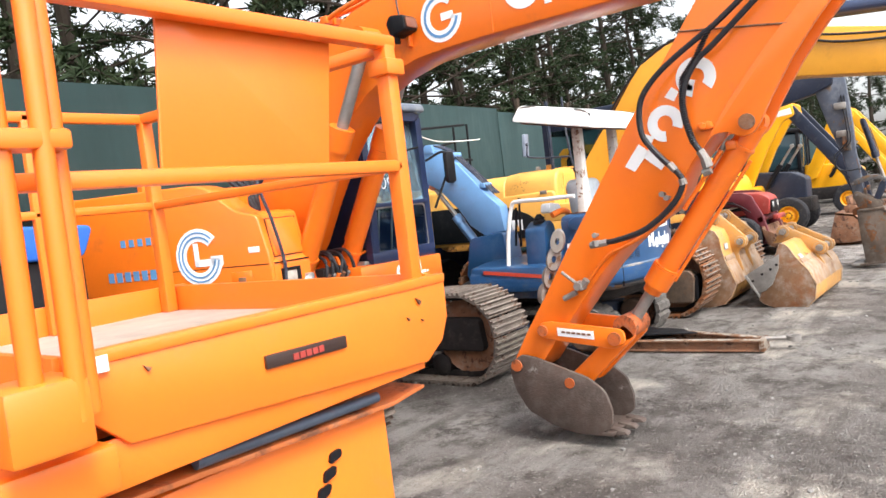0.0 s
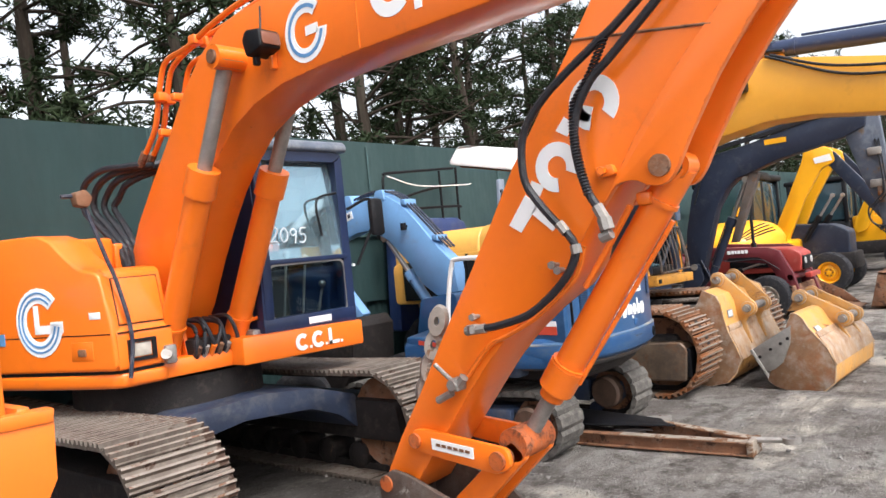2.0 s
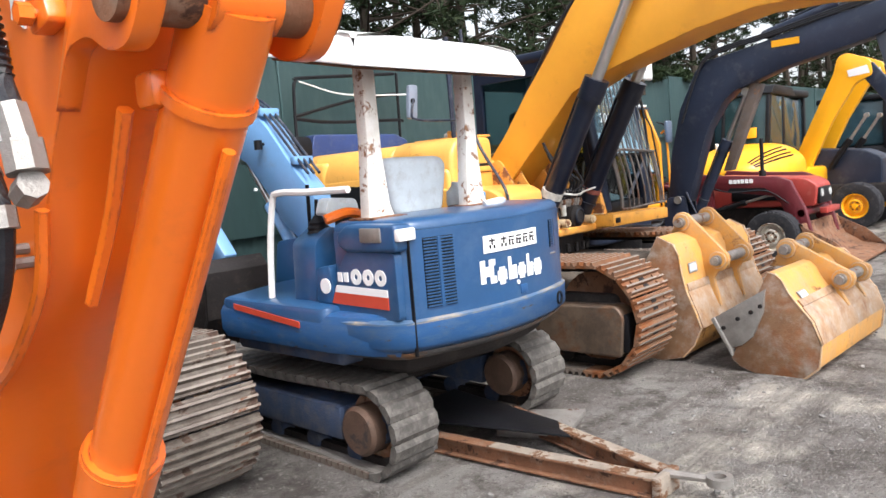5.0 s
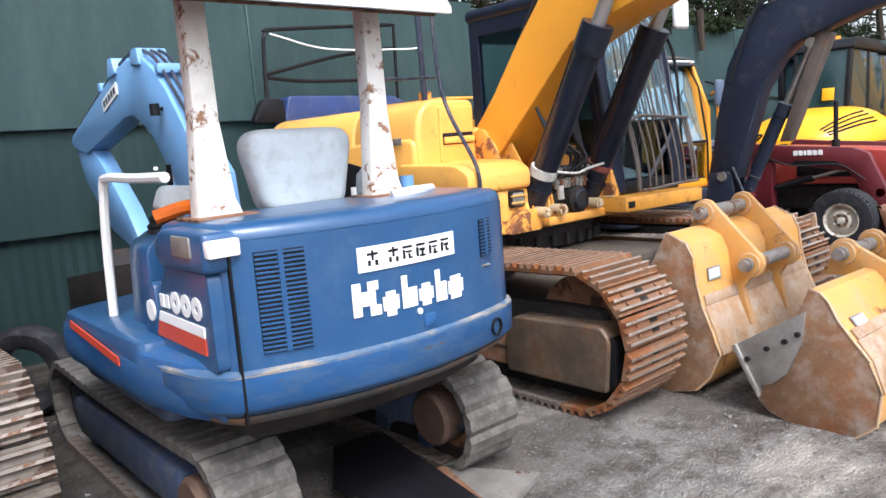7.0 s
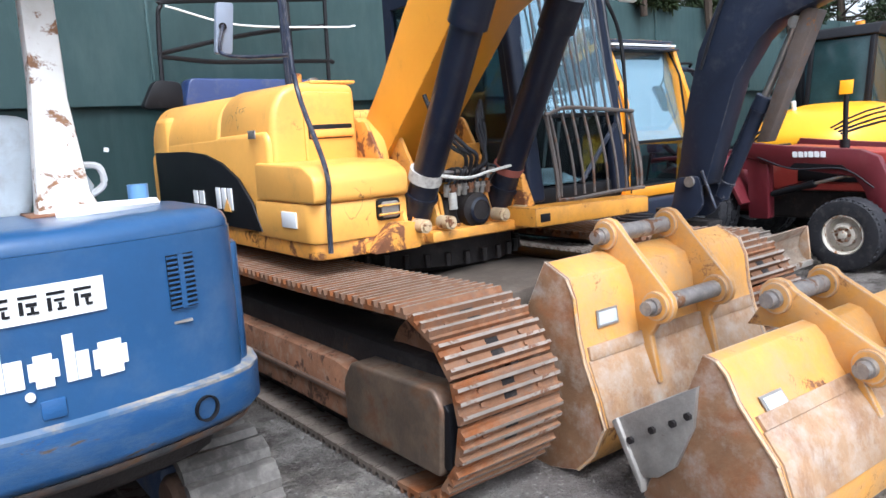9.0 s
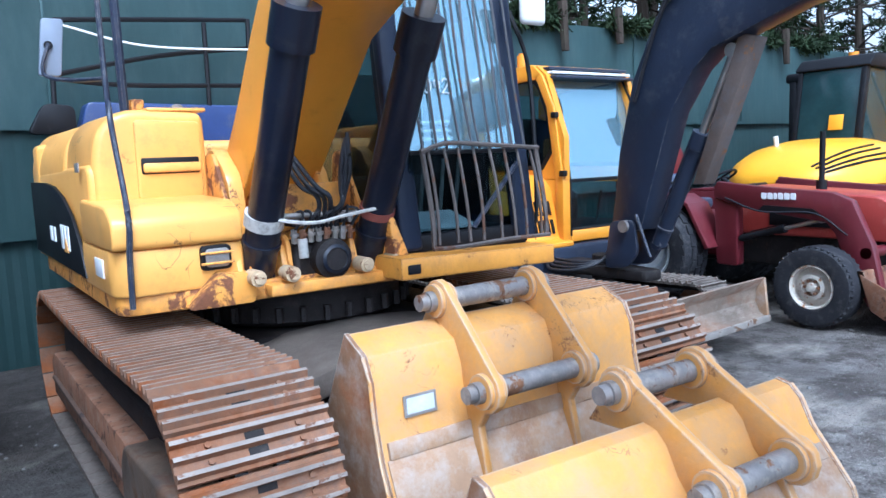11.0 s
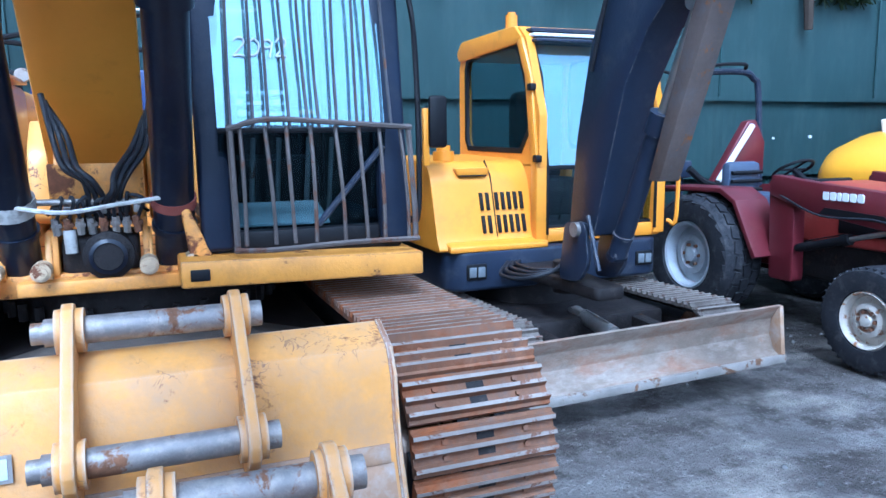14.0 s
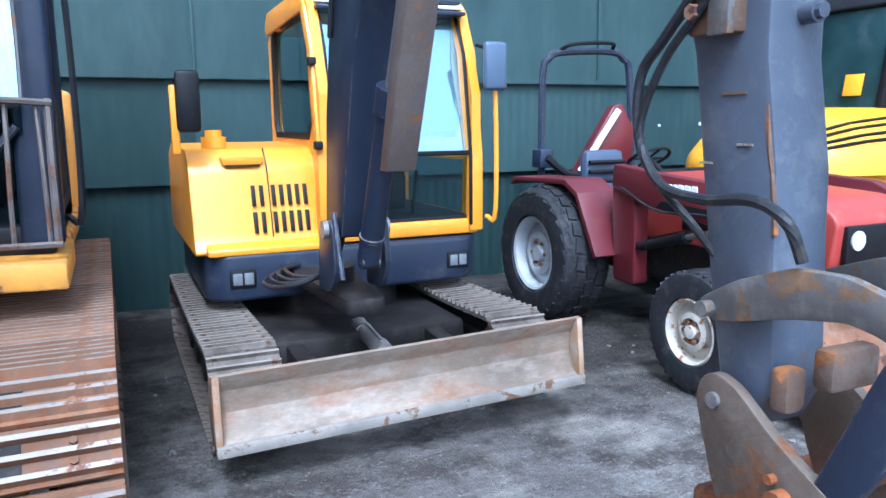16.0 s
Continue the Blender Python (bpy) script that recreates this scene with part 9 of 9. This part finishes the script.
    part("gate_bracket", box(B(), (1.52, 1.26, 1.20), (1.70, 1.42, 1.36), 0.015), orange_lift, t)
    part("gate_foot", box(B(), (1.36, 1.34, 1.06), (1.78, 1.50, 1.17), 0.012), orange_lift, t)
    # chassis
    part("chassis", box(B(), (1.2, 1.52, 0.12), (2.88, 3.0, 0.94), 0.012), orange_lift, t)
    part("bent_flap", prism(B(), [(1.30, 1.0), (1.9, 0.985), (2.88, 0.94), (3.06, 0.955), (3.06, 0.943), (2.88, 0.925), (1.9, 0.968), (1.30, 0.985)], "y", 1.47, 1.72, 0.002), rusty_flap, t)
    part("lift_cylinder", rod(B(), (2.05, 1.47, 1.008), (2.80, 1.48, 0.978), 0.019, seg=20), surface("grey_blue_cylinder", (0.06, 0.08, 0.115), 0.4, vary=0.2, dirt=(0.12, 0.13, 0.15), dirt_amount=0.2, bump=0.1), t)
    part("scissor_arm", box(B(), (1.75, 1.75, 0.95), (2.95, 1.85, 1.06), 0.01), under_dark, t)
    part("scissor_arm", box(B(), (1.75, 2.6, 0.95), (2.95, 2.7, 1.06), 0.01), under_dark, t)
    for k in range(3):
        part("tank_opening", prism(B(), rounded([(2.50 + k * 0.035, 0.70 + k * 0.055), (2.56 + k * 0.035, 0.72 + k * 0.05), (2.57 + k * 0.03, 0.75 + k * 0.05), (2.51 + k * 0.035, 0.745 + k * 0.05)], 0.014), "y", 1.510, 1.522, 0), black, t)
    for (x_, y_) in ((1.55, 1.55), (2.5, 1.55), (1.55, 2.95), (2.5, 2.95)):
        part("wheel", lathe(B(), [(0, -0.1), (0.2, -0.1), (0.22, -0.06), (0.22, 0.06), (0.2, 0.1), (0, 0.1)], (x_, y_ + (0.12 if y_ < 2 else -0.12), 0.22), (0, 1, 0), 24), rubber, t)


access_platform()


# ---- yellow machine with a rounded rear hood, beyond the tractor ----
def round_loader():
    t = thing("wheeled_loader", (17.9, 5.2, 0), "bright yellow machine with rounded hood and dark glazed cab", "loader", "parked machines")
    # bulging hood in front of the cab
    stations = [(16.46, 0.25, 1.24), (16.50, 0.42, 1.31), (16.60, 0.57, 1.40), (16.80, 0.72, 1.52), (17.1, 0.82, 1.61), (17.5, 0.87, 1.66), (17.9, 0.87, 1.66), (18.2, 0.80, 1.60)]
    yc, zb, seg = 4.75, 1.15, 20

    def hood_point(wy, zt, a):
        c, d = math.cos(a), math.sin(a)
        return yc - wy * math.copysign(abs(c) ** 0.75, c), zb + (zt - zb) * abs(d) ** 0.75
    bm = B()
    rings = [[bm.verts.new((x_, *hood_point(wy, zt, math.pi * k / seg))) for k in range(seg + 1)] for x_, wy, zt in stations]
    for r0, r1 in zip(rings, rings[1:]):
        for k in range(seg):
            bm.faces.new((r0[k], r0[k + 1], r1[k + 1], r1[k]))
    bm.faces.new(rings[0][::-1])
    bm.faces.new(rings[-1])
    bmesh.ops.recalc_face_normals(bm, faces=bm.faces[:])
    part("hood", bm, jcb_yellow, t, smooth=60)
    part("body", box(B(), (17.0, 4.0, 0.55), (19.9, 5.55, 1.16), 0.08), jcb_yellow, t)
    for a in (26, 33, 42, 50):
        part("vent_slot", tube(B(), [(x_, *hood_point(wy, zt, radians(a))) for x_, wy, zt in stations[2:6]], 0.014, 6, 3), black, t)
    part("filler_knob", rod(B(), (17.08, 5.02, 1.56), (17.05, 5.02, 1.70), 0.028, seg=10), white, t)
    cab = part("cab", box(B(), (17.85, 4.45, 1.1), (19.4, 5.30, 1.5), 0.05), black, t, "dark tinted glass cab")
    part("cab_glass", prism(B(), rounded([(17.86, 1.42), (19.4, 1.42), (19.3, 2.2), (19.0, 2.56), (18.05, 2.58)], 0.15, 6), "y", 4.47, 5.28, 0.06, 3), surface("dark_tinted_glass", (0.02, 0.045, 0.05), 0.08, vary=0.3, bump=0.0), cab)
    for y_ in (4.46, 5.24):
        part("pillar", prism(B(), [(17.83, 1.42), (17.93, 1.42), (18.12, 2.5), (18.02, 2.5)], "y", y_, y_ + 0.06, 0.008), black, cab)
        part("pillar", prism(B(), [(18.6, 1.42), (18.7, 1.42), (18.74, 2.5), (18.64, 2.5)], "y", y_, y_ + 0.06, 0.008), black, cab)
    part("roof", prism(B(), rounded([(17.98, 2.50), (19.25, 2.46), (19.05, 2.62), (18.15, 2.66)], 0.06), "y", 4.42, 5.33, 0.04, 3), black, cab)
    part("yellow_notice", prism(B(), [(17.87, 1.76), (17.90, 1.94), (17.915, 1.94), (17.885, 1.76)], "y", 4.66, 4.83, 0.002), jcb_yellow, cab)
    part("beacon", rod(B(), (18.6, 4.9, 2.62), (18.6, 4.9, 2.74), 0.06), amber, cab)
    for x_ in (17.3, 18.9):
        part("wheel", lathe(B(), [(0, -0.2), (0.3, -0.2), (0.5, -0.18), (0.55, -0.1), (0.55, 0.1), (0.5, 0.18), (0, 0.2)], (x_, 4.8, 0.55), (0, 1, 0), 28), rubber, t)
        part("wheel", lathe(B(), [(0, -0.2), (0.3, -0.2), (0.5, -0.18), (0.55, -0.1), (0.55, 0.1), (0.5, 0.18), (0, 0.2)], (x_, 6.0, 0.55), (0, 1, 0), 28), rubber, t)


round_loader()


# ---- backhoe loaders further along the row ----
def backhoe(dx, dy, main):
    t = thing("backhoe_loader", (19.6 + dx, 4.3 + dy, 0), "bright yellow backhoe loader with raised front arm" if main else "yellow backhoe loader parked far along the row", "loader", "parked machines")
    D = lambda *p: (p[0] + dx, p[1] + dy, p[2])
    S = lambda o: [(y + dy, z) for y, z in o]
    for x_ in (19.3, 20.2):
        arm = [(4.55, 1.22), (4.50, 1.03), (4.24, 1.10), (3.83, 1.97), (3.45, 2.58), (3.17, 2.68), (3.22, 2.95), (3.58, 3.12), (3.74, 3.06), (3.80, 2.79)]
        part("loader_arm", prism(B(), rounded(S(arm), 0.08), "x", x_ + dx, x_ + 0.14 + dx, 0.015), jcb_yellow, t)
        part("logo_block", prism(B(), S([(3.58, 2.81), (3.26, 2.86), (3.22, 2.72), (3.55, 2.69)]), "x", x_ - 0.006 + dx, x_ + dx, 0), logo_white, t)
        part("tip_arm", prism(B(), rounded(S([(3.36, 2.70), (3.20, 2.92), (1.95, 1.2), (1.9, 0.6), (2.1, 0.6), (2.3, 1.2)]), 0.05), "x", x_ + 0.02 + dx, x_ + 0.12 + dx, 0.012), boom_grey if main else jcb_yellow, t)
        cylinder(t, D(x_ + 0.07, 3.9, 1.1), D(x_ + 0.07, 3.3, 2.0), 0.05, black, 0.55, name="loader_cylinder")
    part("bucket", prism(B(), S([(2.25, 0.75), (2.15, 0.2), (1.8, 0.03), (1.4, 0.02), (1.4, 0.06), (1.78, 0.08), (2.08, 0.22), (2.18, 0.75)]), "x", 18.9 + dx, 20.8 + dx, 0.005), rusty, t)
    part("bonnet", prism(B(), rounded(S([(3.1, 0.7), (3.1, 1.25), (3.4, 1.4), (4.6, 1.5), (4.6, 0.7)]), 0.08), "x", 19.5 + dx, 20.15 + dx, 0.06, 3), boom_grey if main else jcb_yellow, t)
    cab = part("cab", box(B(), D(19.3, 4.6, 0.8), D(20.4, 6.2, 1.4), 0.05), black, t, "black framed cab")
    part("cab_glass", box(B(), D(19.36, 4.66, 1.4), D(20.34, 6.1, 2.5), 0.08, seg=3), surface("far_cab_glass", (0.03, 0.06, 0.075), 0.08, vary=0.3, bump=0.0), cab)
    part("roof", box(B(), D(19.26, 4.55, 2.48), D(20.44, 6.2, 2.62), 0.05, seg=3), black, cab)
    for sx in (19.32, 20.38):
        for sy in (4.68, 6.08):
            part("pillar", box(B(), D(sx - 0.05, sy - 0.05, 1.35), D(sx + 0.05, sy + 0.05, 2.5), 0.01), black, cab)
    for sx, sd in ((19.2, -1), (20.5, 1)):
        wheel(t, D(sx, 3.45, 0.42), 0.42, 0.3, 0.22, sd, 16, jcb_yellow, "front_wheel")
        wheel(t, D(sx, 5.3, 0.62), 0.62, 0.4, 0.33, sd, 18, jcb_yellow, "rear_wheel")
    part("chassis", box(B(), D(19.45, 3.0, 0.45), D(20.25, 6.3, 0.8), 0.04), under_dark, t)


backhoe(0, 0, True)
backhoe(5.4, -0.5, False)
backhoe(12.0, 0.6, False)

# far rust-brown buckets by the row
for (x_, y_, s_) in ((16.6, 1.7, 1.0), (20.6, 1.4, 0.9), (24.6, 1.3, 1.0)):
    bb = B()
    prof = [(0.35, 0.6), (0.05, 0.55), (-0.2, 0.3), (-0.15, 0.05), (0.1, 0.0), (0.5, 0.02), (0.5, 0.05), (0.12, 0.04), (-0.11, 0.08), (-0.15, 0.29), (0.07, 0.51), (0.35, 0.56)]
    prism(bb, [(y_ + a * s_, b * s_) for a, b in prof], "x", x_ - 0.4 * s_, x_ + 0.4 * s_, 0.004)
    for xx in (x_ - 0.4 * s_, x_ + 0.4 * s_ - 0.02):
        prism(bb, [(y_ + a * s_, b * s_) for a, b in prof[:6]], "x", xx, xx + 0.02, 0.002)
    for xx in (x_ - 0.15, x_ + 0.12):
        prism(bb, rounded([(y_ - 0.1 * s_, 0.4 * s_), (y_ + 0.05 * s_, 0.72 * s_), (y_ + 0.25 * s_, 0.7 * s_), (y_ + 0.2 * s_, 0.5 * s_)], 0.05), "x", xx, xx + 0.03, 0.004)
    solo("excavator_bucket", bb, rusty, "rust brown excavator bucket on the dirt", "bucket", "loose buckets")


# ---- blue truck with tube frame against the fence ----
def blue_truck():
    t = thing("truck", (11.0, 6.5, 0), "dark blue flatbed with black tube frame beside the fence", "truck", "parked machines")
    dk = surface("dark_blue_paint", (0.022, 0.042, 0.14), 0.38, vary=0.2, dirt=(0.08, 0.09, 0.12), dirt_amount=0.25, bump=0.08)
    part("body", prism(B(), rounded([(9.75, 0.6), (11.4, 0.6), (11.4, 2.05), (11.2, 2.14), (9.9, 2.16), (9.84, 1.95)], 0.05, 4), "y", 6.68, 6.9, 0.04, 3), dk, t)
    part("tarp", prism(B(), rounded([(9.45, 1.9), (9.80, 1.9), (9.80, 2.12), (9.58, 2.14)], 0.06, 4), "y", 6.6, 6.7, 0.03), black, t)
    for p in ([(9.66, 6.7, 1.9), (9.69, 6.7, 2.6), (9.73, 6.7, 2.76), (9.85, 6.7, 2.80), (11.3, 6.75, 2.91)], [(9.66, 6.7, 2.36), (10.5, 6.7, 2.55), (11.3, 6.75, 2.66)], [(9.68, 6.7, 2.34), (10.2, 6.7, 2.30), (11.2, 6.7, 2.32), (11.35, 6.7, 2.31)], [(10.9, 6.7, 2.1), (10.9, 6.7, 2.85)], [(11.28, 6.7, 2.1), (11.3, 6.7, 2.91)]):
        part("frame_tube", tube(B(), p, 0.020, 6, 4), black, t)
    part("white_cord", tube(B(), [(9.75, 6.66, 2.75), (10.4, 6.66, 2.62), (11.4, 6.66, 2.64), (11.6, 6.66, 2.66)], 0.009, 5, 6), white, t)
    for x_ in (10.2, 11.1):
        part("wheel", lathe(B(), [(0, -0.1), (0.25, -0.1), (0.36, -0.08), (0.38, 0), (0.36, 0.08), (0, 0.1)], (x_, 6.66, 0.38), (0, 1, 0), 24), rubber, t)


blue_truck()

# small trailer behind the blue machine
tr = thing("trailer", (8.6, 5.6, 0), "small dark trailer with one worn tyre showing", "trailer")
wheel(tr, (8.78, 5.15, 0.30), 0.30, 0.2, 0.16, 1, 18, dull_steel, "wheel")
wheel(tr, (8.2, 5.15, 0.30), 0.30, 0.2, 0.16, -1, 18, dull_steel, "wheel")
part("bed", box(B(), (8.28, 4.9, 0.35), (8.64, 6.4, 0.45), 0.015), under_dark, tr)
part("axle", rod(B(), (8.15, 5.15, 0.3), (8.8, 5.15, 0.3), 0.03), under_dark, tr)
part("dark_box", box(B(), (8.05, 5.9, 0.42), (8.6, 6.5, 0.62), 0.02), under_dark, tr)

# dark shed and blue tarpaulin beyond the orange machine, at the row's near end
solo("dark_container", box(B(), (-1.0, 5.6, 0.0), (3.4, 6.85, 2.5), 0.03), surface("dark_container_paint", (0.028, 0.034, 0.04), 0.6, vary=0.2, dirt=(0.06, 0.065, 0.07), dirt_amount=0.3, bump=0.2), "dark weathered steel container by the fence", "container")
solo("stacked_crate", box(B(), (2.66, 4.95, 0.0), (3.62, 5.58, 1.56), 0.02), black, "dark crate under a folded blue tarpaulin", "crate")
solo("blue_tarpaulin", prism(B(), rounded([(2.6, 1.6), (3.6, 1.55), (3.7, 1.78), (2.6, 1.85)], 0.06, 4), "y", 4.9, 5.6, 0.05, 3), surface("blue_tarp", (0.02, 0.12, 0.5), 0.45, vary=0.2, bump=0.3, bump_scale=8), "folded bright blue tarpaulin", "tarpaulin")

# far end of the yard: sheds and hedge line closing the view
fs = thing("far_shed", (60, 2, 0), "low dark blue-grey shed at the far end of the yard", "shed")
part("wall", box(B(), (58, -10, 0), (66, 4, 2.5), 0.02), surface("dark_cladding", (0.035, 0.05, 0.07), 0.6, vary=0.15, dirt=(0.08, 0.09, 0.10), dirt_amount=0.2, bump=0.1), fs)
part("roof", prism(B(), [(-10.3, 2.45), (4.3, 2.45), (4.3, 2.6), (-3, 3.3), (-10.3, 2.6)], "x", 57.7, 66.3, 0.02), surface("grey_roof", (0.12, 0.13, 0.14), 0.6, bump=0.1), fs)
for k in range(12):
    copy_thing(pine_kinds[k % 4], pose(44 + (k % 4) * 3.5, -16 + k * 2.3, -1.5, 0, 0, k * 50))
